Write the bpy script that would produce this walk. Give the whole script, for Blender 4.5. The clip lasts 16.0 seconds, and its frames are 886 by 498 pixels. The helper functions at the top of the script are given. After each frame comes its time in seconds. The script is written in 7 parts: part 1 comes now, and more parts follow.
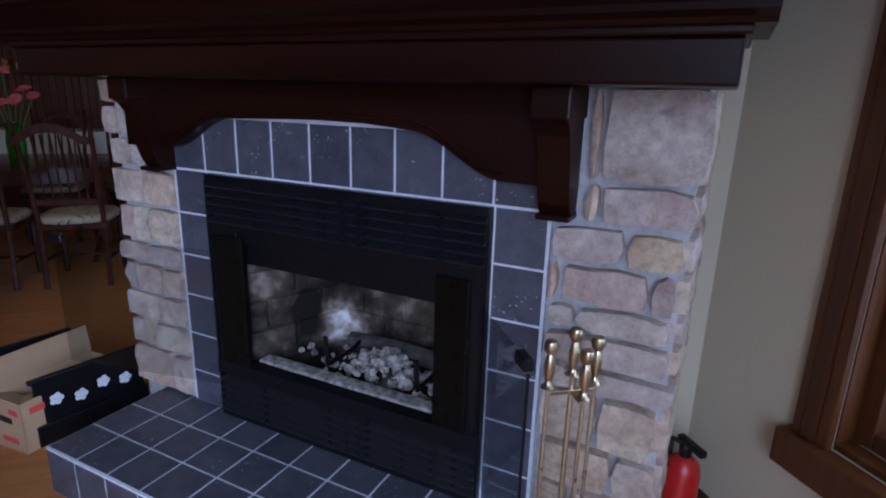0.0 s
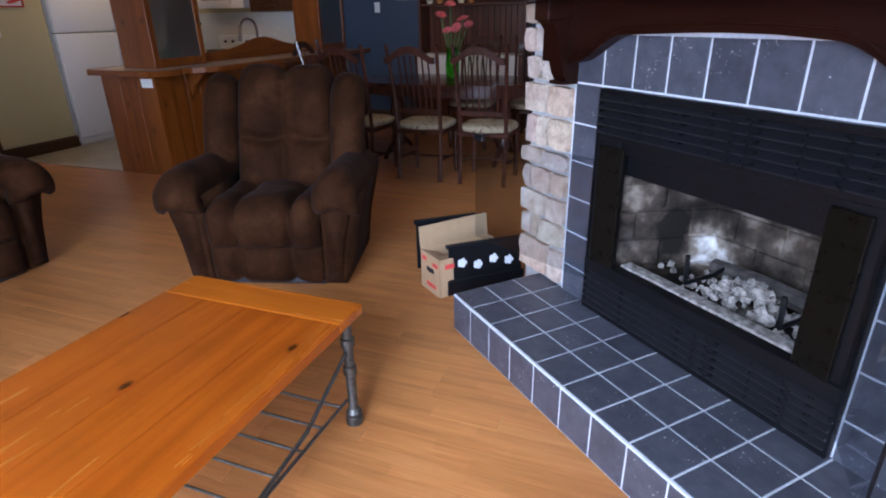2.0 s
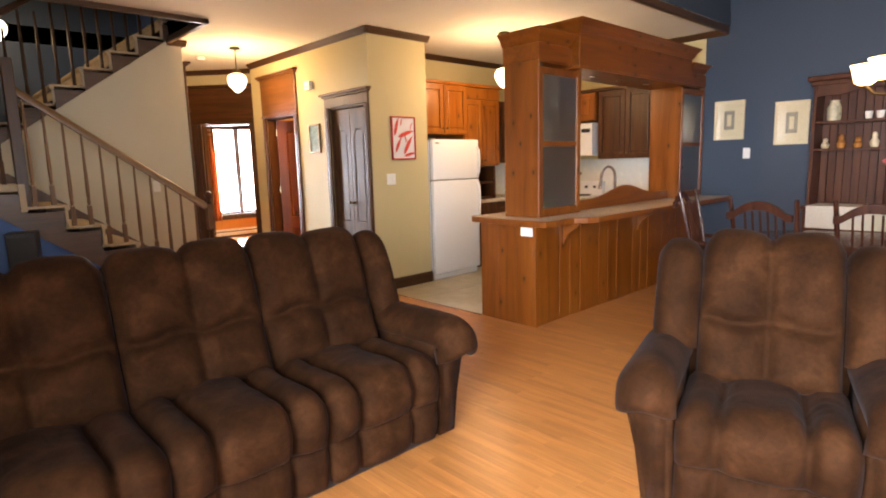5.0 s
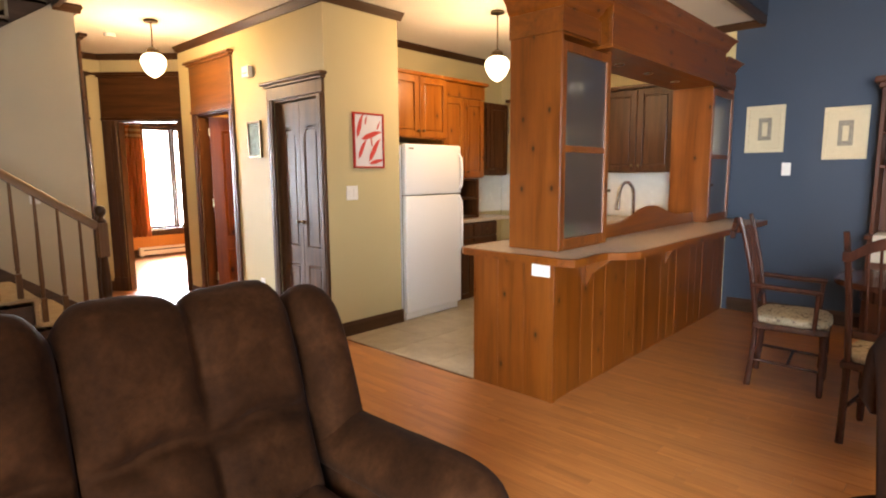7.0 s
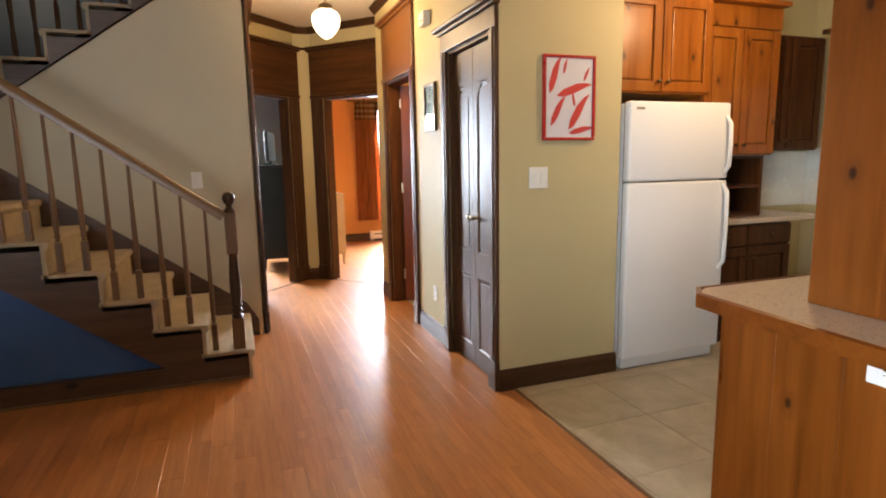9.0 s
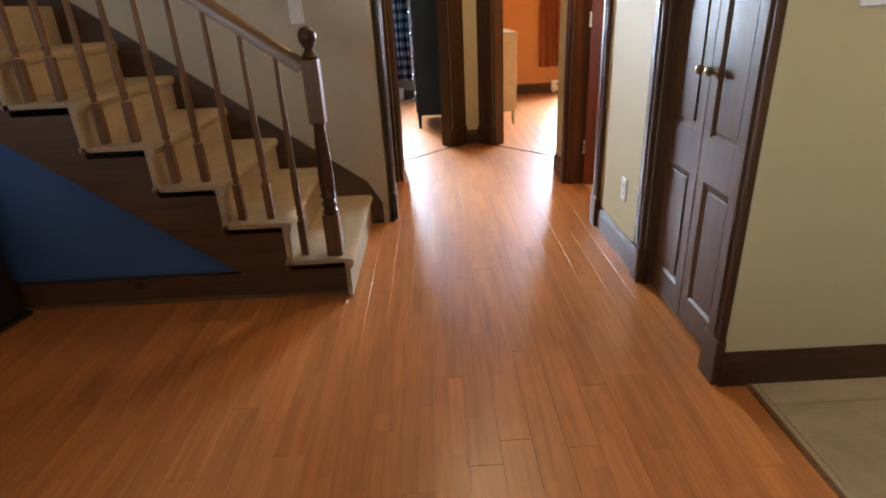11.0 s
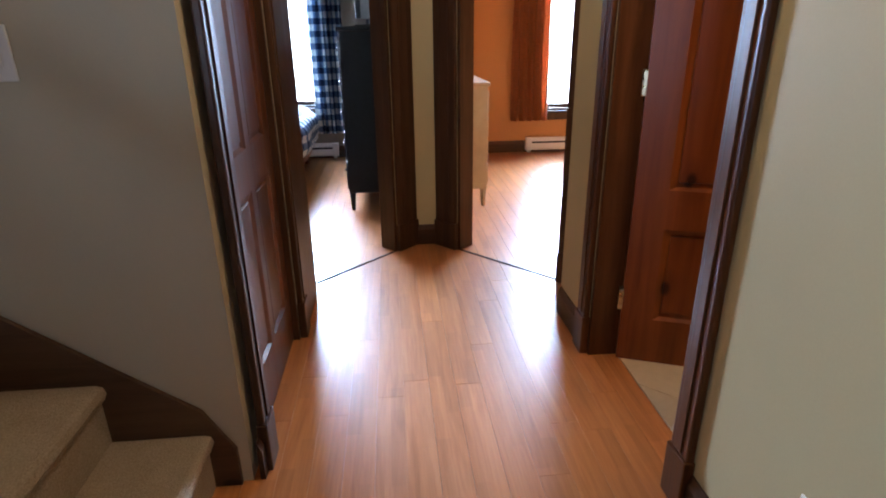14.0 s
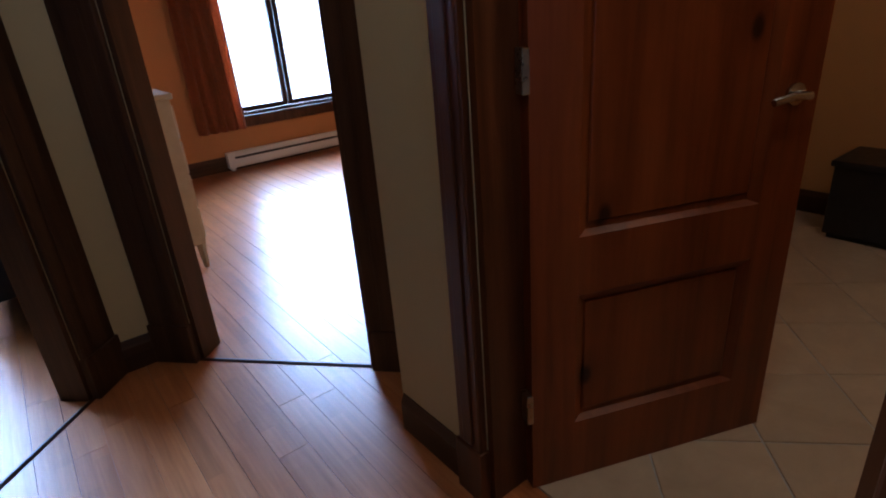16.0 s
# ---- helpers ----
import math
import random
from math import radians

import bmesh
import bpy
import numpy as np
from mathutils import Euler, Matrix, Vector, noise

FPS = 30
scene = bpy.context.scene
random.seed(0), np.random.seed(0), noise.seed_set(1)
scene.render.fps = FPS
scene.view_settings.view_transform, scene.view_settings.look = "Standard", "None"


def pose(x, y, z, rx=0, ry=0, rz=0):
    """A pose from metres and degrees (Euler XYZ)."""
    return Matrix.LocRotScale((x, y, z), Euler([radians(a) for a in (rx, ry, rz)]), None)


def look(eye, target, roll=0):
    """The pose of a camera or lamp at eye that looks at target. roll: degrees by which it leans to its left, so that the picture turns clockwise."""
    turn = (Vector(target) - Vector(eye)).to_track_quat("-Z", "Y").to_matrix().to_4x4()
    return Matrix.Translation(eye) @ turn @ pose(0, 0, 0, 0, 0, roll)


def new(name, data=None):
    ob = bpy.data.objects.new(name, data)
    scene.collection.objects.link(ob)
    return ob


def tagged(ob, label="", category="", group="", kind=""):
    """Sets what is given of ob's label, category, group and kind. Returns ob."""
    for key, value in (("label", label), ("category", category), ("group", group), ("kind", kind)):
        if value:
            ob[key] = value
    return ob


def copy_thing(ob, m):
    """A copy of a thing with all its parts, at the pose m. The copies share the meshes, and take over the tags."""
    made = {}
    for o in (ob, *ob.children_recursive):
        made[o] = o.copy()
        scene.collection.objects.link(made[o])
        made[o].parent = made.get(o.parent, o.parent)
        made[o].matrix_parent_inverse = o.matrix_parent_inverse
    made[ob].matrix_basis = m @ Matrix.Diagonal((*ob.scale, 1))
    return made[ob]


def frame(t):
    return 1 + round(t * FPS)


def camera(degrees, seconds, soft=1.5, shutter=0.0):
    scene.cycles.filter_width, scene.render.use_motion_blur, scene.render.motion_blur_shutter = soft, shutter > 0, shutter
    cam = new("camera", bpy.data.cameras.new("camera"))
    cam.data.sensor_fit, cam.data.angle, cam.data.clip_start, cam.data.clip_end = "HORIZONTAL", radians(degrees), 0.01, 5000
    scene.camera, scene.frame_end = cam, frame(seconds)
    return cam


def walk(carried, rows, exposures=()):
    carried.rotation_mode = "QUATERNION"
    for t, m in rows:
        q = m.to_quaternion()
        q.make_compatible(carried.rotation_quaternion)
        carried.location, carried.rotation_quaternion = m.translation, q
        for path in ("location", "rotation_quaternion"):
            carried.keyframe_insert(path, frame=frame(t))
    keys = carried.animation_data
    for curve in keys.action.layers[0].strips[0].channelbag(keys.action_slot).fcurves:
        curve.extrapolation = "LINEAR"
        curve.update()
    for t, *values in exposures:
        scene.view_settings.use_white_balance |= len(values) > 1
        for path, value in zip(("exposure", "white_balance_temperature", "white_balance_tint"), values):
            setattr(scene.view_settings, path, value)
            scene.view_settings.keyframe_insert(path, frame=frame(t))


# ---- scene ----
cam = camera(76.6, 16.0, 2.0)
METRES, EYE, TILT, LEAN, TURN = 9.17, 1.33, 0.0, 0.0, -16.3
ROWS = [
    (0.0, 0.0, 0.0, 0.0, 0.44, -15.41, -1.61),
    (0.5, 0.0023, 0.0048, -0.0023, 13.03, -18.04, 1.45),
    (1.0, 0.0079, 0.0006, -0.005, 21.82, -21.88, 0.45),
    (1.5, 0.0095, -0.0095, -0.0042, 30.35, -21.94, 0.99),
    (2.0, 0.0022, -0.0198, -0.0025, 37.08, -22.57, 0.94),
    (2.5, -0.0101, -0.0303, 0.0007, 44.59, -19.51, 0.84),
    (3.0, -0.0227, -0.0394, 0.0047, 56.79, -14.72, 0.85),
    (3.5, -0.0389, -0.0406, 0.0083, 64.88, -11.35, -0.58),
    (4.75, -0.1100, -0.0510, 0.0085, 63.5, -9.0, 1.2),
    (6.0, -0.1917, -0.0396, 0.0083, 60.43, -6.88, 3.1),
    (6.5, -0.2284, -0.0222, 0.0071, 57.72, -5.94, 2.47),
    (7.0, -0.2668, 0.0047, 0.0072, 59.17, -7.58, 0.45),
    (7.5, -0.3062, 0.0363, 0.0069, 62.72, -7.28, 1.28),
    (8.0, -0.3406, 0.0705, 0.0083, 72.68, -4.69, 0.68),
    (8.5, -0.3777, 0.0985, 0.0069, 76.97, -6.48, 0.14),
    (9.0, -0.4134, 0.1178, 0.0028, 86.09, -9.02, 1.05),
    (9.5, -0.4505, 0.1264, -0.0027, 94.1, -15.04, 0.0),
    (10.0, -0.4884, 0.1282, -0.0088, 99.18, -21.62, 2.66),
    (12.5, -0.6632, 0.1089, -0.0092, 109.95, -23.07, 2.73),
    (13.0, -0.6959, 0.0985, -0.0092, 107.77, -23.97, 5.32),
    (13.5, -0.7325, 0.0923, -0.007, 104.41, -21.78, 3.39),
    (14.0, -0.7657, 0.0822, -0.0068, 100.91, -20.91, 0.67),
    (14.5, -0.7979, 0.0724, -0.0057, 96.27, -20.31, 3.16),
    (15.0, -0.83, 0.0642, -0.0066, 91.99, -21.82, 3.23),
    (15.5, -0.8607, 0.056, -0.0095, 78.82, -23.57, 2.38),
    (16.0, -0.8867, 0.0531, -0.0106, 68.06, -23.43, 4.18),
]
walk(cam, [(t, pose(0, 0, EYE, TILT, LEAN, TURN) @ pose(METRES * x, METRES * y, METRES * z, 90 + pitch, roll, yaw)) for t, x, y, z, yaw, pitch, roll in ROWS],
     [(0.0, -2.8, 5750, 29), (1.5, -1.95, 5800, 26), (2.5, -1.2, 6700, 23), (3.5, -0.5, 7800, 23), (6.0, 0.17, 8300, 22), (8.5, -0.08, 7550, 17),
      (10.0, -0.35, 7200, 15), (13.0, -0.55, 5950, 15), (14.0, -0.95, 5700, 15), (15.0, -1.75, 5200, 15), (16.0, -2.3, 4850, 17)])

# ---- light ----
world = bpy.data.worlds.new("sky")
scene.world = world
world.use_nodes = True
wn = world.node_tree
sky = wn.nodes.new("ShaderNodeTexSky")
sky.sky_type = "NISHITA"
sky.sun_disc = False
sky.sun_elevation, sky.sun_rotation = radians(38), radians(100)
wn.links.new(sky.outputs[0], wn.nodes["Background"].inputs[0])
wn.nodes["Background"].inputs[1].default_value = 0.12


def area_lamp(name, m, sx, sy, watts, colour, spread=180):
    d = bpy.data.lights.new(name, "AREA")
    d.shape, d.size, d.size_y, d.energy, d.color = "RECTANGLE", sx, sy, watts, colour
    d.spread = radians(spread)
    ob = new(name, d)
    ob.matrix_world = m
    return ob


def bulb(name, at, watts, colour, radius=0.05):
    d = bpy.data.lights.new(name, "POINT")
    d.energy, d.color, d.shadow_soft_size = watts, colour, radius
    ob = new(name, d)
    ob.location = at
    return ob


DAY = (0.62, 0.80, 1.0)
WARM = (1.0, 0.74, 0.43)
# daylight through the windows (each lamp stands in the window's opening)
area_lamp("daylight_living", look((1.38, -0.5, 1.45), (-1.0, -0.42, 1.5)), 2.4, 1.8, 320, DAY)
# added source: an unseen south window, placed to light the fireplace and recliner
area_lamp("daylight_patio", look((-0.85, -1.78, 1.35), (-1.15, 1.8, -0.25)), 1.9, 2.1, 480, DAY, 100)
area_lamp("daylight_dining", look((1.34, 4.55, 1.15), (-0.1, 4.2, 0.0)), 1.5, 1.9, 26, DAY, 100)
area_lamp("daylight_bedroom_blue", look((-12.88, 1.36, 1.38), (-10.6, 1.9, 0.0)), 1.23, 1.65, 430, DAY, 96)
area_lamp("daylight_bedroom_orange", look((-12.88, 4.93, 1.36), (-10.6, 4.4, 0.2)), 1.06, 1.79, 350, DAY, 100)
bulb("hall_bulb", (-7.95, 2.85, 2.40), 60, WARM, 0.09)
bulb("kitchen_bulb", (-5.5, 4.86, 2.33), 48, WARM, 0.09)
bulb("stairwell_bulb", (-8.4, 0.64, 2.78), 7, WARM, 0.09)
bulb("dining_bulb", (-1.86, 4.52, 2.02), 9, WARM, 0.2)
bulb("bathroom_bulb", (-7.6, 4.6, 2.45), 52, WARM, 0.1)


# ---- materials ----
class Mat:
    """A small builder of node materials."""

    def __init__(self, name, rough=0.5, metal=0.0, spec=0.5):
        self.m = bpy.data.materials.new(name)
        self.m.use_nodes = True
        self.t = self.m.node_tree
        self.b = self.t.nodes["Principled BSDF"]
        self.b.inputs["Roughness"].default_value = rough
        self.b.inputs["Metallic"].default_value = metal
        self.b.inputs["Specular IOR Level"].default_value = spec

    def n(self, kind, **kw):
        node = self.t.nodes.new("ShaderNode" + kind)
        for k, v in kw.items():
            node.inputs[k.replace("_", " ")].default_value = v
        return node

    def link(self, a, b):
        self.t.links.new(a, b)

    def coords(self, scale=(1, 1, 1), rot=(0, 0, 0), random_from=""):
        c = self.n("TexCoord").outputs["Object"]
        mp = self.n("Mapping")
        mp.inputs["Scale"].default_value = scale
        mp.inputs["Rotation"].default_value = rot
        self.link(c, mp.inputs["Vector"])
        if not random_from:
            return mp.outputs[0], None
        r = self.n("ObjectInfo").outputs["Random"] if random_from == "object" else self.n("NewGeometry").outputs["Random Per Island"]
        mul = self.n("Math")
        mul.operation = "MULTIPLY"
        mul.inputs[1].default_value = 37.0
        self.link(r, mul.inputs[0])
        add = self.n("VectorMath")
        self.link(mp.outputs[0], add.inputs[0])
        self.link(mul.outputs[0], add.inputs[1])
        return add.outputs[0], r

    def noise(self, vec, scale, detail=4.0, rough=0.55, dist=0.0):
        nd = self.n("TexNoise", Scale=scale, Detail=detail, Roughness=rough, Distortion=dist)
        if vec is not None:
            self.link(vec, nd.inputs["Vector"])
        return nd.outputs["Fac"]

    def ramp(self, fac, stops):
        r = self.n("ValToRGB")
        e = r.color_ramp.elements
        while len(e) < len(stops):
            e.new(0.5)
        for el, (p, c) in zip(e, stops):
            el.position, el.color = p, (*c, 1) if len(c) == 3 else c
        self.link(fac, r.inputs[0])
        return r.outputs[0]

    def mix(self, fac, a, b, mode="MIX"):
        mx = self.n("Mix")
        mx.data_type, mx.blend_type = "RGBA", mode
        for s, v in ((mx.inputs[0], fac), (mx.inputs[6], a), (mx.inputs[7], b)):
            if isinstance(v, (int, float)):
                s.default_value = v
            elif isinstance(v, tuple):
                s.default_value = (*v, 1)
            else:
                self.link(v, s)
        return mx.outputs[2]

    def math(self, op, a, b=0.0):
        nd = self.n("Math")
        nd.operation = op
        for s, v in ((nd.inputs[0], a), (nd.inputs[1], b)):
            if isinstance(v, (int, float)):
                s.default_value = v
            else:
                self.link(v, s)
        return nd.outputs[0]

    def colour(self, c):
        if isinstance(c, tuple):
            self.b.inputs["Base Color"].default_value = (*c, 1)
        else:
            self.link(c, self.b.inputs["Base Color"])
        return self

    def rough(self, r):
        self.link(r, self.b.inputs["Roughness"])
        return self

    def bump(self, h, strength=0.2, dist=0.01):
        bp = self.n("Bump", Strength=strength, Distance=dist)
        self.link(h, bp.inputs["Height"])
        self.link(bp.outputs[0], self.b.inputs["Normal"])
        return self


def wood(name, dark, mid, light, axis="z", rough=0.35, knots=0.0, random_from="", fine=1.0, spec=0.5, vary=0.25):
    k = Mat(name, rough, spec=spec)
    st = {"x": (0.06, 1, 1), "y": (1, 0.06, 1), "z": (1, 1, 0.06)}[axis]
    v, r = k.coords(st, random_from=random_from)
    g1 = k.noise(v, 22 * fine, 5, 0.6, 0.6)
    g2 = k.noise(v, 120 * fine, 3, 0.6)
    v2, _ = k.coords()
    big = k.noise(v2, 3.2, 4, 0.6, 0.3)
    c = k.ramp(g1, [(0.28, dark), (0.5, mid), (0.75, light)])
    c = k.mix(0.14, c, k.ramp(g2, [(0.35, dark), (0.65, light)]))
    c = k.mix(0.5, c, k.ramp(big, [(0.3, (0.78, 0.75, 0.72)), (0.7, (1.12, 1.1, 1.08))]), "MULTIPLY")
    if r is not None:
        c = k.mix(1.0, c, k.ramp(r, [(0.0, (1 - vary, 1 - vary, 1 - vary)), (1.0, (1 + vary * 0.6, 1 + vary * 0.6, 1 + vary * 0.6))]), "MULTIPLY")
    if knots:
        vk, _ = k.coords(random_from=random_from)
        sp = k.n("SeparateXYZ")
        k.link(vk, sp.inputs[0])
        run, side_a, side_b = {"x": ("X", "Y", "Z"), "y": ("Y", "X", "Z"), "z": ("Z", "X", "Y")}[axis]
        flat_v = k.n("CombineXYZ")
        k.link(k.math("MULTIPLY", sp.outputs[run], 0.6), flat_v.inputs[0])
        k.link(k.math("ADD", sp.outputs[side_a], sp.outputs[side_b]), flat_v.inputs[1])
        vo = k.n("TexVoronoi", Scale=knots * 2.2)
        vo.voronoi_dimensions = "2D"
        k.link(flat_v.outputs[0], vo.inputs["Vector"])
        pick = k.n("SeparateXYZ")
        k.link(vo.outputs["Color"], pick.inputs[0])
        on = k.math("GREATER_THAN", pick.outputs[0], 0.7)
        halo = k.math("MULTIPLY", k.ramp(vo.outputs["Distance"], [(0.05, (0.55, 0.55, 0.55)), (0.26, (0, 0, 0))]), on)
        c = k.mix(halo, c, dark)
        core = k.math("MULTIPLY", k.ramp(vo.outputs["Distance"], [(0.045, (0.92, 0.92, 0.92)), (0.095, (0, 0, 0))]), on)
        c = k.mix(core, c, tuple(x * 0.25 for x in dark))
    k.colour(c).bump(g2, 0.12, 0.003)
    k.rough(k.ramp(g1, [(0.3, (rough * 0.85,) * 3), (0.7, (rough * 1.2,) * 3)]))
    return k.m


def paint(name, col, rough=0.6, var=0.05, bump=0.08, spec=0.35):
    k = Mat(name, rough, spec=spec)
    v, _ = k.coords()
    big = k.noise(v, 1.1, 3, 0.6)
    fine = k.noise(v, 160, 2, 0.6)
    lo, hi = tuple(x * (1 - var) for x in col), tuple(min(1, x * (1 + var)) for x in col)
    k.colour(k.mix(0.25, k.ramp(big, [(0.3, lo), (0.7, hi)]), k.ramp(fine, [(0.3, lo), (0.7, hi)])))
    k.bump(fine, bump, 0.002)
    return k.m


def plain(name, col, rough=0.5, metal=0.0, var=0.1, scale=30, bump=0.05, spec=0.5):
    k = Mat(name, rough, metal, spec)
    v, _ = k.coords()
    f = k.noise(v, scale, 4, 0.6)
    k.colour(k.ramp(f, [(0.3, tuple(x * (1 - var) for x in col)), (0.7, tuple(min(1, x * (1 + var)) for x in col))]))
    k.rough(k.ramp(f, [(0.3, (rough * 0.85,) * 3), (0.7, (min(1, rough * 1.15),) * 3)]))
    k.bump(f, bump, 0.002)
    return k.m


def glow(name, col, strength):
    k = Mat(name, 0.4)
    k.colour(col)
    k.b.inputs["Emission Color"].default_value = (*col, 1)
    k.b.inputs["Emission Strength"].default_value = strength
    return k.m


def glass(name, tint=(1, 1, 1), rough=0.02, clear=0.96):
    k = Mat(name, rough)
    out = k.t.nodes["Material Output"]
    tr = k.n("BsdfTransparent")
    tr.inputs[0].default_value = (*tint, 1)
    gl = k.n("BsdfGlossy", Roughness=rough)
    lw = k.n("LayerWeight", Blend=0.5)
    mx = k.n("MixShader")
    k.link(k.math("ADD", k.math("MULTIPLY", k.math("POWER", lw.outputs["Facing"], 4.0), 0.7), 1 - clear), mx.inputs[0])
    k.link(tr.outputs[0], mx.inputs[1])
    k.link(gl.outputs[0], mx.inputs[2])
    k.link(mx.outputs[0], out.inputs[0])
    return k.m


FLOOR_M, FLOOR_L = (0.46, 0.174, 0.050), (0.55, 0.232, 0.076)
def floor_wood(name, source):
    """Laminate board: long grain, with shorter blocks of slightly different tone along it."""
    k = Mat(name, 0.33)
    v, r = k.coords((0.06, 1, 1), random_from=source)
    g1 = k.noise(v, 24, 5, 0.6, 0.7)
    g2 = k.noise(v, 110, 3, 0.6)
    c = k.ramp(g1, [(0.25, (0.31, 0.104, 0.028)), (0.5, FLOOR_M), (0.75, FLOOR_L)])
    c = k.mix(0.2, c, k.ramp(g2, [(0.3, (0.26, 0.085, 0.023)), (0.65, FLOOR_L)]))
    u, _ = k.coords()
    sx = k.n("SeparateXYZ")
    k.link(u, sx.inputs[0])
    strip = k.math("FLOOR", k.math("MULTIPLY", sx.outputs["Y"], 20.0))
    cell = k.math("FLOOR", k.math("ADD", k.math("MULTIPLY", sx.outputs["X"], 2.7), k.math("ADD", k.math("MULTIPLY", r, 53.0), k.math("MULTIPLY", strip, 0.37))))
    wn2 = k.n("TexWhiteNoise")
    wn2.noise_dimensions = "1D"
    k.link(k.math("ADD", k.math("MULTIPLY", cell, 1.37), k.math("ADD", k.math("MULTIPLY", r, 91.0), strip)), wn2.inputs["W"])
    c = k.mix(1.0, c, k.ramp(wn2.outputs["Value"], [(0, (0.88, 0.87, 0.86)), (1, (1.07, 1.07, 1.07))]), "MULTIPLY")
    c = k.mix(1.0, c, k.ramp(r, [(0, (0.94, 0.94, 0.94)), (1, (1.05, 1.05, 1.05))]), "MULTIPLY")
    k.colour(c).bump(g2, 0.08, 0.002)
    k.rough(k.ramp(g1, [(0.3, (0.29,) * 3), (0.7, (0.38,) * 3)]))
    return k.m


M_PLANK, M_PLANK2 = floor_wood("laminate_board", "object"), floor_wood("laminate_board_far", "island")
M_PINE = wood("honey_pine", (0.080, 0.0175, 0.0017), (0.178, 0.045, 0.0043), (0.25, 0.073, 0.0085), "z", 0.32, 3.4, fine=0.55)
M_PINE_H = wood("honey_pine_across", (0.080, 0.0175, 0.0017), (0.178, 0.045, 0.0043), (0.25, 0.073, 0.0085), "y", 0.32, 3.0, fine=0.55)
M_TABLE = wood("orange_pine", (0.22, 0.038, 0.002), (0.30, 0.059, 0.003), (0.35, 0.078, 0.005), "y", 0.24, 2.6, fine=0.6)
M_TABLE_X = wood("orange_pine_end", (0.30, 0.066, 0.004), (0.38, 0.088, 0.005), (0.43, 0.106, 0.008), "x", 0.24)
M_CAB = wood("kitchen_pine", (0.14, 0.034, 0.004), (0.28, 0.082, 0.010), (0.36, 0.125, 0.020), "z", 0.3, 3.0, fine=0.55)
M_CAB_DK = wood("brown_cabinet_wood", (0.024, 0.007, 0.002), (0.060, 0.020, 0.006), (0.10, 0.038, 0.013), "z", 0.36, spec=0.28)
M_TRIM = wood("dark_trim", (0.026, 0.011, 0.005), (0.056, 0.025, 0.011), (0.088, 0.042, 0.020), "z", 0.36, spec=0.32)
M_TRIM_X = wood("dark_trim_across", (0.026, 0.011, 0.005), (0.056, 0.025, 0.011), (0.088, 0.042, 0.020), "x", 0.36, spec=0.32)
M_TRIM_Y = wood("dark_trim_along", (0.026, 0.011, 0.005), (0.056, 0.025, 0.011), (0.088, 0.042, 0.020), "y", 0.32)
M_DOOR = wood("stained_door", (0.080, 0.016, 0.002), (0.180, 0.041, 0.005), (0.255, 0.068, 0.010), "z", 0.34, 2.0, fine=0.5, spec=0.35)
M_CASING = wood("reddish_casing", (0.045, 0.014, 0.004), (0.090, 0.029, 0.0075), (0.135, 0.046, 0.013), "z", 0.36, spec=0.3)
M_WALNUT = wood("walnut_closet", (0.038, 0.016, 0.007), (0.085, 0.039, 0.017), (0.13, 0.064, 0.030), "z", 0.42, spec=0.22)
M_HEADER_DK = wood("dark_header_panel", (0.030, 0.010, 0.003), (0.068, 0.025, 0.0075), (0.105, 0.042, 0.014), "x", 0.36, spec=0.32)
M_HEADER = wood("header_panel", (0.075, 0.026, 0.007), (0.15, 0.055, 0.015), (0.205, 0.084, 0.025), "x", 0.34)
M_MANTEL = wood("mahogany_mantel", (0.0065, 0.0016, 0.0009), (0.0125, 0.0030, 0.0016), (0.020, 0.0050, 0.0025), "x", 0.34, fine=0.5, spec=0.16)
M_DINING = wood("dark_cherry", (0.018, 0.006, 0.004), (0.048, 0.015, 0.009), (0.085, 0.028, 0.015), "z", 0.22)
M_HUTCH = wood("hutch_wood", (0.034, 0.008, 0.003), (0.080, 0.022, 0.007), (0.13, 0.039, 0.013), "z", 0.4, spec=0.28)
M_OAK = wood("oak_rail", (0.09, 0.042, 0.016), (0.16, 0.080, 0.034), (0.23, 0.125, 0.058), "z", 0.45, spec=0.3)
M_OAK_Y = wood("oak_handrail", (0.11, 0.058, 0.024), (0.19, 0.105, 0.048), (0.26, 0.15, 0.075), "y", 0.34)
M_STRING = wood("stair_string", (0.05, 0.024, 0.011), (0.09, 0.045, 0.022), (0.13, 0.07, 0.036), "y", 0.42, 2.0)
M_BEIGE = paint("beige_paint", (0.53, 0.47, 0.335))
M_YELLOW = paint("warm_yellow_paint", (0.51, 0.43, 0.235))
M_AMBER = paint("amber_paint", (0.52, 0.30, 0.11))
M_BLUE = paint("slate_blue_paint", (0.040, 0.059, 0.088))
M_BLUE2 = paint("bright_blue_paint", (0.05, 0.12, 0.28))
M_ORANGE = paint("orange_paint", (0.55, 0.25, 0.075))
M_TAUPE = paint("taupe_paint", (0.26, 0.22, 0.17))
M_WHITE_CEIL = paint("white_ceiling", (0.80, 0.78, 0.72), 0.8)
M_WHITE = plain("white_enamel", (0.80, 0.80, 0.78), 0.3, var=0.02, scale=120, bump=0.1)
M_PLATE = plain("white_plastic", (0.78, 0.77, 0.72), 0.4, var=0.03)
M_BLACK = plain("black_metal", (0.004, 0.004, 0.005), 0.38, 0.0, 0.3, spec=0.3)
M_BLACKP = plain("black_plastic", (0.014, 0.014, 0.017), 0.4, 0.0, 0.3)
M_IRON = plain("grey_iron", (0.09, 0.085, 0.075), 0.42, 0.8, 0.4, 60, 0.3)
M_BRASS = plain("antique_brass", (0.50, 0.41, 0.26), 0.30, 1.0, 0.15)
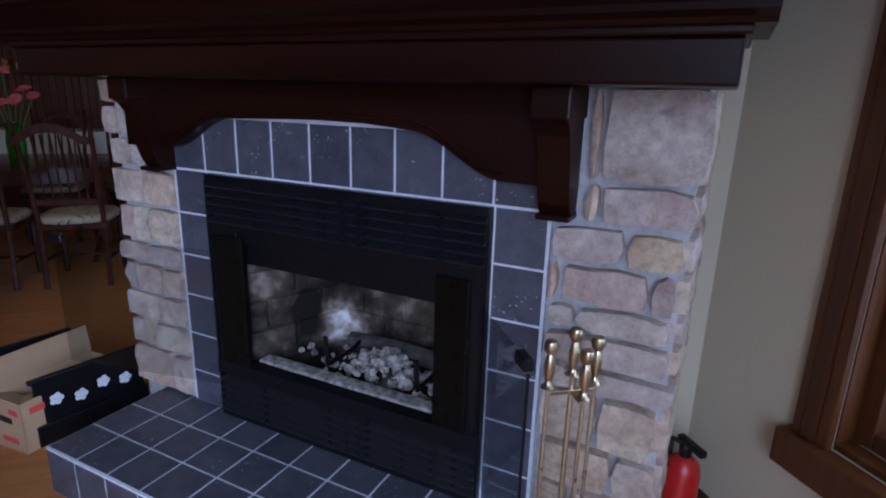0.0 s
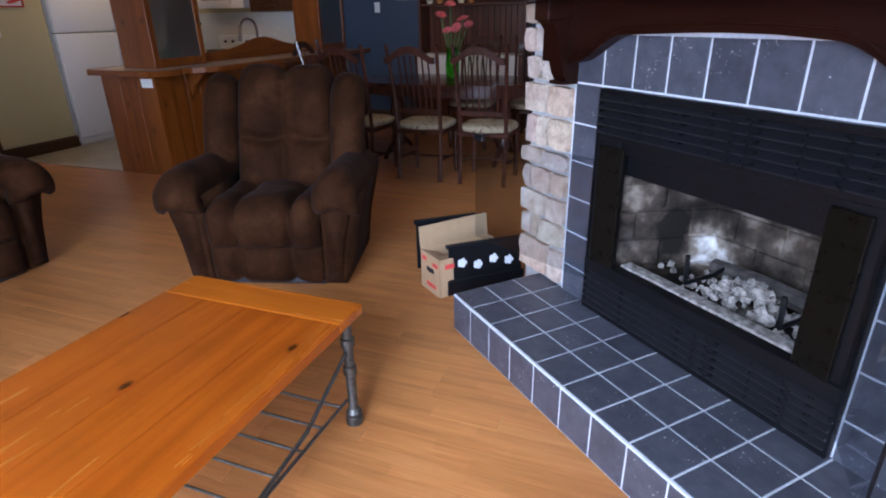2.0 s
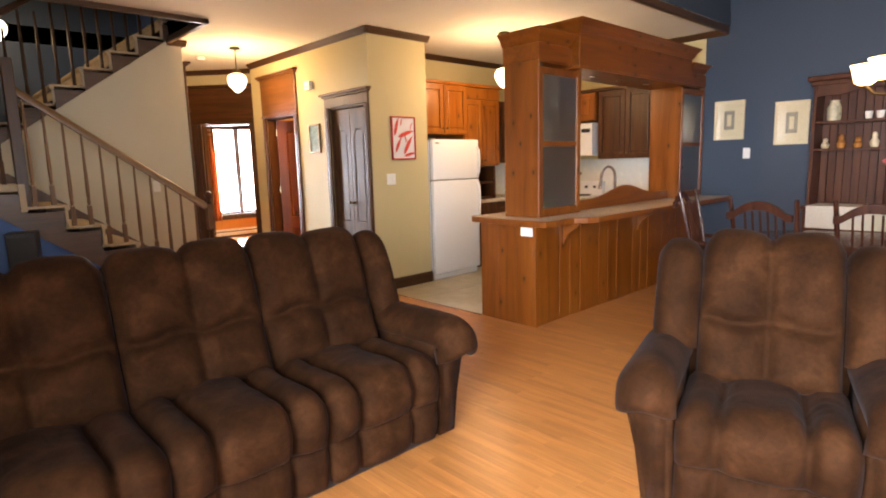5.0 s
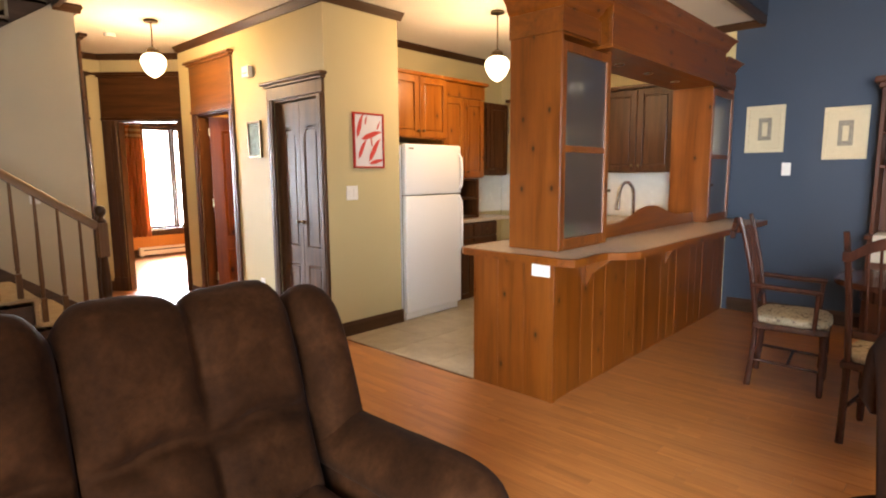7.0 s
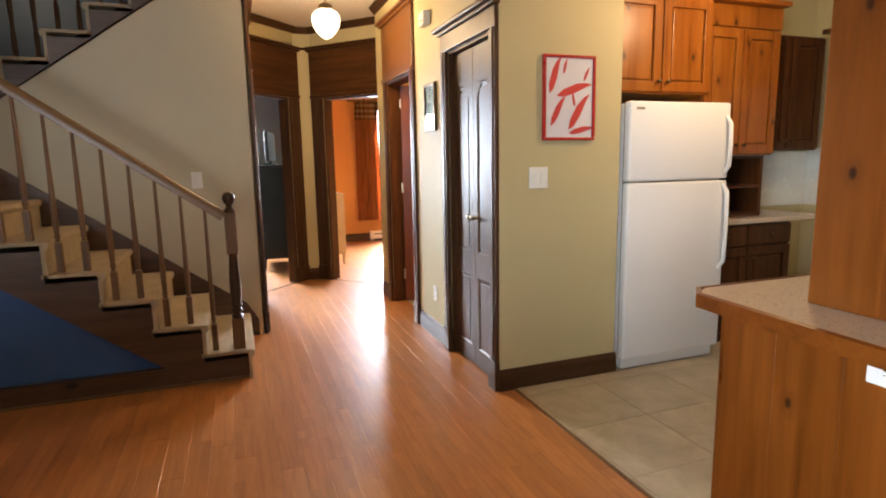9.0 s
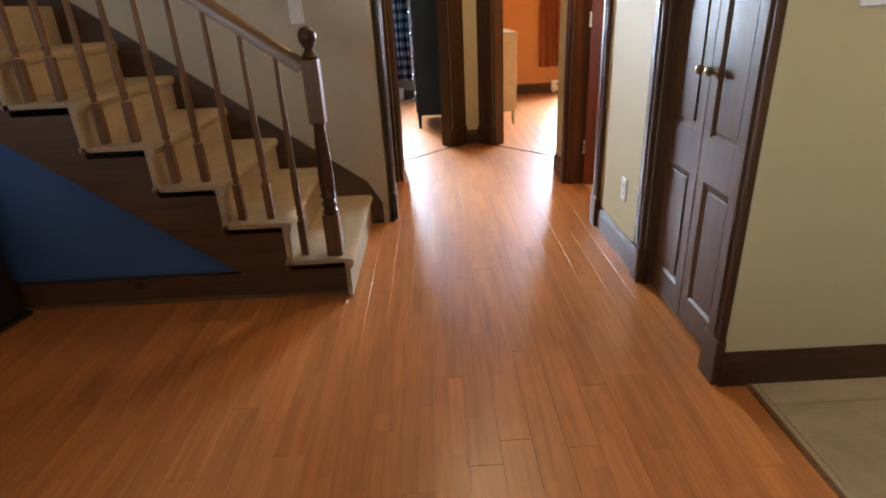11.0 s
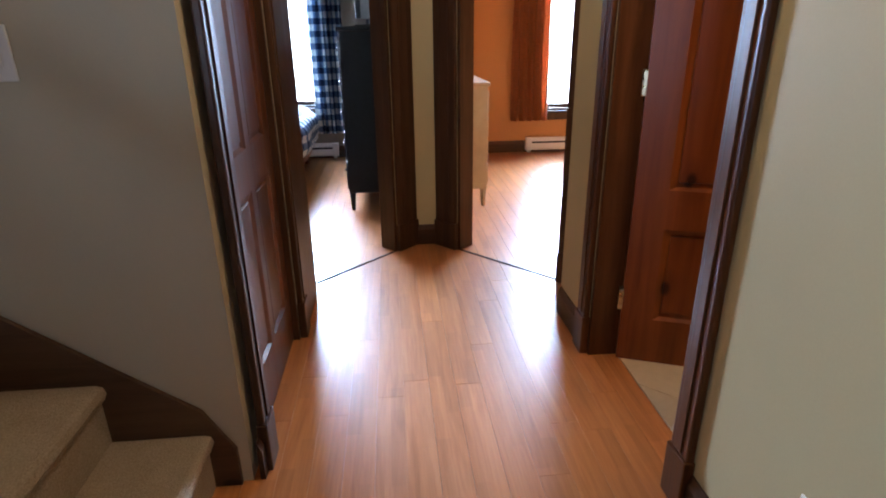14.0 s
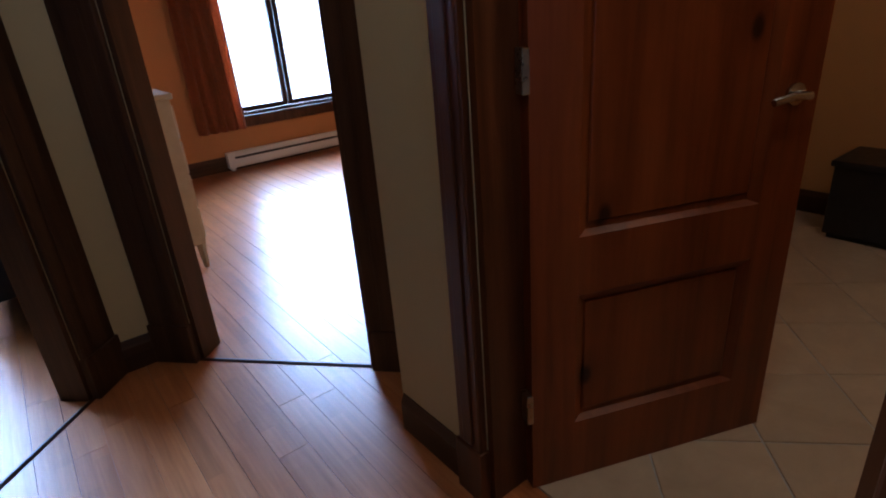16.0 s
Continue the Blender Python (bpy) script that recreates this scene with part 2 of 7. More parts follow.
M_CHROME = plain("chrome", (0.8, 0.8, 0.82), 0.12, 1.0, 0.05)
M_BRONZE = plain("bronze", (0.14, 0.095, 0.05), 0.4, 0.9, 0.25)
M_NAVY = plain("navy_lacquer", (0.004, 0.007, 0.015), 0.4, 0.0, 0.2, spec=0.25)
M_TAN = plain("tan_dresser", (0.42, 0.33, 0.22), 0.45, 0.0, 0.08, 15)
M_COUNTER = plain("counter_laminate", (0.52, 0.42, 0.32), 0.3, 0.0, 0.12, 150)
M_RED = plain("red_enamel", (0.42, 0.012, 0.010), 0.3, 0.0, 0.05)
M_PAPER = plain("cream_mat", (0.62, 0.52, 0.34), 0.7, 0.0, 0.05)
M_GREY = plain("grey_print", (0.25, 0.22, 0.17), 0.7, 0.0, 0.35, 60)
M_CERAMIC = plain("amber_ceramic", (0.42, 0.17, 0.05), 0.25, 0.0, 0.35, 14)
M_SILVER = plain("silver_tray", (0.55, 0.54, 0.52), 0.22, 1.0, 0.1)
M_PINK = plain("pink_petals", (0.80, 0.20, 0.22), 0.55, 0.0, 0.3, 40)
M_STEM = plain("green_stem", (0.06, 0.14, 0.03), 0.5, 0.0, 0.2)
M_VASE = glass("green_glass", (0.45, 0.85, 0.35), 0.03, 0.93)
M_CLOTH = plain("white_cloth", (0.62, 0.58, 0.50), 0.9, 0.0, 0.08, 60, 0.3)
M_RUBBER = plain("rubber", (0.02, 0.02, 0.02), 0.7)
M_GLASS = glass("clear_glass")
M_TINT = glass("smoked_glass", (0.86, 0.88, 0.90), 0.02, 0.95)
M_FROST = glass("textured_glass", (0.66, 0.66, 0.62), 0.3, 0.68)
M_GLOBE = glow("lit_globe", (1.0, 0.90, 0.66), 4.5)
M_SHADE = glow("lit_shade", (1.0, 0.72, 0.38), 7.0)
M_SKY = glow("bright_sky", (0.84, 0.92, 1.0), 20.0)
M_GROUT = plain("pale_grout", (0.50, 0.52, 0.55), 0.85, 0.0, 0.15, 80, 0.3)
M_MORTAR = plain("grey_mortar", (0.36, 0.355, 0.345), 0.95, 0.0, 0.2, 50, 0.6)
M_GREYTRAY = plain("ash", (0.25, 0.225, 0.20), 0.95, 0.0, 0.75, 40, 0.8)
M_CHAR = plain("charred_log", (0.06, 0.05, 0.045), 0.9, 0.0, 0.6, 30, 0.8)


def mat_slate():
    k = Mat("slate_tile", 0.42)
    v, r = k.coords(random_from="object")
    c = k.ramp(k.noise(v, 18, 5, 0.65), [(0.3, (0.034, 0.036, 0.046)), (0.7, (0.068, 0.070, 0.086))])
    sp = k.noise(v, 130, 2, 0.4)
    patch = k.noise(v, 7, 2, 0.5)
    dots = k.math("MULTIPLY", k.ramp(sp, [(0.68, (0, 0, 0)), (0.73, (1, 1, 1))]), k.ramp(patch, [(0.5, (0, 0, 0)), (0.6, (1, 1, 1))]))
    c = k.mix(dots, c, (0.42, 0.42, 0.44))
    c = k.mix(1.0, c, k.ramp(r, [(0, (0.82, 0.82, 0.85)), (1, (1.2, 1.2, 1.2))]), "MULTIPLY")
    k.colour(c).bump(k.noise(v, 40, 4, 0.6), 0.25, 0.004)
    return k.m


def mat_stone():
    k = Mat("field_stone", 0.85, spec=0.25)
    v, r = k.coords(random_from="object")
    base = k.ramp(r, [(0.0, (0.60, 0.46, 0.33)), (0.3, (0.66, 0.52, 0.43)), (0.55, (0.60, 0.52, 0.47)), (0.8, (0.68, 0.54, 0.37)), (1.0, (0.70, 0.63, 0.55))])
    n1 = k.noise(v, 9, 6, 0.7, 0.15)
    c = k.mix(1.0, base, k.ramp(n1, [(0.3, (0.68, 0.60, 0.56)), (0.55, (1, 1, 1)), (0.75, (1.32, 1.31, 1.29))]), "MULTIPLY")
    pink = k.noise(v, 4, 3, 0.6)
    c = k.mix(k.ramp(pink, [(0.5, (0, 0, 0)), (0.72, (0.5, 0.5, 0.5))]), c, (0.45, 0.25, 0.20))
    crust = k.noise(v, 34, 6, 0.75, 0.15)
    c = k.mix(1.0, c, k.ramp(crust, [(0.34, (0.80, 0.76, 0.72)), (0.5, (1.04, 1.03, 1.01)), (0.66, (1.22, 1.22, 1.21))]), "MULTIPLY")
    k.colour(c).bump(k.noise(v, 30, 8, 0.75), 1.0, 0.022)
    return k.m


def mat_suede(name, d, m, l):
    k = Mat(name, 0.8, spec=0.05)
    v, _ = k.coords()
    n1 = k.noise(v, 6.0, 6, 0.62, 0.3)
    n2 = k.noise(v, 60, 3, 0.6)
    c = k.ramp(n1, [(0.26, d), (0.52, m), (0.80, l)])
    c = k.mix(0.15, c, k.ramp(n2, [(0.3, d), (0.7, l)]))
    k.colour(c).bump(n2, 0.25, 0.003)
    k.b.inputs["Sheen Weight"].default_value = 0.025
    k.b.inputs["Sheen Roughness"].default_value = 0.4
    k.b.inputs["Sheen Tint"].default_value = (0.75, 0.62, 0.62, 1)
    return k.m


def mat_carpet():
    k = Mat("beige_carpet", 0.95, spec=0.1)
    v, _ = k.coords()
    n2 = k.noise(v, 190, 3, 0.7)
    n1 = k.noise(v, 9, 3, 0.6)
    c = k.mix(0.5, k.ramp(n2, [(0.34, (0.34, 0.25, 0.15)), (0.66, (0.70, 0.57, 0.40))]), k.ramp(n1, [(0.3, (0.45, 0.35, 0.23)), (0.7, (0.60, 0.48, 0.34))]))
    k.colour(c).bump(n2, 0.9, 0.012)
    return k.m


def mat_checks(name, a, b, c3, size):
    """A woven check of two crossing bands."""
    k = Mat(name, 0.9, spec=0.1)
    v, _ = k.coords((1 / size, 1 / size, 1 / size))
    sx = k.n("SeparateXYZ")
    k.link(v, sx.inputs[0])

    def band(s):
        return k.math("GREATER_THAN", k.math("FRACT", s), 0.5)
    h = k.math("ADD", sx.outputs["X"], sx.outputs["Y"])
    s = k.math("ADD", band(h), band(sx.outputs["Z"]))
    k.colour(k.ramp(k.math("MULTIPLY", s, 0.5), [(0.2, a), (0.5, b), (0.8, c3)]))
    v2, _ = k.coords()
    k.bump(k.noise(v2, 220, 2), 0.3, 0.003)
    return k.m


def mat_floral():
    k = Mat("floral_seat", 0.9, spec=0.1)
    v, _ = k.coords()
    n = k.noise(v, 24, 3, 0.6, 1.5)
    k.colour(k.ramp(n, [(0.36, (0.06, 0.035, 0.02)), (0.44, (0.32, 0.26, 0.17)), (0.60, (0.41, 0.34, 0.23)), (0.68, (0.15, 0.08, 0.05))]))
    k.bump(k.noise(v, 120, 2), 0.3, 0.004)
    return k.m


def mat_vinyl(name, a, b):
    k = Mat(name, 0.32)
    v, r = k.coords(random_from="object")
    n = k.noise(v, 5, 5, 0.65, 0.6)
    k.colour(k.mix(1.0, k.ramp(n, [(0.3, a), (0.7, b)]), k.ramp(r, [(0, (0.92, 0.92, 0.92)), (1, (1.06, 1.06, 1.06))]), "MULTIPLY"))
    k.bump(k.noise(v, 30, 3), 0.08, 0.003)
    return k.m


def mat_firebrick():
    k = Mat("sooty_firebrick", 0.95, spec=0.1)
    v = k.n("NewGeometry").outputs["Position"]
    n = k.noise(v, 4, 4, 0.6)
    c = k.ramp(n, [(0.40, (0.014, 0.012, 0.010)), (0.52, (0.085, 0.065, 0.050)), (0.61, (0.26, 0.22, 0.18)), (0.70, (0.74, 0.72, 0.70))])
    soot = k.noise(v, 2.2, 3, 0.6)
    k.colour(k.mix(k.ramp(soot, [(0.40, (0.9, 0.9, 0.9)), (0.55, (0, 0, 0))]), c, (0.010, 0.009, 0.008)))
    k.bump(k.noise(v, 50, 4), 0.4, 0.006)
    return k.m


M_SLATE, M_STONE, M_CARPET = mat_slate(), mat_stone(), mat_carpet()
M_SUEDE = mat_suede("brown_suede", (0.007, 0.0023, 0.0008), (0.0235, 0.0081, 0.0029), (0.058, 0.0215, 0.0084))
M_LOUVRE = plain("black_louvre_enamel", (0.009, 0.009, 0.011), 0.3, 0.0, 0.3, spec=0.6)
M_CHECK = mat_checks("blue_check", (0.62, 0.64, 0.62), (0.13, 0.19, 0.28), (0.02, 0.035, 0.075), 0.12)
M_FLORAL = mat_floral()
M_VINYL = mat_vinyl("beige_vinyl_tile", (0.34, 0.29, 0.20), (0.50, 0.44, 0.33))
M_BATHTILE = mat_vinyl("cream_bath_tile", (0.50, 0.40, 0.28), (0.62, 0.52, 0.38))
M_FIREBRICK = mat_firebrick()
M_CURTAIN = plain("orange_curtain", (0.42, 0.14, 0.045), 0.85, 0.0, 0.15, 40, 0.2)
M_CURTAIN_TOP = mat_checks("curtain_band", (0.45, 0.34, 0.20), (0.30, 0.13, 0.05), (0.10, 0.05, 0.03), 0.09)
M_CARD = plain("cardboard", (0.38, 0.24, 0.13), 0.8, 0.0, 0.08, 20, 0.15)
M_CARD_IN = plain("cardboard_inside", (0.32, 0.21, 0.115), 0.85, 0.0, 0.1, 20, 0.15)
M_REDPRINT = plain("red_print", (0.55, 0.05, 0.04), 0.8)
M_GREENPIC = plain("green_blue_print", (0.16, 0.26, 0.22), 0.6, 0.0, 0.6, 18)


# ---- mesh helpers ----
def quad_box(bm, x0, x1, y0, y1, z0, z1):
    v = [bm.verts.new((x, y, z)) for x in (x0, x1) for y in (y0, y1) for z in (z0, z1)]
    for f in ((0, 1, 3, 2), (4, 6, 7, 5), (0, 4, 5, 1), (2, 3, 7, 6), (0, 2, 6, 4), (1, 5, 7, 3)):
        bm.faces.new([v[i] for i in f])
    return bm


def bx(x0, x1, y0, y1, z0, z1, b=0.0, seg=2):
    bm = quad_box(bmesh.new(), x0, x1, y0, y1, z0, z1)
    if b:
        bmesh.ops.bevel(bm, geom=bm.edges[:], offset=b, segments=seg, profile=0.5, affect="EDGES")
    return bm


def boxes(*specs, b=0.0):
    bm = bmesh.new()
    for s in specs:
        quad_box(bm, *s)
    if b:
        bmesh.ops.bevel(bm, geom=bm.edges[:], offset=b, segments=1, affect="EDGES")
    return bm


def prism(poly, axis, a, b, bev=0.0):
    """A polygon extruded from a to b along an axis; its two coordinates are the other axes in order."""
    bm = bmesh.new()

    def p(q, h):
        return {"x": (h, q[0], q[1]), "y": (q[0], h, q[1]), "z": (q[0], q[1], h)}[axis]
    lo, hi = [bm.verts.new(p(q, a)) for q in poly], [bm.verts.new(p(q, b)) for q in poly]
    n = len(poly)
    bm.faces.new(lo)
    bm.faces.new(hi[::-1])
    for i in range(n):
        bm.faces.new((lo[i], hi[i], hi[(i + 1) % n], lo[(i + 1) % n]))
    bmesh.ops.recalc_face_normals(bm, faces=bm.faces[:])
    if bev:
        bmesh.ops.bevel(bm, geom=bm.edges[:], offset=bev, segments=2, affect="EDGES")
    return bm


def band(line, z0, z1, t):
    """A flat strip of thickness t standing along the outer (right-hand) side of a plan line."""
    pts = [Vector(p) for p in line]
    bm = bmesh.new()
    rows = []
    for i, p in enumerate(pts):
        a = (p - pts[i - 1]).normalized() if i else (pts[1] - p).normalized()
        b = (pts[i + 1] - p).normalized() if i < len(pts) - 1 else a
        n = Vector((a.y + b.y, -a.x - b.x)).normalized()
        q = p + n * t / max(0.4, n.dot(Vector((a.y, -a.x))))
        rows.append([bm.verts.new((*v, z)) for v, z in ((p, z0), (q, z0 + 0.003), (q, z1 - 0.003), (p, z1))])
    for a, b in zip(rows, rows[1:]):
        for k in range(4):
            bm.faces.new((a[k], b[k], b[(k + 1) % 4], a[(k + 1) % 4]))
    bm.faces.new(rows[0])
    bm.faces.new(rows[-1][::-1])
    bmesh.ops.recalc_face_normals(bm, faces=bm.faces[:])
    return bm


def lathe(profile, at=(0, 0, 0), n=20, bm=None):
    """A turned shape about z from (radius, height) pairs."""
    bm = bm or bmesh.new()
    rings = []
    for r, h in profile:
        rings.append([bm.verts.new((at[0] + r * math.cos(6.28318 * i / n), at[1] + r * math.sin(6.28318 * i / n), at[2] + h)) for i in range(n)])
    for a, b in zip(rings, rings[1:]):
        for i in range(n):
            bm.faces.new((a[i], a[(i + 1) % n], b[(i + 1) % n], b[i]))
    bm.faces.new(rings[0][::-1])
    bm.faces.new(rings[-1])
    return bm


def tube(points, r, n=8, bm=None, r2=None):
    """A round bar along points."""
    bm = bm or bmesh.new()
    pts = [Vector(p) for p in points]
    rings = []
    up = None
    for i, p in enumerate(pts):
        d = (pts[min(i + 1, len(pts) - 1)] - pts[max(i - 1, 0)]).normalized()
        if up is None:
            up = Vector((0, 0, 1)) if abs(d.z) < 0.9 else Vector((1, 0, 0))
        s = d.cross(up).normalized()
        up = s.cross(d).normalized()
        rr = r if r2 is None else r + (r2 - r) * i / (len(pts) - 1)
        rings.append([bm.verts.new(p + s * rr * math.cos(6.28318 * k / n) + up * rr * math.sin(6.28318 * k / n)) for k in range(n)])
    for a, b in zip(rings, rings[1:]):
        for i in range(n):
            bm.faces.new((a[i], a[(i + 1) % n], b[(i + 1) % n], b[i]))
    bm.faces.new(rings[0])
    bm.faces.new(rings[-1][::-1])
    bmesh.ops.recalc_face_normals(bm, faces=bm.faces[:])
    return bm


def cushion(sx, sy, sz, puff=0.5, n=7, seed=0, sag=0.0, crease=0.0):
    """A padded block about the origin: a rounded box with bulging faces and soft creases."""
    bm = bmesh.new()
    bmesh.ops.create_cube(bm, size=2)
    bmesh.ops.subdivide_edges(bm, edges=bm.edges[:], cuts=n, use_grid_fill=True)
    for v in bm.verts:
        x, y, z = v.co
        e = 5.0 - 3.0 * puff
        l = (abs(x) ** e + abs(y) ** e + abs(z) ** e) ** (1 / e)
        q = Vector((x, y, z)) / l
        w = 0.42 * (1 - puff)
        q = q * (1 - w) + Vector((x, y, z)) * w * 0.96
        nz = noise.noise(Vector((x * 1.7 + seed * 7, y * 1.7, z * 1.7))) * 0.05
        q *= 1 + nz
        if crease:
            q *= 1 - crease * max(0, noise.noise(Vector((x * 3 + seed, y * 6, z * 5 + seed * 3)))) ** 2
        v.co = (q.x * sx / 2, q.y * sy / 2, q.z * sz / 2 - sag * (1 - x * x) * (1 - y * y))
    return bm


def moved(bm, m):
    bmesh.ops.transform(bm, matrix=m, verts=bm.verts[:])
    return bm


def joined(*bms):
    me = bpy.data.meshes.new("tmp")
    out = bmesh.new()
    for b in bms:
        b.to_mesh(me)
        out.from_mesh(me)
        b.free()
    bpy.data.meshes.remove(me)
    return out


def mesh_of(name, bm, mat, smooth=False):
    me = bpy.data.meshes.new(name)
    bm.to_mesh(me)
    bm.free()
    me.materials.append(mat)
    if smooth:
        me.shade_smooth()
        me.set_sharp_from_angle(angle=radians(42))
    return me


def part(name, bm, mat, parent=None, label="", smooth=False):
    ob = new(name, mesh_of(name, bm, mat, smooth))
    ob.parent = parent
    if label:
        ob["label"] = label
    return ob


def thing(name, m, label, category, group=""):
    ob = new(name)
    ob.empty_display_size = 0.1
    ob.matrix_world = m
    return tagged(ob, label, category, group)


def setting(name, bm, mat, label="", category="", smooth=False):
    return tagged(part(name, bm, mat, None, label, smooth), label, category, kind="structure")


def wall_with_openings(axis, at, thick, a0, a1, z0, z1, openings):
    """A wall along an axis ('x' or 'y') whose visible face stands at `at`; openings are (a, b, bottom, top)."""
    cuts = sorted(openings)
    bm = bmesh.new()

    def put(p, q, r, s):
        if q - p > 1e-4 and s - r > 1e-4:
            lo, hi = min(at, at + thick), max(at, at + thick)
            quad_box(bm, *((p, q, lo, hi, r, s) if axis == "x" else (lo, hi, p, q, r, s)))
    cur = a0
    for a, b, bo, to in cuts:
        put(cur, a, z0, z1)
        put(a, b, z0, bo)
        put(a, b, to, z1)
        cur = b
    put(cur, a1, z0, z1)
    return bm


# ---- structure ----
CEIL = 2.82
FP = pose(-0.79, 1.90, 0, 0, 0, -42.5)  # fireplace: local x along its face, local y into the wall


def fp(u, v):
    p = FP @ Vector((u, v, 0))
    return (p.x, p.y)


floor = setting("floor", boxes((-12.85, 1.25, -3.3, 6.85, -0.2, -0.012)), M_PLANK2, "honey-brown laminate floor boards laid lengthwise", "floor")
wall_east = setting("wall_east", wall_with_openings("y", 1.25, 0.15, -3.45, 7.0, 0, 5.2, [(-1.54, 0.87, 0.53, 2.4), (3.75, 5.35, 0.12, 2.1)]), M_BEIGE, "beige painted wall with a wide window", "wall")
setting("wall_north", boxes((-4.1, 1.25, 6.85, 7.0, 0, 5.2)), M_BLUE, "slate-blue painted dining room wall", "wall")
setting("wall_kitchen_north", boxes((-7.1, -4.1, 6.85, 7.0, 0, CEIL)), M_YELLOW, "warm yellow kitchen wall", "wall")
# out of view; its opening is added for the south daylight lamp
setting("wall_south", wall_with_openings("x", -1.7, -0.15, -7.0, 1.25, 0, 5.2, [(-1.9, 0.2, 0.2, 2.5)]), M_BEIGE, "unseen beige south wall with an added window opening", "wall")
setting("wall_loft", boxes((-3.97, -3.85, -1.7, 6.85, CEIL + 0.18, 5.2)), M_BLUE, "slate-blue wall above the low ceiling's edge", "wall")
setting("wall_loft_edge", boxes((-3.85, -3.842, -1.7, 6.85, CEIL + 0.031, CEIL + 0.19)), M_BLUE, "slate-blue band over the low ceiling's edge trim", "wall")
setting("ceiling_high", boxes((-3.97, 1.4, -3.45, 7.0, 5.2, 5.35)), M_WHITE_CEIL, "white ceiling of the tall living room", "ceiling")
setting("ceiling", boxes((-6.85, -3.85, -3.3, 6.85, CEIL, CEIL + 0.18), (-12.85, -8.95, -3.3, 6.85, CEIL, CEIL + 0.18), (-8.95, -6.85, 2.1, 6.85, CEIL, CEIL + 0.18),
                          (-8.95, -6.85, -3.3, -1.0, CEIL, CEIL + 0.18)), M_WHITE_CEIL, "white painted low ceiling over kitchen and hall", "ceiling")
setting("ceiling_stairwell", boxes((-9.1, -6.75, -1.1, 2.2, 5.2, 5.3)), M_WHITE_CEIL, "white ceiling above the stairs", "ceiling")
setting("wall_stairwell_north", boxes((-8.95, -6.85, 2.1, 2.2, CEIL + 0.004, 5.2)), M_BLUE2, "bright blue wall above the stair opening", "wall")
setting("wall_stairwell_west", boxes((-9.07, -8.95, -1.12, 2.1, 0, 5.2)), M_BLUE, "blue stairwell wall", "wall")
setting("wall_stairwell_south", boxes((-8.95, -7.1, -1.12, -1.0, 0, 5.2)), M_BLUE, "blue wall behind the stair landing", "wall")
setting("wall_stairwell_east", boxes((-6.85, -6.75, -1.0, 2.1, CEIL + 0.18, 5.2)), M_BLUE, "blue wall above the ceiling's edge", "wall")
setting("wall_blue_west", boxes((-7.12, -7.0, -1.7, 0.25, 0, CEIL)), M_BLUE, "blue painted wall beside the stair landing", "wall")
setting("wall_stair", prism([(2.23, 0), (2.23, CEIL), (2.1, CEIL), (-0.06, 1.285), (-0.06, 0)], "x", -8.05, -7.93), M_BEIGE, "beige wall under the upper stair flight", "wall")
setting("wall_hall_north", wall_with_openings("x", 3.48, 0.12, -8.93, -6.18, 0, CEIL, [(-6.95, -6.27, 0, 2.06), (-8.53, -7.77, 0, 2.06)]), M_YELLOW, "cream-yellow hall wall with two doorways", "wall")
setting("wall_pier", boxes((-6.28, -6.18, 3.60, 4.28, 0, CEIL), (-6.95, -6.28, 4.18, 4.28, 0, CEIL)), M_YELLOW, "yellow wall beside the refrigerator", "wall")
setting("wall_kitchen_west", boxes((-7.1, -6.95, 3.60, 6.85, 0, CEIL)), M_YELLOW, "yellow kitchen wall behind the cabinets", "wall")
setting("wall_hall_south", wall_with_openings("x", 2.25, -0.12, -9.26, -8.05, 0, CEIL, [(-8.80, -8.06, 0, 2.06)]), M_BEIGE, "beige hall wall with a panelled door", "wall")
setting("wall_between_bedrooms", boxes((-12.85, -10.0, 2.84, 2.90, 0, CEIL)), M_TAUPE, "taupe partition wall of the blue bedroom", "wall")
setting("wall_orange_partition", boxes((-12.85, -10.0, 2.90, 2.96, 0, CEIL)), M_ORANGE, "orange partition wall of the bedroom", "wall")
setting("wall_hall_end", boxes((-10.08, -9.952, 2.75, 3.04, 0, CEIL)), M_YELLOW, "narrow yellow wall strip between two doorways", "wall")
setting("wall_bedroom_west", wall_with_openings("y", -12.85, -0.15, -1.1, 2.90, 0, CEIL, [(0.75, 1.98, 0.55, 2.2)]), M_TAUPE, "taupe bedroom wall with a window", "wall")
setting("wall_bedroom_orange", wall_with_openings("y", -12.85, -0.15, 2.90, 6.5, 0, CEIL, [(4.40, 5.46, 0.46, 2.25)]), M_ORANGE, "orange bedroom wall with a tall window", "wall")
setting("wall_bedroom_south", boxes((-12.85, -9.07, -1.1, -1.0, 0, CEIL)), M_TAUPE, "taupe bedroom end wall", "wall")
setting("wall_bedroom_north", boxes((-12.85, -9.05, 6.4, 6.5, 0, CEIL)), M_ORANGE, "orange bedroom end wall", "wall")
setting("wall_bath_west", boxes((-9.13, -9.08, 3.75, 6.4, 0, CEIL)), M_ORANGE, "orange bedroom side wall", "wall")
setting("wall_bath", boxes((-9.08, -9.03, 3.75, 6.3, 0, CEIL), (-9.03, -7.22, 6.2, 6.3, 0, CEIL), (-7.27, -7.22, 3.60, 6.2, 0, CEIL)), M_AMBER, "amber painted bathroom walls", "wall")

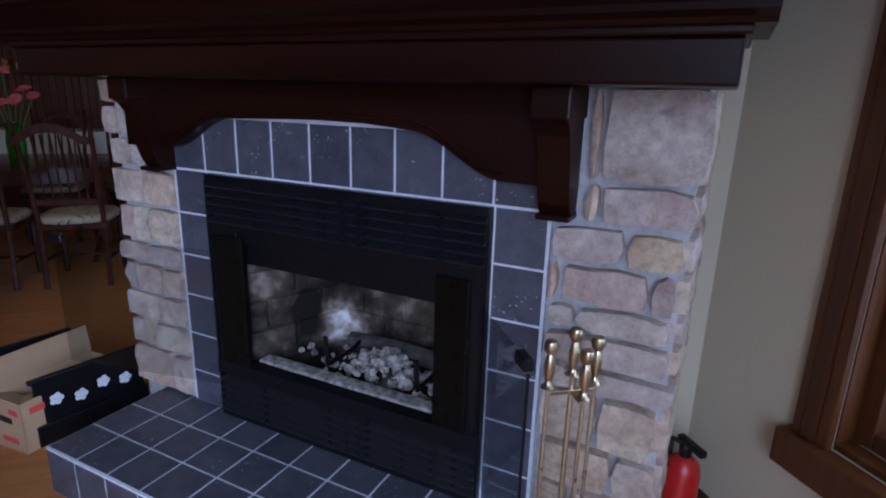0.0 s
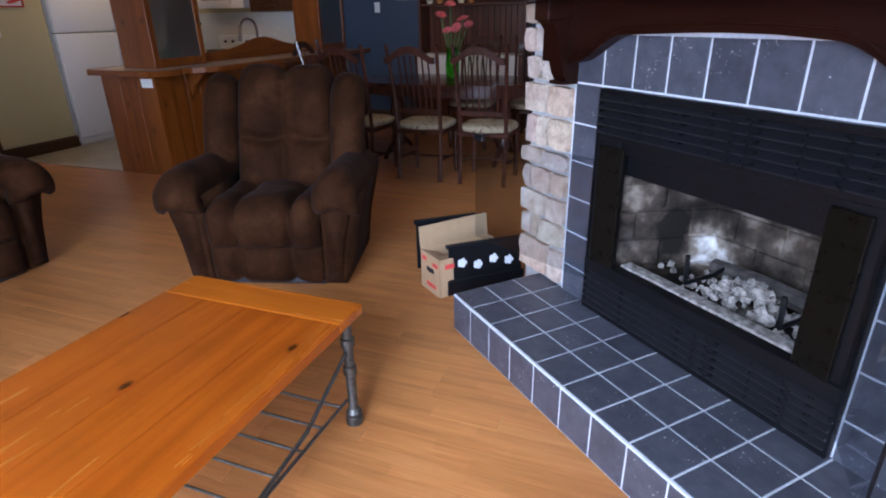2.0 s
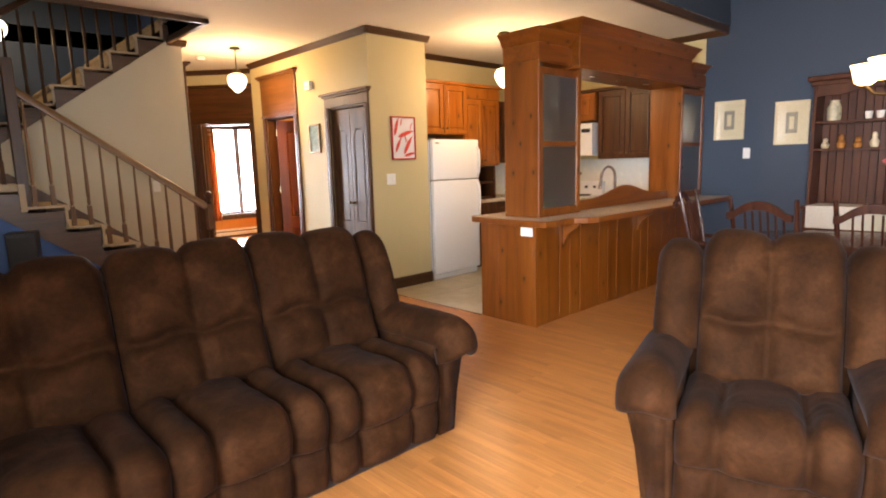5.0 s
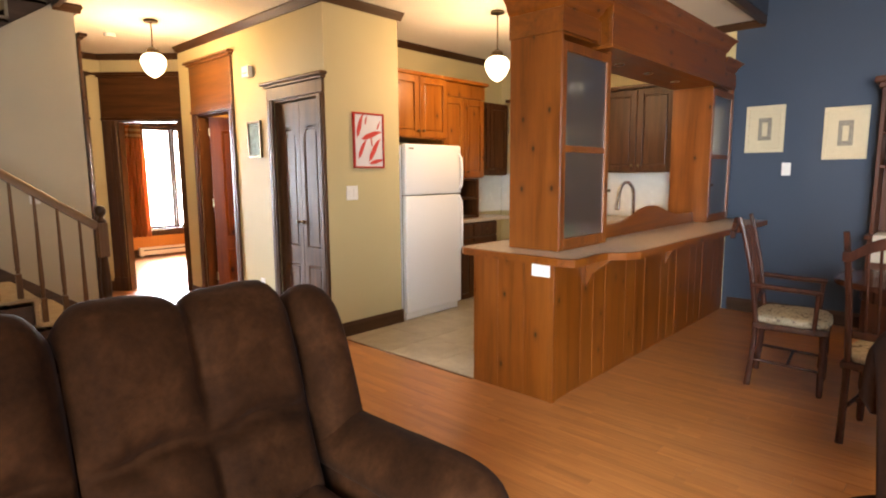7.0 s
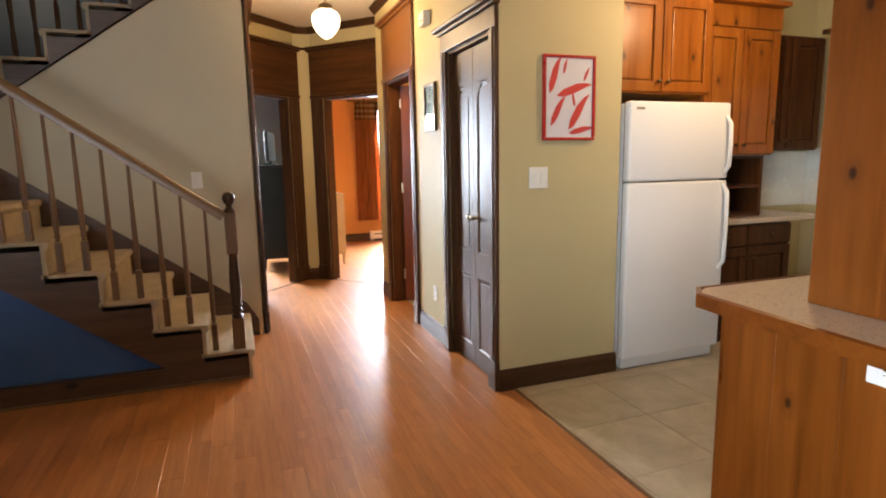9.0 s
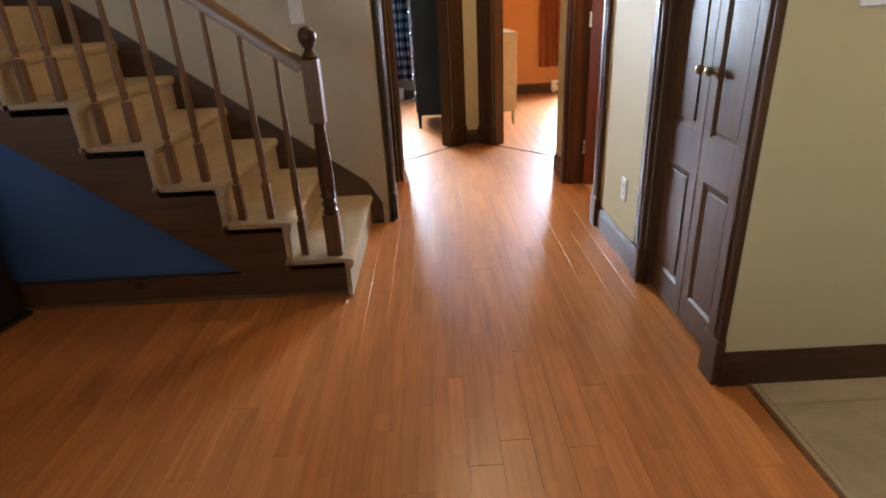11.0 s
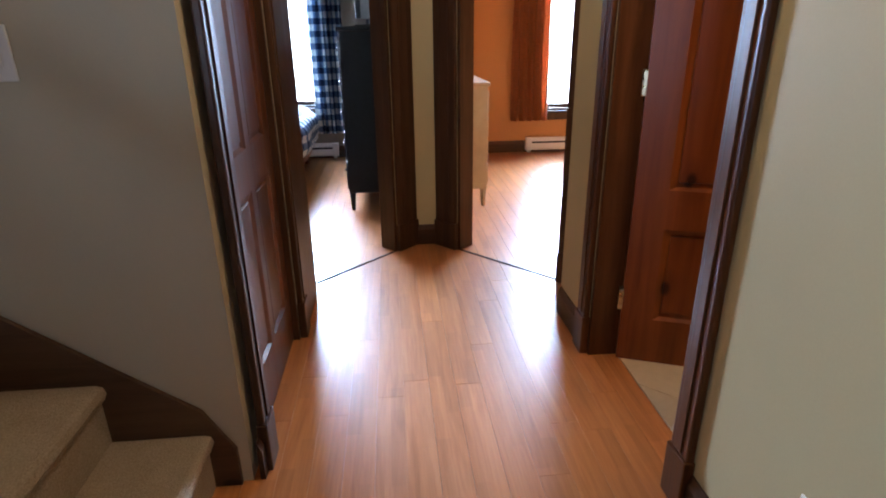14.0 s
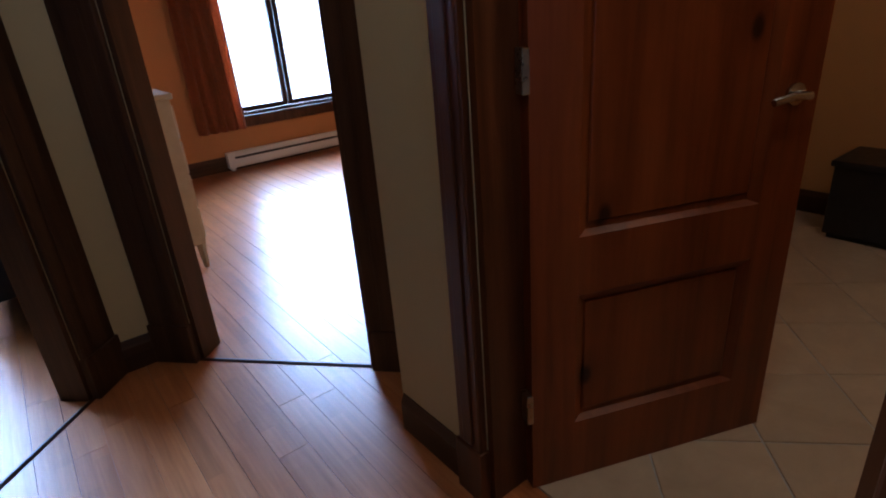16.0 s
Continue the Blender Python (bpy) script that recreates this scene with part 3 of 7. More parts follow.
# chimney: masonry behind the stone face and a painted breast above the mantel
chimney = setting("chimney_breast", bx(-0.10, 1.81, 0.47, 0.95, 1.36, 5.2), M_BLUE, "slate-blue chimney breast above the mantel", "wall")
chimney.matrix_world = FP
a, b, c, d = fp(-0.10, 0.95), fp(1.81, 0.95), fp(1.81, 0.96), fp(-0.10, 1.9)
setting("wall_chimney_side", prism([a, b, (1.25, 1.33), (1.25, d[1]), d], "z", 0, 5.2), M_BEIGE, "beige painted wall beside the chimney", "wall")


def casing(parent, w, h, depth, cw, head, mat_v, mat_h, header=0.0, cap=True, sill=False):
    """Door or window trim in local x (along) and z; the visible face looks to -y. header: height of a wood panel above."""
    for x in (-cw, w):
        part("jamb_trim", bx(x, x + cw, -depth, 0, 0 if not sill else -cw, h, 0.006), mat_v, parent)
        if not sill:
            part("plinth", bx(x - 0.006, x + cw + 0.006, -depth - 0.008, 0, 0, 0.17, 0.004), mat_v, parent)
        part("bead", bx(x + cw * 0.3, x + cw * 0.7, -depth - 0.006, -depth, 0.18 if not sill else 0, h, 0.002), mat_v, parent)
    top = h + (header or head)
    part("head_trim", bx(-cw, w + cw, -depth, 0, h + 0.001, top, 0.006), mat_h, parent)
    if header:
        part("header_rail", bx(-cw - 0.004, w + cw + 0.004, -depth - 0.012, -depth, h, h + 0.035, 0.004), mat_h, parent)
    if cap:
        part("cap", joined(bx(-cw - 0.02, w + cw + 0.02, -depth - 0.02, 0, top, top + 0.022, 0.005), bx(-cw - 0.045, w + cw + 0.045, -depth - 0.045, 0, top + 0.022, top + 0.05, 0.008)), mat_h, parent)
    if sill:
        part("sill_trim", bx(-cw - 0.02, w + cw + 0.02, -depth - 0.03, 0, -cw, -0.001, 0.006), mat_h, parent)


def lining(parent, w, h, deep, mat):
    part("lining", boxes((0, 0.02, 0.001, deep, 0, h), (w - 0.02, w, 0.001, deep, 0, h), (0.02, w - 0.02, 0.001, deep, h - 0.02, h)), mat, parent)


def door_frame(name, m, w, label, header=0.0, h=2.06, cw=0.09, head=0.11, deep=0.12, mat=None, top=None):
    f = thing(name, m, label, "door frame")
    f["kind"] = "structure"
    casing(f, w, h, 0.025, cw, head, mat or M_TRIM, top or M_TRIM_X, header, True)
    lining(f, w, h, deep, mat or M_TRIM)
    return f


door_frame("door_1", pose(-6.95, 3.48, 0), 0.68, "walnut-stained trim with a cornice round the closet", mat=M_WALNUT, top=M_WALNUT)
door_frame("door_2", pose(-8.53, 3.48, 0), 0.76, "dark-stained bathroom doorway trim with a tall wood header", 0.50, mat=M_CASING, top=M_HEADER)
door_frame("door_3", pose(-8.06, 2.25, 0, 0, 0, 180), 0.74, "dark-stained trim round the closed hall door", 0.50, top=M_HEADER_DK)
door_frame("door_4", pose(-9.336, 2.196, 0, 0, 0, 135), 0.72, "dark doorway trim to the blue bedroom", 0.50, cw=0.165, top=M_HEADER_DK)
door_frame("door_5", pose(-9.95, 2.97, 0, 0, 0, 42) @ pose(0.17, 0, 0), 0.74, "dark doorway trim to the orange bedroom", 0.50, cw=0.165, top=M_HEADER_DK)
# short angled walls above and beside the two bedroom doorways
w4 = setting("wall_angled_south", boxes((0, 0.72, 0.001, 0.12, 2.07, CEIL), (-0.13, 0, 0.001, 0.12, 0, CEIL), (0.72, 0.84, 0.001, 0.12, 0, CEIL)), M_YELLOW, "yellow angled wall over the bedroom doorway", "wall")
w4.matrix_world = pose(-9.336, 2.196, 0, 0, 0, 135)
w5 = setting("wall_angled_north", boxes((0.17, 0.91, 0.001, 0.12, 2.07, CEIL), (0.02, 0.17, 0.001, 0.12, 0, CEIL), (0.91, 1.0, 0.001, 0.12, 0, CEIL)), M_YELLOW, "yellow angled wall over the bedroom doorway", "wall")
w5.matrix_world = pose(-9.95, 2.97, 0, 0, 0, 42)
setting("wall_return", prism([(-9.19, 3.68), (-8.93, 3.485), (-8.93, 3.60), (-9.08, 3.75)], "z", 0, CEIL), M_YELLOW, "short yellow return wall", "wall")


setting("trim", bx(-9.255, -8.892, 2.251, 2.272, 0, 2.56, 0.004), M_TRIM, "dark-stained wide board between the two doorways", "trim")


def base_run(name, m, length, mat=None, h=0.13, label="dark-stained baseboard"):
    ob = setting(name, prism([(-0.016, 0), (-0.016, h - 0.03), (-0.008, h - 0.01), (-0.004, h), (0, h), (0, 0)], "x", 0, length), mat or M_TRIM_X, label, "baseboard")
    ob.matrix_world = m
    return ob


base_run("baseboard", pose(-7.70, 3.479, 0), 0.65)
base_run("baseboard", pose(-8.92, 3.479, 0), 0.34)
base_run("baseboard", pose(-6.179, 3.47, 0, 0, 0, 90), 0.82)
base_run("baseboard", pose(-8.05, 2.251, 0, 0, 0, 180) @ pose(-0.12, 0, 0), 0.10)
base_run("baseboard", pose(-9.949, 2.84, 0, 0, 0, 90), 0.12)
base_run("baseboard", pose(-12.849, 2.96, 0, 0, 0, 90), 3.3)
base_run("baseboard", pose(-12.849, -1.0, 0, 0, 0, 90), 3.8)
base_run("baseboard", pose(1.249, 1.30, 0, 0, 0, -90), 3.0)
base_run("baseboard", pose(-4.05, 6.849, 0), 5.2)
for m, l in ((pose(-9.336, 2.196, 0, 0, 0, 135), 0.72), (pose(-9.95, 2.97, 0, 0, 0, 42) @ pose(0.17, 0, 0), 0.74)):
    t_ob = setting("threshold", prism([(-0.012, 0.001), (0.0, 0.006), (0.012, 0.001)], "x", 0, l), M_TRIM_X, "thin dark threshold strip", "trim")
    t_ob.matrix_world = m


def crown(m, length, label="dark crown moulding at the ceiling"):
    ob = setting("trim", prism([(0, CEIL - 0.065), (-0.012, CEIL - 0.062), (-0.03, CEIL - 0.04), (-0.052, CEIL - 0.014), (-0.056, CEIL - 0.001), (0, CEIL - 0.001)], "x", 0, length), M_TRIM_X, label, "moulding")
    ob.matrix_world = m


crown(pose(-8.93, 3.48, 0), 2.79)
crown(pose(-6.18, 3.44, 0, 0, 0, 90), 0.88)
crown(pose(-6.95, 4.28, 0, 0, 0, 90), 2.57)
crown(pose(-7.0, 6.85, 0), 2.9)
crown(pose(-4.1, 6.85, 0), 0.25)
crown(pose(-7.93, 2.25, 0, 0, 0, 180), 1.33)
crown(pose(-7.93, 2.08, 0, 0, 0, 90), 0.20)
crown(pose(-9.28, 2.14, 0, 0, 0, 135), 0.93)
crown(pose(-9.95, 2.80, 0, 0, 0, 90), 0.20)
crown(pose(-9.95, 2.97, 0, 0, 0, 42), 1.05)
for s in ((-3.89, -3.845, -1.7, 6.85, CEIL - 0.045, CEIL + 0.03), (-6.875, -6.83, -1.0, 2.12, CEIL - 0.045, CEIL + 0.02), (-8.05, -6.83, 2.075, 2.12, CEIL - 0.045, CEIL + 0.02)):
    setting("trim", bx(*s, 0.006), M_TRIM_Y, "dark trim along the ceiling's open edge", "moulding")


def window_unit(name, m, w, h, panes, mat, label, deep=0.15, sky_gap=0.5):
    """A window filling an opening: local x along, z up from the sill, the room on the -y side."""
    f = thing(name, m, label, "window")
    f["kind"] = "structure"
    casing(f, w, h, 0.022, 0.10, 0.10, mat, mat, 0.0, False, True)
    part("window_sill", bx(0.0, w, 0.0, 0.05, 0.0, 0.02, 0.004), mat, f)
    pw = w / panes
    for i in range(panes):
        x0, x1 = i * pw + 0.004, (i + 1) * pw - 0.004
        s = part("sash", joined(bx(x0, x0 + 0.045, 0.05, 0.095, 0.02, h, 0.004), bx(x1 - 0.045, x1, 0.05, 0.095, 0.02, h, 0.004),
                                bx(x0 + 0.045, x1 - 0.045, 0.05, 0.095, 0.02, 0.065, 0.004), bx(x0 + 0.045, x1 - 0.045, 0.05, 0.095, h - 0.045, h, 0.004)), mat, f)
        g = part("pane", bx(x0 + 0.04, x1 - 0.04, 0.068, 0.074, 0.06, h - 0.04), M_GLASS, s)
        g.visible_shadow = False
    part("lining", boxes((0.0, 0.004, 0.0, deep, 0, h), (w - 0.004, w, 0, deep, 0, h), (0.004, w - 0.004, 0, deep, h - 0.004, h)), mat, f)
    return f


window_unit("window_1", pose(1.25, 0.87, 0.53, 0, 0, -90), 2.41, 1.87, 3, M_CASING, "wide living room window in a brown wood frame")
window_unit("window_2", pose(-12.85, 0.75, 0.55, 0, 0, 90), 1.23, 1.65, 2, M_TRIM, "bright bedroom window in a dark wood frame")
window_unit("window_3", pose(-12.85, 4.40, 0.46, 0, 0, 90), 1.06, 1.79, 2, M_TRIM, "bright tall bedroom window in a dark wood frame")
# window_4 is never in view, added round the south daylight lamp
window_unit("window_4", pose(0.2, -1.7, 0.2, 0, 0, 180), 2.1, 2.3, 2, M_DOOR, "unseen tall window in a wood frame, added to let light in")
window_unit("window_5", pose(1.25, 5.35, 0.12, 0, 0, -90), 1.6, 1.98, 2, M_DOOR, "tall dining room window in a wood frame")
setting("backdrop", boxes((-15.6, -15.5, -3, 9, -1, 5)), M_SKY, "bright white daylight outside the bedroom windows", "backdrop")
setting("ground", boxes((-80, 80, -80, 80, -0.6, -0.5)), plain("grass_ground", (0.07, 0.10, 0.04), 0.95, 0, 0.4, 2, 0.3), "grassy ground outside the house", "ground")

# ---- stairs ----
RISE, RUN, Y0 = 0.19, 0.26, 2.10
stairs = thing("staircase", pose(0, 0, 0), "carpeted staircase with beige treads and brown wood stringer", "staircase")


def carpet_step(y_front, z_top, x0, x1, up):
    """One carpeted tread with its rolled nose and the riser below; up: +1 climbs towards +y."""
    s = -up
    prof = [(0.30, -0.02), (0.0, -0.02), (0.0, -RISE - 0.02), (0.022, -RISE - 0.02), (0.022, -0.052), (0.034, -0.045), (0.042, -0.025), (0.036, -0.006), (0.02, 0.0), (-0.30 + 0.6, 0.0)]
    poly = [(y_front + s * q if q < 0.2 else y_front - s * 0.27, z_top + h) for q, h in prof]
    bm = prism(poly, "x", x0, x1)
    return bm


for i in range(6):
    yf, z = Y0 - RUN * i, RISE * (i + 1)
    bm = carpet_step(yf, z, -7.915, -6.975, -1)
    part("step", bm, M_CARPET, stairs, "beige carpeted step")
for i in range(1, 10):
    yf, z = 0.99 + 0.263 * (i - 5), 1.33 + 0.187 * i
    part("step", carpet_step(yf, z, -8.93, -7.90, 1), M_CARPET, stairs, "beige carpeted step of the upper flight")
part("landing", boxes((-8.94, -7.0, -0.99, -0.06, 1.25, 1.33), (-7.92, -7.0, -0.06, 0.50, 1.25, 1.33)), M_CARPET, stairs, "beige carpeted landing")
part("riser", boxes((-7.92, -6.98, 0.50, 0.545, 1.10, 1.33)), M_CARPET, stairs)
# outer string, cut to the steps above and raking below
poly = [(Y0 - 0.002, 0.0), (Y0 - 0.002, RISE - 0.055)]
for i in range(6):
    poly += [(Y0 - RUN * i - 0.002, RISE * (i + 1) - 0.055), (Y0 - RUN * (i + 1) - 0.002, RISE * (i + 1) - 0.055)] if i else [(Y0 - RUN - 0.002, RISE - 0.055)]
poly += [(Y0 - RUN * 6 - 0.002, 1.27), (0.25, 1.27), (0.25, 1.14)]
poly += [(1.62, 0.125), (0.25, 0.125), (0.25, 0.0)]
part("stringer", prism(poly, "x", -7.03, -7.0), M_STRING, stairs, "brown wood stair stringer")
part("base_strip", boxes((-7.0, -6.988, 0.25, Y0 - 0.003, 0.0, 0.016)), M_OAK_Y, stairs)
part("spandrel", prism([(1.62, 0.126), (0.26, 0.126), (0.26, 1.135)], "x", -7.06, -7.04), M_BLUE2, stairs, "bright blue panel under the stairs")
poly = [(2.20, 0.0), (2.20, 0.13), (2.12, 0.27), (0.54, 1.42), (-0.05, 1.46), (-0.05, 1.2), (0.5, 1.1), (2.0, 0.0)]
part("skirt_board", prism(poly, "x", -7.928, -7.914), M_STRING, stairs, "brown raking skirting board")
# upper flight's string with a cut upper edge
poly = [(-0.06, 1.285), (2.10, 2.825), (2.095, 3.0)]
for i in range(9, 0, -1):
    yf, z = 0.99 + 0.263 * (i - 5), 1.33 + 0.187 * i - 0.05
    poly += [(min(2.095, yf + 0.263), z), (yf, z)]
part("upper_stringer", prism(poly, "x", -7.929, -7.895), M_STRING, stairs, "brown raking stringer of the upper flight")
# turned balusters, newel and rails
BAL = [(0.017, 0.0), (0.017, 0.17), (0.014, 0.175), (0.011, 0.19), (0.017, 0.205), (0.012, 0.22), (0.015, 0.25), (0.016, 0.32), (0.011, 0.62), (0.009, 0.84)]


def baluster(at, h):
    k = h / 0.84
    bm = boxes((at[0] - 0.017, at[0] + 0.017, at[1] - 0.017, at[1] + 0.017, at[2], at[2] + 0.17), b=0.002)
    return joined(bm, lathe([(r, z if z < 0.33 else 0.33 + (z - 0.33) * (h - 0.33) / 0.51) for r, z in BAL[2:]], at, 10))


def rail_z(y):
    return 1.035 + (2.02 - y) * 0.725


for i in range(6):
    for f in (0.06, 0.19):
        y = Y0 - RUN * i - f
        if i == 0 and f < 0.1:
            continue
        part("baluster", baluster((-7.05, y, RISE * (i + 1)), rail_z(y) - 0.03 - RISE * (i + 1)), M_OAK, stairs, "turned oak baluster", True)
nb = [(0.030, 0.20), (0.036, 0.21), (0.026, 0.225), (0.036, 0.245), (0.026, 0.265), (0.036, 0.285), (0.028, 0.30), (0.034, 0.34), (0.033, 0.46), (0.024, 0.60), (0.036, 0.615), (0.03, 0.63)]
newel = part("newel_post", bx(-7.084, -7.016, 2.018, 2.086, 0.80, 1.06, 0.005), M_OAK, stairs, "square oak newel head")
part("newel_base", bx(-7.086, -7.014, 2.016, 2.088, RISE - 0.02, RISE + 0.2, 0.005), M_OAK, newel)
part("turning", lathe(nb, (-7.05, 2.052, RISE), 16), M_TRIM, newel, "dark turned newel shaft", True)
part("finial", lathe([(0.032, 1.06), (0.036, 1.07), (0.024, 1.085), (0.016, 1.10), (0.024, 1.110), (0.034, 1.128), (0.038, 1.147), (0.034, 1.168), (0.021, 1.183), (0.004, 1.188)], (-7.05, 2.052, 0), 20), M_TRIM, newel, "dark ball finial", True)
L = math.hypot(1.46, 1.46 * 0.725)
hr = part("handrail", prism([(-0.03, -0.028), (0.03, -0.028), (0.033, 0.0), (0.026, 0.022), (0.01, 0.032), (-0.01, 0.032), (-0.026, 0.022), (-0.033, 0.0)], "y", 0, L), M_OAK_Y, stairs, "oak handrail", True)
hr.matrix_world = pose(-7.05, 2.015, 1.035, 180 - math.degrees(math.atan(0.725)), 0, 0) @ pose(0, 0, 0, 0, 180, 0)
landing_post = part("newel_post", bx(-7.09, -7.01, 0.50, 0.58, 1.14, 2.34, 0.006), M_TRIM, stairs, "dark landing newel")
part("landing_rail", bx(-7.08, -7.02, -0.2, 0.50, 2.19, 2.24, 0.01), M_TRIM_Y, stairs, "dark level handrail")
for i in range(6):
    part("baluster", lathe([(0.016, 0), (0.016, 0.18), (0.011, 0.2), (0.017, 0.4), (0.011, 0.86)], (-7.05, 0.42 - 0.115 * i, 1.33), 8), M_TRIM, stairs, "dark landing baluster", True)
for i in range(1, 9):
    yf, z = 0.99 + 0.263 * (i - 5), 1.33 + 0.187 * i
    for f in (0.06, 0.19):
        part("baluster", lathe([(0.017, 0), (0.017, 0.16), (0.011, 0.18), (0.017, 0.35), (0.010, 0.86)], (-7.97, yf + f, z), 8), M_TRIM, stairs, "dark baluster of the upper flight", True)
up_rail = part("upper_handrail", bx(-0.03, 0.03, 0, 2.6, -0.025, 0.03, 0.01), M_TRIM_Y, stairs, "dark upper handrail")
up_rail.matrix_world = pose(-7.97, -0.05, 1.52 + 0.86, math.degrees(math.atan(0.187 / 0.263)), 0, 0)


# ---- fireplace ----
T = 0.152
HZ = 0.17
fire = thing("fireplace", FP, "corner fireplace with field-stone piers, slate tile surround and black insert", "fireplace")
for s0 in ((-0.13, 0.345, 0.472, 0.95, 0, 1.36), (1.355, 1.82, 0.472, 0.95, 0, 1.36), (0.346, 1.354, 0.472, 0.95, 1.05, 1.36), (0.346, 1.354, 0.472, 0.95, 0, 0.20), (0.346, 1.354, 0.91, 0.95, 0.201, 1.049)):
    part("masonry", bx(*s0), M_MORTAR, fire, "grey mortar bed")
hearth = part("hearth", boxes((0, 1.82, 0, 0.465, 0.0, HZ + 0.0005), (0.005, 1.815, 0.0, 0.466, 0, 0.01)), M_GROUT, fire, "raised hearth with pale grout")
tile_mesh = {}


def tile(parent, w, d, m):
    key = (round(w, 3), round(d, 3))
    if key not in tile_mesh:
        bm = bx(-w / 2, w / 2, -d / 2, d / 2, -0.006, 0.004)
        bmesh.ops.bevel(bm, geom=[e for e in bm.edges if all(v.co.z > 0 for v in e.verts)], offset=0.002, segments=1, affect="EDGES")
        tile_mesh[key] = mesh_of("tile", bm, M_SLATE)
    ob = new("tile", tile_mesh[key])
    ob.parent = parent
    ob.matrix_local = m
    return ob


G = 0.0065
for i in range(12):
    for j in range(3):
        d = T if j < 2 else 0.155
        tile(hearth, T - G, d - G, pose(T * (i + 0.5), 0.005 + (T * j + d / 2), HZ - 0.001))
    tile(hearth, T - G, HZ - 0.012, pose(T * (i + 0.5), 0.0015, HZ / 2 - 0.002, 90))
for j in range(3):
    tile(hearth, T - G, HZ - 0.012, pose(0.0015, T * (j + 0.5), HZ / 2 - 0.002, 90, 0, -90))
surround = part("tile_surround", boxes((0.175, 0.345, 0.452, 0.471, HZ, 1.30), (1.355, 1.51, 0.452, 0.471, HZ, 1.30), (0.345, 1.355, 0.452, 0.471, 1.05, 1.30)), M_GROUT, fire, "slate tile surround with pale grout")
for k in range(6):
    z = 1.06 - T * (k + 0.5)
    h = T
    tile(surround, 0.152 - G, h - G, pose(0.258, 0.4535, z, 90))
    tile(surround, 0.142 - G, h - G, pose(1.433, 0.4535, z, 90))
for k in range(9):
    tile(surround, 0.1467 - G, 0.172, pose(0.183 + 0.1467 * (k + 0.5), 0.4535, 1.1505, 90))


def stone(w, h, d, seed):
    """A rough split stone, proud of the mortar."""
    bm = bmesh.new()
    nx, nz = max(2, min(4, int(w / 0.05))), max(2, min(3, int(h / 0.045)))
    g = {}
    for i in range(nx + 1):
        for j in range(nz + 1):
            fx, fz = i / nx, j / nz
            edge = i in (0, nx) or j in (0, nz)
            p = Vector((fx * 3 + seed * 5.1, fz * 3, seed * 1.7))
            jx, jz = noise.noise(p) * 0.008, noise.noise(p + Vector((9, 4, 2))) * 0.008
            out = -d * (0.82 if edge else 1.0) - noise.noise(p * 1.3) * 0.012
            corner = 0.005 if (i in (0, nx) and j in (0, nz)) else 0
            g[i, j] = bm.verts.new(((fx - 0.5) * (w - corner * 2 if corner else w) + jx, out, (fz - 0.5) * (h - corner * 2) + jz))
    for i in range(nx):
        for j in range(nz):
            bm.faces.new((g[i, j], g[i + 1, j], g[i + 1, j + 1], g[i, j + 1]))
    edge_e = [e for e in bm.edges if e.is_boundary]
    r = bmesh.ops.extrude_edge_only(bm, edges=edge_e)
    for v in [v for v in r["geom"] if isinstance(v, bmesh.types.BMVert)]:
        v.co.y = 0.03
        v.co.x *= 1.02
        v.co.z *= 1.02
    bmesh.ops.recalc_face_normals(bm, faces=bm.faces[:])
    return bm


def stone_at(u0, u1, z0, z1, seed, d=0.045):
    ob = part("stone", stone(u1 - u0, z1 - z0, d, seed), M_STONE, fire, smooth=True)
    ob.matrix_local = pose((u0 + u1) / 2, 0.462, (z0 + z1) / 2)
    return ob


# courses of the right-hand pier from the top: bottom, top, then the joints along the course
right_courses = ((1.15, 1.355, (1.585, 1.615, 1.845)), (1.05, 1.14, (1.585, 1.625, 1.835)), (0.95, 1.035, (1.515, 1.69, 1.825)), (0.845, 0.94, (1.51, 1.545, 1.755, 1.82)),
                 (0.775, 0.835, (1.515, 1.59, 1.815)), (0.685, 0.765, (1.515, 1.66, 1.82)), (0.61, 0.675, (1.52, 1.60, 1.845)), (0.46, 0.60, (1.515, 1.67, 1.815)),
                 (0.33, 0.45, (1.515, 1.72, 1.83)), (0.18, 0.32, (1.515, 1.62, 1.835)))
left_courses = ((1.27, 1.35, (-0.17, -0.05, 0.03)), (1.16, 1.26, (-0.175, -0.09, 0.04)), (1.05, 1.15, (-0.15, -0.04, 0.05)), (0.915, 1.04, (-0.16, 0.015, 0.165)), (0.775, 0.905, (-0.15, -0.055, 0.025, 0.17)),
                (0.69, 0.765, (-0.17, -0.01, 0.17)), (0.575, 0.68, (-0.15, -0.085, 0.06, 0.165)), (0.46, 0.565, (-0.165, 0.03, 0.17)),
                (0.345, 0.45, (-0.15, -0.075, -0.02, 0.165)), (0.18, 0.335, (-0.155, 0.065, 0.17)))
n_stone = 0
for courses in (right_courses, left_courses):
    for z0, z1, us in courses:
        for u0, u1 in zip(us, us[1:]):
            n_stone += 1
            stone_at(u0 + 0.007, u1 - 0.007, z0 + 0.003, z1 - 0.003, n_stone, (0.026 if u0 > 1 else 0.018) + 0.012 * ((n_stone * 7) % 5) / 5)
# outer return of the right-hand pier
for k, (z0, z1, us) in enumerate(right_courses):
    for v0, v1 in ((0.47, 0.66), (0.67, 0.92)):
        n_stone += 1
        ob = part("stone", stone(v1 - v0, z1 - z0 - 0.008, 0.03, n_stone), M_STONE, fire, smooth=True)
        ob.matrix_local = pose(1.812, (v0 + v1) / 2, (z0 + z1) / 2, 0, 0, 90)

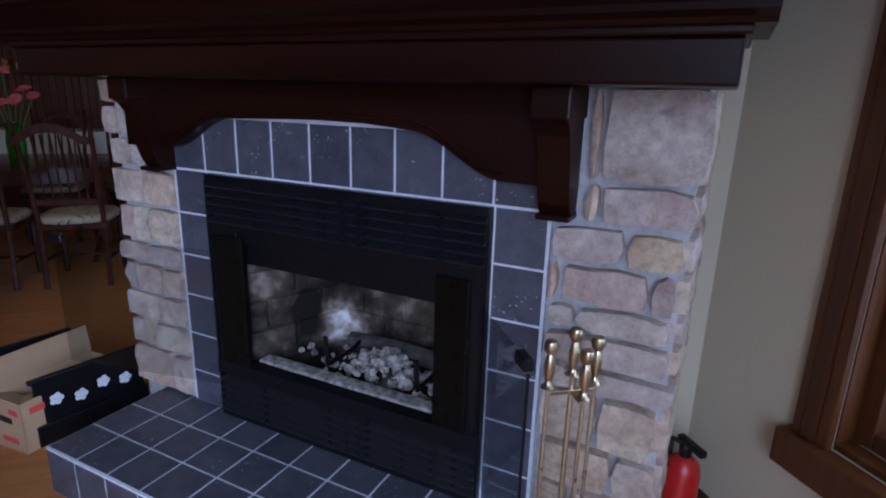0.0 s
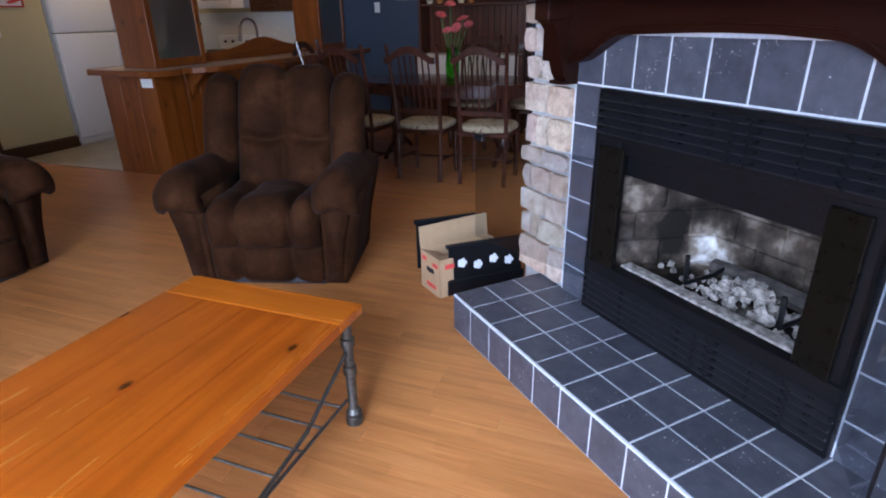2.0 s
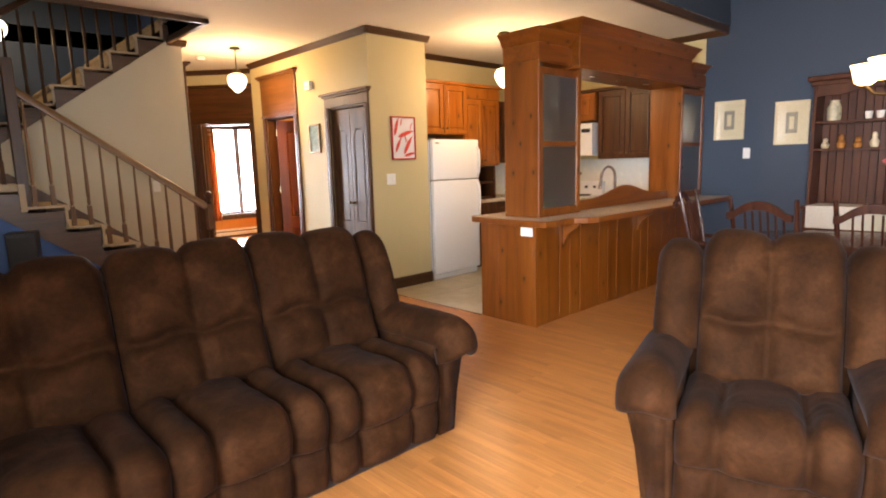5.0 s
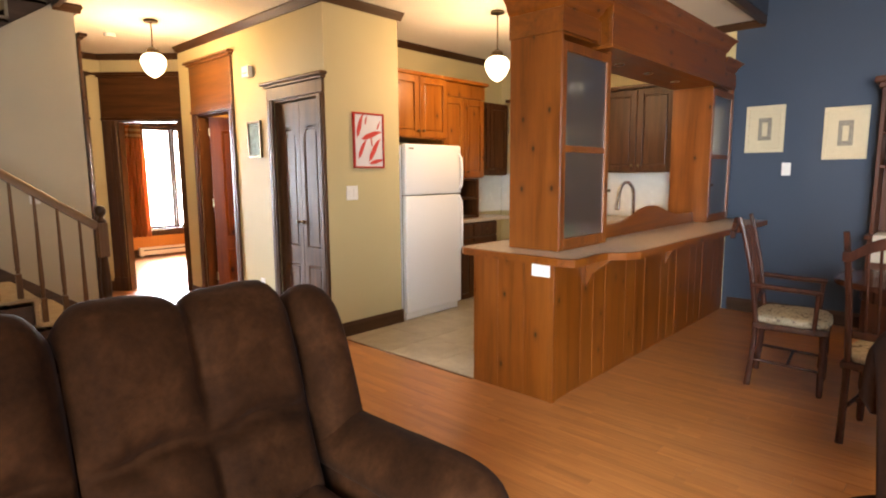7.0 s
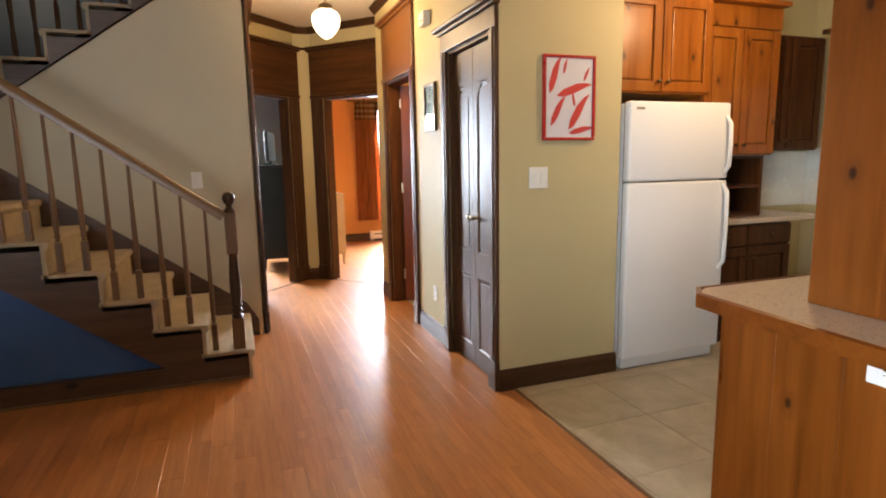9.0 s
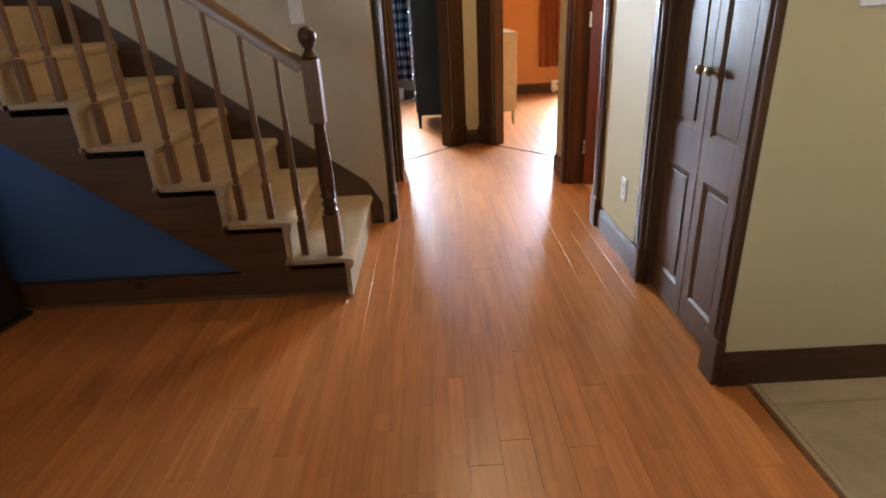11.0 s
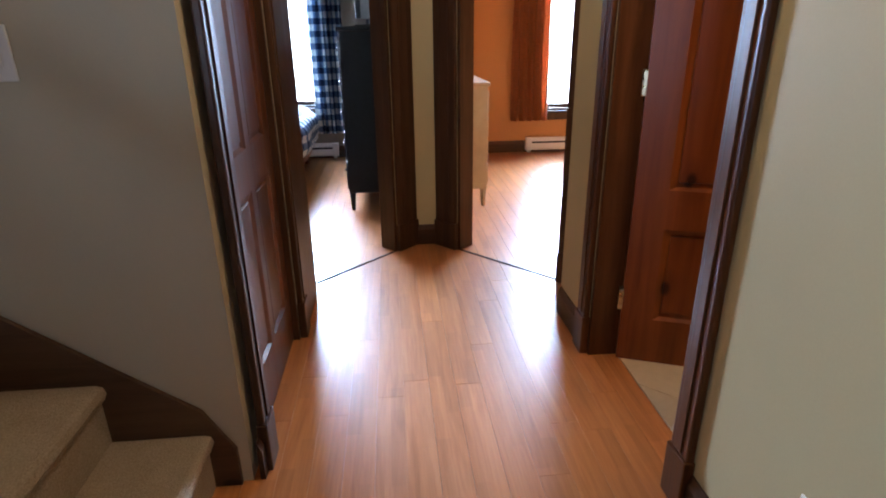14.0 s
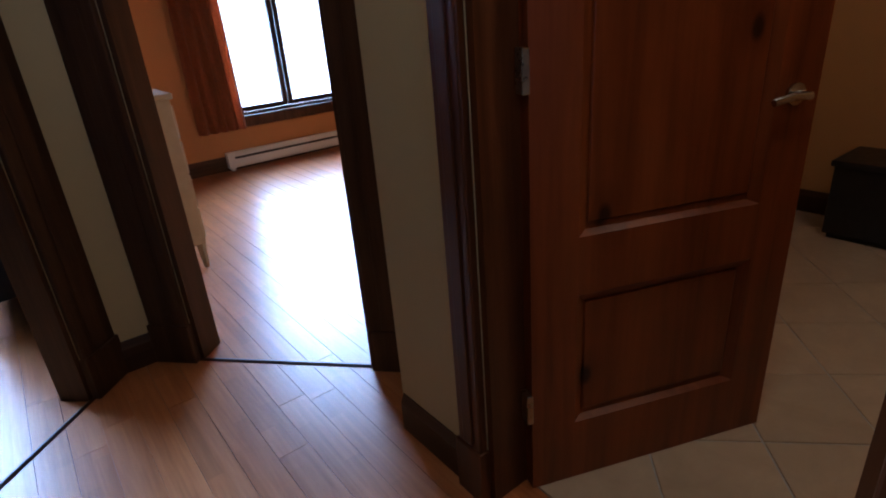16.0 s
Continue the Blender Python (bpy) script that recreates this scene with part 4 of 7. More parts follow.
# black insert with louvres, glass doors folded open, firebox and ashes
ins = part("insert_frame", joined(bx(0.345, 1.36, 0.425, 0.47, 0.88, 0.905, 0.004), bx(0.345, 1.36, 0.425, 0.47, 1.035, 1.058, 0.004), bx(0.345, 0.47, 0.43, 0.47, 0.36, 0.88, 0.004), bx(1.24, 1.36, 0.43, 0.47, 0.36, 0.88, 0.004),
                                  bx(0.345, 1.36, 0.42, 0.47, 0.345, 0.40, 0.004), bx(0.345, 1.36, 0.425, 0.47, 0.172, 0.195, 0.004), bx(0.47, 1.24, 0.44, 0.47, 0.835, 0.88, 0.004), bx(0.46, 1.25, 0.472, 0.485, 0.755, 0.85, 0.004),
                                  bx(0.352, 1.352, 0.462, 0.47, 0.19, 0.36), bx(0.352, 1.352, 0.462, 0.47, 0.89, 1.04), bx(0.345, 0.355, 0.425, 0.47, 0.19, 1.04), bx(1.35, 1.36, 0.425, 0.47, 0.19, 1.04)), M_BLACK, fire, "black metal fireplace insert")
for i in range(5):
    lo = part("louvre", bx(0.355, 1.35, -0.021, 0.021, -0.004, 0.004, 0.0015, 1), M_LOUVRE, ins)
    lo.matrix_local = pose(0, 0.436, 0.914 + 0.029 * i, 36)
for i in range(5):
    lo = part("louvre", bx(0.355, 1.35, -0.021, 0.021, -0.004, 0.004, 0.0015, 1), M_LOUVRE, ins)
    lo.matrix_local = pose(0, 0.436, 0.212 + 0.029 * i, 36)
box_in = part("firebox", bmesh.new(), M_FIREBRICK, fire, "sooty pale firebrick lining")
me = bmesh.new()
f0 = [(0.40, 0.47), (0.56, 0.90), (1.14, 0.90), (1.30, 0.47)]
vl = [me.verts.new((u, v, 0.36)) for u, v in f0]
vh = [me.verts.new((u, v, 1.04)) for u, v in f0]
for i in range(3):
    me.faces.new((vl[i], vl[i + 1], vh[i + 1], vh[i]))
me.faces.new(vl[::-1])
me.faces.new(vh)
me.to_mesh(box_in.data)
me.free()
brick_me = {}
for side in range(3):
    (ua, va), (ub, vb) = f0[side], f0[side + 1]
    L2 = math.hypot(ub - ua, vb - va)
    n = 2 if side != 1 else 3
    for r in range(6):
        for i in range(-1, n + 1):
            s0, s1 = (i + 0.5 * (r % 2)) / n, (i + 1 + 0.5 * (r % 2)) / n
            s0, s1 = max(0, s0), min(1, s1)
            if s1 - s0 < 0.12:
                continue
            w = round((s1 - s0) * L2 - 0.008, 3)
            if w not in brick_me:
                brick_me[w] = mesh_of("firebrick", bx(-w / 2, w / 2, -0.012, 0.01, -0.052, 0.052, 0.004, 1), M_FIREBRICK)
            ob = new("firebrick", brick_me[w])
            ob.parent = box_in
            sm = (s0 + s1) / 2
            ob.matrix_local = pose(ua + (ub - ua) * sm, va + (vb - va) * sm, 0.42 + 0.115 * r, 0, 0, math.degrees(math.atan2(vb - va, ub - ua)))
part("ash_lip", bx(0.49, 1.23, 0.475, 0.53, 0.36, 0.405, 0.006), M_GREYTRAY, fire, "pale ash-covered lip")
rng = random.Random(3)
ash = bmesh.new()
for i in range(190):
    u, v = rng.gauss(0.90, 0.12), rng.gauss(0.66, 0.055)
    r = rng.uniform(0.007, 0.022)
    bm = bmesh.new()
    bmesh.ops.create_icosphere(bm, subdivisions=1, radius=r)
    for q in bm.verts:
        q.co = Vector((q.co.x * rng.uniform(0.6, 1.4), q.co.y * rng.uniform(0.6, 1.4), q.co.z * rng.uniform(0.4, 1.0)))
    moved(bm, pose(u, v, 0.37 + max(0, 0.10 - abs(u - 0.90) * 0.4 - abs(v - 0.66) * 0.5) * rng.random(), rng.uniform(0, 90), rng.uniform(0, 90), 0))
    ash = joined(ash, bm)
tagged(part("ash_heap", ash, M_GREYTRAY, fire, "heap of white ash and charred bits"), kind="stuff")
for u in (0.72, 1.08):
    part("andiron", tube([(u, 0.56, 0.51), (u, 0.57, 0.40), (u, 0.72, 0.40), (u, 0.80, 0.42)], 0.009, 6), M_BLACK, fire, "black iron andiron")
part("charred_log", tube([(0.66, 0.80, 0.39), (0.85, 0.78, 0.41), (1.12, 0.79, 0.395)], 0.035, 8), M_CHAR, fire, "charred log remains", True)
for u, sgn, gl, ang in ((0.36, 1, 0.66, 77), (1.345, -1, 0.33, -41)):
    gd = part("glass_door", bx(-0.003, 0.003, 0.0, gl, 0.0, 0.50), M_TINT, fire, "clear glass fireplace door folded open")
    gd.matrix_local = pose(u, 0.42, 0.30, 0, 0, 180 - ang)
    gd.visible_shadow = False
    part("door_clip", bx(-0.012, 0.012, gl - 0.05, gl + 0.006, 0.475, 0.505, 0.003, 1), M_BLACK, gd, "black corner clip")
    if sgn < 0:
        part("door_edge", bx(-0.0035, 0.0035, gl, gl + 0.004, 0.0, 0.47), M_BLACK, gd, "dark glass edge")
    fd = part("folded_door", bx(-0.055, 0.055, -0.012, 0.0, 0.0, 0.46, 0.003), plain("dark_glass", (0.005, 0.004, 0.003), 0.3, 0.0, 0.2, spec=0.1), fire, "dark folded glass door leaf")
    fd.matrix_local = pose(u + sgn * 0.08, 0.428, 0.40, 0, 0, sgn * 8)

# mantel with crown, arched frieze and corbels
mantel = part("mantel", joined(bx(-0.19, 1.87, 0.20, 0.47, 1.355, 1.435, 0.006), bx(-0.20, 1.88, 0.185, 0.47, 1.435, 1.452, 0.005)), M_MANTEL, fire, "dark mahogany mantel shelf")
prof = [(0.47, 1.452), (0.185, 1.452), (0.178, 1.462), (0.160, 1.470), (0.158, 1.482), (0.130, 1.500), (0.112, 1.524), (0.105, 1.536), (0.47, 1.536)]
part("crown_moulding", prism([(v, z) for v, z in prof], "x", -0.235, 1.91), M_MANTEL, mantel)
part("shelf", bx(-0.26, 1.94, 0.075, 0.47, 1.536, 1.572, 0.007), M_MANTEL, mantel)
arch = [(0.03, 1.355), (0.03, 1.135), (0.20, 1.135)]
for i in range(13):
    s = i / 12
    e = s * s * (3 - 2 * s)
    arch.append((0.21 + 0.26 * s, 1.137 + 0.103 * e))
arch += [(0.75, 1.250), (0.86, 1.252), (1.0, 1.250)]
for i in range(13):
    s = 1 - i / 12
    e = s * s * (3 - 2 * s)
    arch.append((1.40 - 0.26 * s, 1.132 + 0.108 * e))
arch += [(1.52, 1.130), (1.52, 1.355)]
part("frieze", prism(arch, "y", 0.395, 0.448), M_MANTEL, mantel, "dark arched frieze board")
part("arch_bead", tube([(u, 0.392, z + 0.02) for u, z in arch[2:-2]], 0.006, 6), M_MANTEL, mantel)
for u in (0.110, 1.488):
    cp = [(0.45, 1.355), (0.30, 1.355), (0.30, 1.285), (0.315, 1.275), (0.335, 1.25), (0.352, 1.20), (0.362, 1.14), (0.378, 1.095), (0.395, 1.068), (0.45, 1.068)]
    co = part("corbel", prism(cp, "x", u + 0.006, u + 0.080), M_MANTEL, mantel, "dark carved corbel")
    part("corbel_cap", bx(u, u + 0.086, 0.29, 0.45, 1.286, 1.354, 0.005), M_MANTEL, co)
    part("corbel_foot", bx(u + 0.003, u + 0.083, 0.37, 0.45, 1.056, 1.070, 0.003), M_MANTEL, co)

# things on the mantel
def on_mantel(name, u, v, label, category, rz=0):
    return thing(name, FP @ pose(u, v, 1.572, 0, 0, rz), label, category)


for u, w, h in ((0.62, 0.42, 0.30), (1.05, 0.30, 0.36)):
    fr = on_mantel("picture_frame", u, 0.36, "framed picture standing on the mantel", "picture frame")
    part("frame", joined(bx(-w / 2, w / 2, 0, 0.02, 0, 0.03, 0.003), bx(-w / 2, w / 2, 0, 0.02, h - 0.03, h, 0.003), bx(-w / 2, -w / 2 + 0.03, 0, 0.02, 0.03, h - 0.03, 0.003), bx(w / 2 - 0.03, w / 2, 0, 0.02, 0.03, h - 0.03, 0.003)), M_BLACKP, fr)
    part("print", bx(-w / 2 + 0.03, w / 2 - 0.03, 0.008, 0.016, 0.03, h - 0.03), M_PAPER, fr)
ck = on_mantel("mantel_clock", 0.10, 0.36, "white-faced clock in a black scrolled iron stand", "clock", 8)
part("face", moved(lathe([(0.115, 0), (0.12, 0.012)], n=28), pose(0, 0.02, 0.22, 90)), M_PLATE, ck, "white clock face", True)
part("bezel", tube([(0.122 * math.cos(a * 0.2244), 0.01, 0.22 + 0.122 * math.sin(a * 0.2244)) for a in range(29)], 0.012, 8), M_BLACK, ck, "black clock rim", True)
part("hour_hand", bx(-0.004, 0.004, 0.002, 0.006, 0.20, 0.27), M_BLACK, ck)
part("minute_hand", moved(bx(-0.003, 0.003, 0.002, 0.006, 0.0, 0.09), pose(0, 0, 0.22, 0, 60, 0)), M_BLACK, ck)
scroll = bmesh.new()
for s in (-1, 1):
    scroll = tube([(s * (0.13 + 0.05 * math.sin(t * 0.5)), 0.02, 0.02 * t) for t in range(18)], 0.007, 6, scroll)
    scroll = tube([(s * 0.05, 0.02, 0.0), (s * 0.08, 0.02, 0.05), (s * 0.10, 0.02, 0.12)], 0.007, 6, scroll)
part("stand", tube([(-0.2, 0.02, 0.007), (0.2, 0.02, 0.007)], 0.007, 6, scroll), M_BLACK, ck, "black iron scrollwork", True)
for u, c, h in ((-0.17, M_CERAMIC, 0.10), (-0.10, M_PLATE, 0.08)):
    fg = tagged(part("figurine", lathe([(0.03, 0), (0.034, 0.02), (0.02, h * 0.55), (0.026, h * 0.75), (0.018, h * 0.95), (0.004, h)], n=14), c, None, smooth=True), "small ceramic figurine on the mantel", "figurine", "figurines")
    fg.matrix_world = FP @ pose(u, 0.25, 1.572)

# fire tools, extinguisher
tools = thing("fireplace_tool_set", FP @ pose(1.635, 0.265, 0.175, 0, 0, 40), "antique brass fireplace tool set standing on the hearth", "fire tools")
part("base", lathe([(0.10, 0), (0.10, 0.012), (0.07, 0.022), (0.02, 0.03)], n=24), M_BRASS, tools, "", True)
part("post", tube([(0, 0, 0.02), (0, 0, 0.60)], 0.006), M_BRASS, tools, "", True)
knob = [(0.008, 0), (0.0175, 0.005), (0.008, 0.013), (0.0065, 0.024), (0.0105, 0.036), (0.012, 0.060), (0.008, 0.078), (0.0065, 0.083), (0.013, 0.090), (0.0165, 0.101), (0.013, 0.114), (0.003, 0.118)]
part("arm", joined(bx(-0.055, 0.055, -0.006, 0.006, 0.525, 0.535, 0.002), bx(-0.006, 0.006, -0.055, 0.0, 0.525, 0.535, 0.002)), M_BRASS, tools)
part("handle", lathe(knob, (0, 0, 0.565), 14), M_BRASS, tools, "", True)
for (x, y), nm in (((-0.056, 0), "poker"), ((0.056, 0.0), "brush"), ((0.0, -0.056), "shovel")):
    tl = part(nm, tube([(x, y, 0.07), (x, y, 0.545)], 0.0045), M_BRASS, tools, "brass " + nm, True)
    part("handle", lathe(knob, (x, y, 0.54), 14), M_BRASS, tl, "", True)
    if nm == "shovel":
        part("blade", bx(x - 0.04, x + 0.04, y - 0.006, y + 0.006, 0.03, 0.12, 0.004), M_BRASS, tl)
    if nm == "brush":
        part("bristles", lathe([(0.024, 0.02), (0.02, 0.09), (0.008, 0.11)], (x, y, 0), 12), M_BLACK, tl)
ex = thing("fire_extinguisher", pose(1.10, 1.17, 0), "small red fire extinguisher standing on the floor", "fire extinguisher")
part("cylinder", lathe([(0.045, 0), (0.05, 0.01), (0.05, 0.28), (0.042, 0.31), (0.02, 0.33)], n=22), M_RED, ex, "", True)
part("label_band", lathe([(0.0506, 0.06), (0.0506, 0.17)], n=22), M_PLATE, ex, "white label band", True)
part("valve", joined(lathe([(0.018, 0.33), (0.02, 0.36), (0.012, 0.38)], n=12), bx(-0.012, 0.012, -0.07, 0.03, 0.365, 0.385, 0.004)), M_BLACK, ex, "black valve and lever")
part("hose", tube([(0, 0.02, 0.36), (0, 0.06, 0.35), (0, 0.065, 0.25), (0, 0.06, 0.15)], 0.008), M_RUBBER, ex, "", True)

# cardboard carton and black stand beside the hearth
carton = thing("cardboard_box", pose(-1.10, 2.26, 0, 0, 0, 52), "open brown cardboard carton with red print", "box")
W, D, H, TH = 0.42, 0.19, 0.20, 0.005
for nm, s in (("end_panel", (0, TH, -D, 0, 0, H)), ("end_panel", (W - TH, W, -D, 0, 0, H)), ("side_panel", (0, W, -TH, 0, 0, H)), ("side_panel", (0, W, -D, -D + TH, 0, H)), ("bottom", (TH, W - TH, -D + TH, -TH, 0, TH))):
    part(nm, bx(*s), M_CARD, carton)
part("flap", moved(bx(0, W, 0, TH, 0, 0.12), pose(0, -0.003, H, -8)), M_CARD_IN, carton, "raised carton flap")
part("flap", moved(bx(0, W, 0, 0.10, 0, TH), pose(0, -D, H, -14)), M_CARD, carton, "carton flap folded over")
part("flap", moved(bx(0, 0.09, -D, 0, 0, TH), pose(0.0, 0, H, 0, 20)), M_CARD, carton)
part("handle_hole", bx(-0.001, 0.0, -0.13, -0.06, 0.11, 0.135), M_BLACKP, carton, "dark hand hole")
for y0, z0, w2 in ((-0.17, 0.15, 0.05), (-0.06, 0.16, 0.045), (-0.15, 0.03, 0.09)):
    part("print_bar", bx(-0.0012, 0.0, y0, y0 + w2, z0, z0 + 0.022), M_REDPRINT, carton, "red printed bar")
for x0 in (0.03, 0.2):
    part("print_bar", bx(x0, x0 + 0.10, -D - 0.0012, -D, 0.15, 0.175), M_REDPRINT, carton, "red printed bar")
tray = thing("black_rack", pose(-0.92, 2.19, 0, 0, 0, 40), "black metal rack with white flower cut-outs", "rack")
part("panel", bx(0, 0.40, 0, 0.012, 0.08, 0.26, 0.003), M_BLACK, tray)
part("base_rail", bx(-0.01, 0.41, -0.012, 0.022, 0.0, 0.085, 0.004), M_BLACK, tray)
part("top_rail", bx(-0.012, 0.412, -0.006, 0.018, 0.255, 0.272, 0.004), M_BLACK, tray)
for i in range(4):
    fl = moved(lathe([(0.008, 0), (0.008, 0.004)], n=10), pose(0.07 + 0.085 * i, -0.001, 0.17 - 0.02 * (i % 2), 90))
    for k in range(5):
        fl = joined(fl, moved(lathe([(0.011, 0), (0.011, 0.003)], n=8), pose(0.07 + 0.085 * i + 0.015 * math.cos(k * 1.257), -0.001, 0.17 - 0.02 * (i % 2) + 0.015 * math.sin(k * 1.257), 90)))
    part("flower_inlay", fl, M_GROUT, tray, "pale flower shape")
bar = thing("fire_screen", pose(-1.20, 2.44, 0, 0, 0, 40), "black metal fire screen standing behind the carton", "fire screen")
part("sheet", bx(0, 0.34, 0, 0.014, 0, 0.27, 0.004), M_BLACK, bar)
part("rail", bx(-0.01, 0.35, -0.005, 0.02, 0.262, 0.285, 0.004), M_BLACK, bar)


# ---- seating ----
def along(path, n):
    """Points at even steps along a smoothed path of (y, z) pairs, with the outward normals (to the left of travel)."""
    pts = [Vector(p) for p in path]
    for _ in range(3):
        out = [pts[0]]
        for a, b in zip(pts, pts[1:]):
            out += [a * 0.75 + b * 0.25, a * 0.25 + b * 0.75]
        pts = out + [pts[-1]]
    run = [0.0]
    for a, b in zip(pts, pts[1:]):
        run.append(run[-1] + (b - a).length)
    res, k = [], 0
    for i in range(n + 1):
        d = run[-1] * i / n
        while k < len(pts) - 2 and run[k + 1] < d:
            k += 1
        f = (d - run[k]) / max(1e-9, run[k + 1] - run[k])
        t = (pts[k + 1] - pts[k]).normalized()
        res.append((pts[k].lerp(pts[k + 1], f), Vector((-t.y, t.x))))
    return res, run[-1]


def quilt(path, x0, x1, columns=(), rows=(), puff=0.05, thick=0.10, seed=0, dome=0.0, edge=0.032, deep=0.85, across=0.85):
    """Stuffed upholstery swept across x along a path of (y, z): swells between sewn seams.
    columns: seams at these x; rows: seams at these shares of the path; dome: extra height in the middle of x."""
    w = x1 - x0
    nx = max(12, int(w / 0.014))
    _, length = along(path, 8)
    ny = max(10, int(length / 0.016))
    pts, length = along(path, ny)
    bm = bmesh.new()
    front, back = [], []
    for i, (p, nrm) in enumerate(pts):
        sl = length * i / ny
        fr, bk = [], []
        for k in range(nx + 1):
            x = x0 + w * k / nx
            de = min(x - x0, x1 - x, sl + 0.012, length - sl + 0.012)
            h = (1 - math.exp(-(de / edge) ** 1.3)) if de > 0 else 0.0
            near = 9.0
            for c in columns:
                d = abs(x - c)
                near = min(near, d)
                h *= 1 - deep * math.exp(-(d / 0.022) ** 1.4) - 0.22 * math.exp(-(d / 0.075) ** 2)
            for r in rows:
                d = abs(sl - r * length + 0.012 * math.sin(x * 23 + seed))
                near = min(near, d)
                h *= 1 - 0.75 * across * math.exp(-(d / 0.022) ** 1.4) - 0.25 * math.exp(-(d / 0.08) ** 2)
            q = Vector((x * 3.1 + seed * 3.7, sl * 3.1, seed * 1.3))
            fold = noise.noise(Vector((x * 9 + seed, sl * 22, seed))) * 0.5 + noise.noise(Vector((x * 26 - seed, sl * 11, seed + 5))) * 0.5
            out = puff * h * (1 + 0.16 * noise.noise(q)) + dome * math.sin(math.pi * min(1, max(0, (x - x0) / w))) ** 0.7
            out += 0.007 * fold * math.exp(-((near - 0.035) / 0.04) ** 2) + 0.004 * fold * min(1, max(0, de) / 0.05)
            fr.append(bm.verts.new((x, p.x + nrm.x * out, p.y + nrm.y * out)))
            inset = 0.006 if 0 < k < nx else 0.0
            bk.append(bm.verts.new((x + (0.01 if k == 0 else -0.01 if k == nx else 0), p.x - nrm.x * (thick + inset), p.y - nrm.y * (thick + inset))))
        front.append(fr)
        back.append(bk)
    for i in range(ny):
        for k in range(nx):
            bm.faces.new((front[i][k], front[i][k + 1], front[i + 1][k + 1], front[i + 1][k]))
            bm.faces.new((back[i][k + 1], back[i][k], back[i + 1][k], back[i + 1][k + 1]))
        bm.faces.new((front[i + 1][0], back[i + 1][0], back[i][0], front[i][0]))
        bm.faces.new((front[i][nx], back[i][nx], back[i + 1][nx], front[i + 1][nx]))
    for k in range(nx):
        bm.faces.new((front[0][k + 1], front[0][k], back[0][k], back[0][k + 1]))
        bm.faces.new((front[ny][k], front[ny][k + 1], back[ny][k + 1], back[ny][k]))
    bmesh.ops.recalc_face_normals(bm, faces=bm.faces[:])
    return bm


def soft(name, bm, parent, label=""):
    ob = new(name, mesh_of(name, bm, M_SUEDE))
    ob.data.shade_smooth()
    ob.parent = parent
    if label:
        ob["label"] = label
    return ob


def seat_unit(parent, xc, hs, hb, back, seed):
    """Seat, footrest and tufted back of one place; front at y = 0. hs, hb: half widths; back: how far the back sits."""
    cols = (xc - hs * 0.50, xc + hs * 0.47)
    soft("seat", quilt([(back + 0.02, 0.42), (back - 0.15, 0.405), (0.16, 0.415), (0.06, 0.41), (0.03, 0.355), (0.04, 0.28), (0.055, 0.222)][::-1], xc - hs, xc + hs, cols, (), 0.068, 0.10, seed), parent, "three-channel seat rolling over the front")
    soft("footrest", quilt([(0.07, 0.025), (0.05, 0.05), (0.045, 0.16), (0.055, 0.224)], xc - hs, xc + hs, cols, (), 0.05, 0.06, seed + 1), parent, "padded footrest folded down")
    soft("backrest", quilt([(back - 0.02, 0.43), (back + 0.035, 0.56), (back + 0.075, 0.72), (back + 0.135, 0.90), (back + 0.175, 0.985), (back + 0.235, 1.0), (back + 0.28, 0.965), (back + 0.30, 0.85)], xc - hb, xc + hb, (xc,), (0.33,), 0.078, 0.05, seed + 2, 0.0, deep=0.42, across=1.0), parent, "tufted back cushion")


def wing(parent, x0, x1, back, seed):
    soft("back_wing", quilt([(back + 0.0, 0.56), (back + 0.04, 0.70), (back + 0.10, 0.87), (back + 0.145, 0.945), (back + 0.20, 0.965), (back + 0.25, 0.93), (back + 0.28, 0.80)], x0, x1, (), (), 0.062, 0.07, seed, 0.012, 0.03), parent, "bolster at the side of the back")


def arm_unit(parent, sg, inner, outer, foot, back, seed):
    """Flared side panel and a plump arm pad that droops over its front."""
    lo, hi = (inner, outer) if sg > 0 else (-outer, -inner)
    bm = quilt([(0.035, 0.415), (-0.015, 0.44), (-0.026, 0.50), (0.0, 0.555), (0.08, 0.568), (0.32, 0.560), (back + 0.16, 0.56)], lo, hi, (), (), 0.048, 0.06, seed, 0.03, 0.05)
    for v in bm.verts:
        f = (v.co.x * sg - inner) / (outer - inner)
        v.co.z -= 0.045 * max(0.0, f - 0.35) ** 2 + 0.03 * max(0, 0.3 - f)
        if v.co.y < 0.12:
            v.co.z += 0.05 * (1 - (2 * f - 1) ** 2) * max(0.0, 0.5 - v.co.z) / 0.1
    soft("arm_pad", bm, parent, "plump arm pad drooping over the front")
    prof = [(inner + 0.012, 0.02), (foot - 0.01, 0.02), (foot, 0.10), (foot + 0.02, 0.25), (foot + 0.055, 0.40), (outer - 0.012, 0.50), (outer - 0.03, 0.535), (inner + 0.02, 0.535)]
    bm = prism([(sg * x, z) for x, z in prof], "y", 0.012, back + 0.22)
    bmesh.ops.bevel(bm, geom=[e for e in bm.edges if abs(e.verts[0].co.y - e.verts[1].co.y) < 0.01], offset=0.028, segments=3, affect="EDGES")
    soft("side_panel", bm, parent, "flared upholstered side")


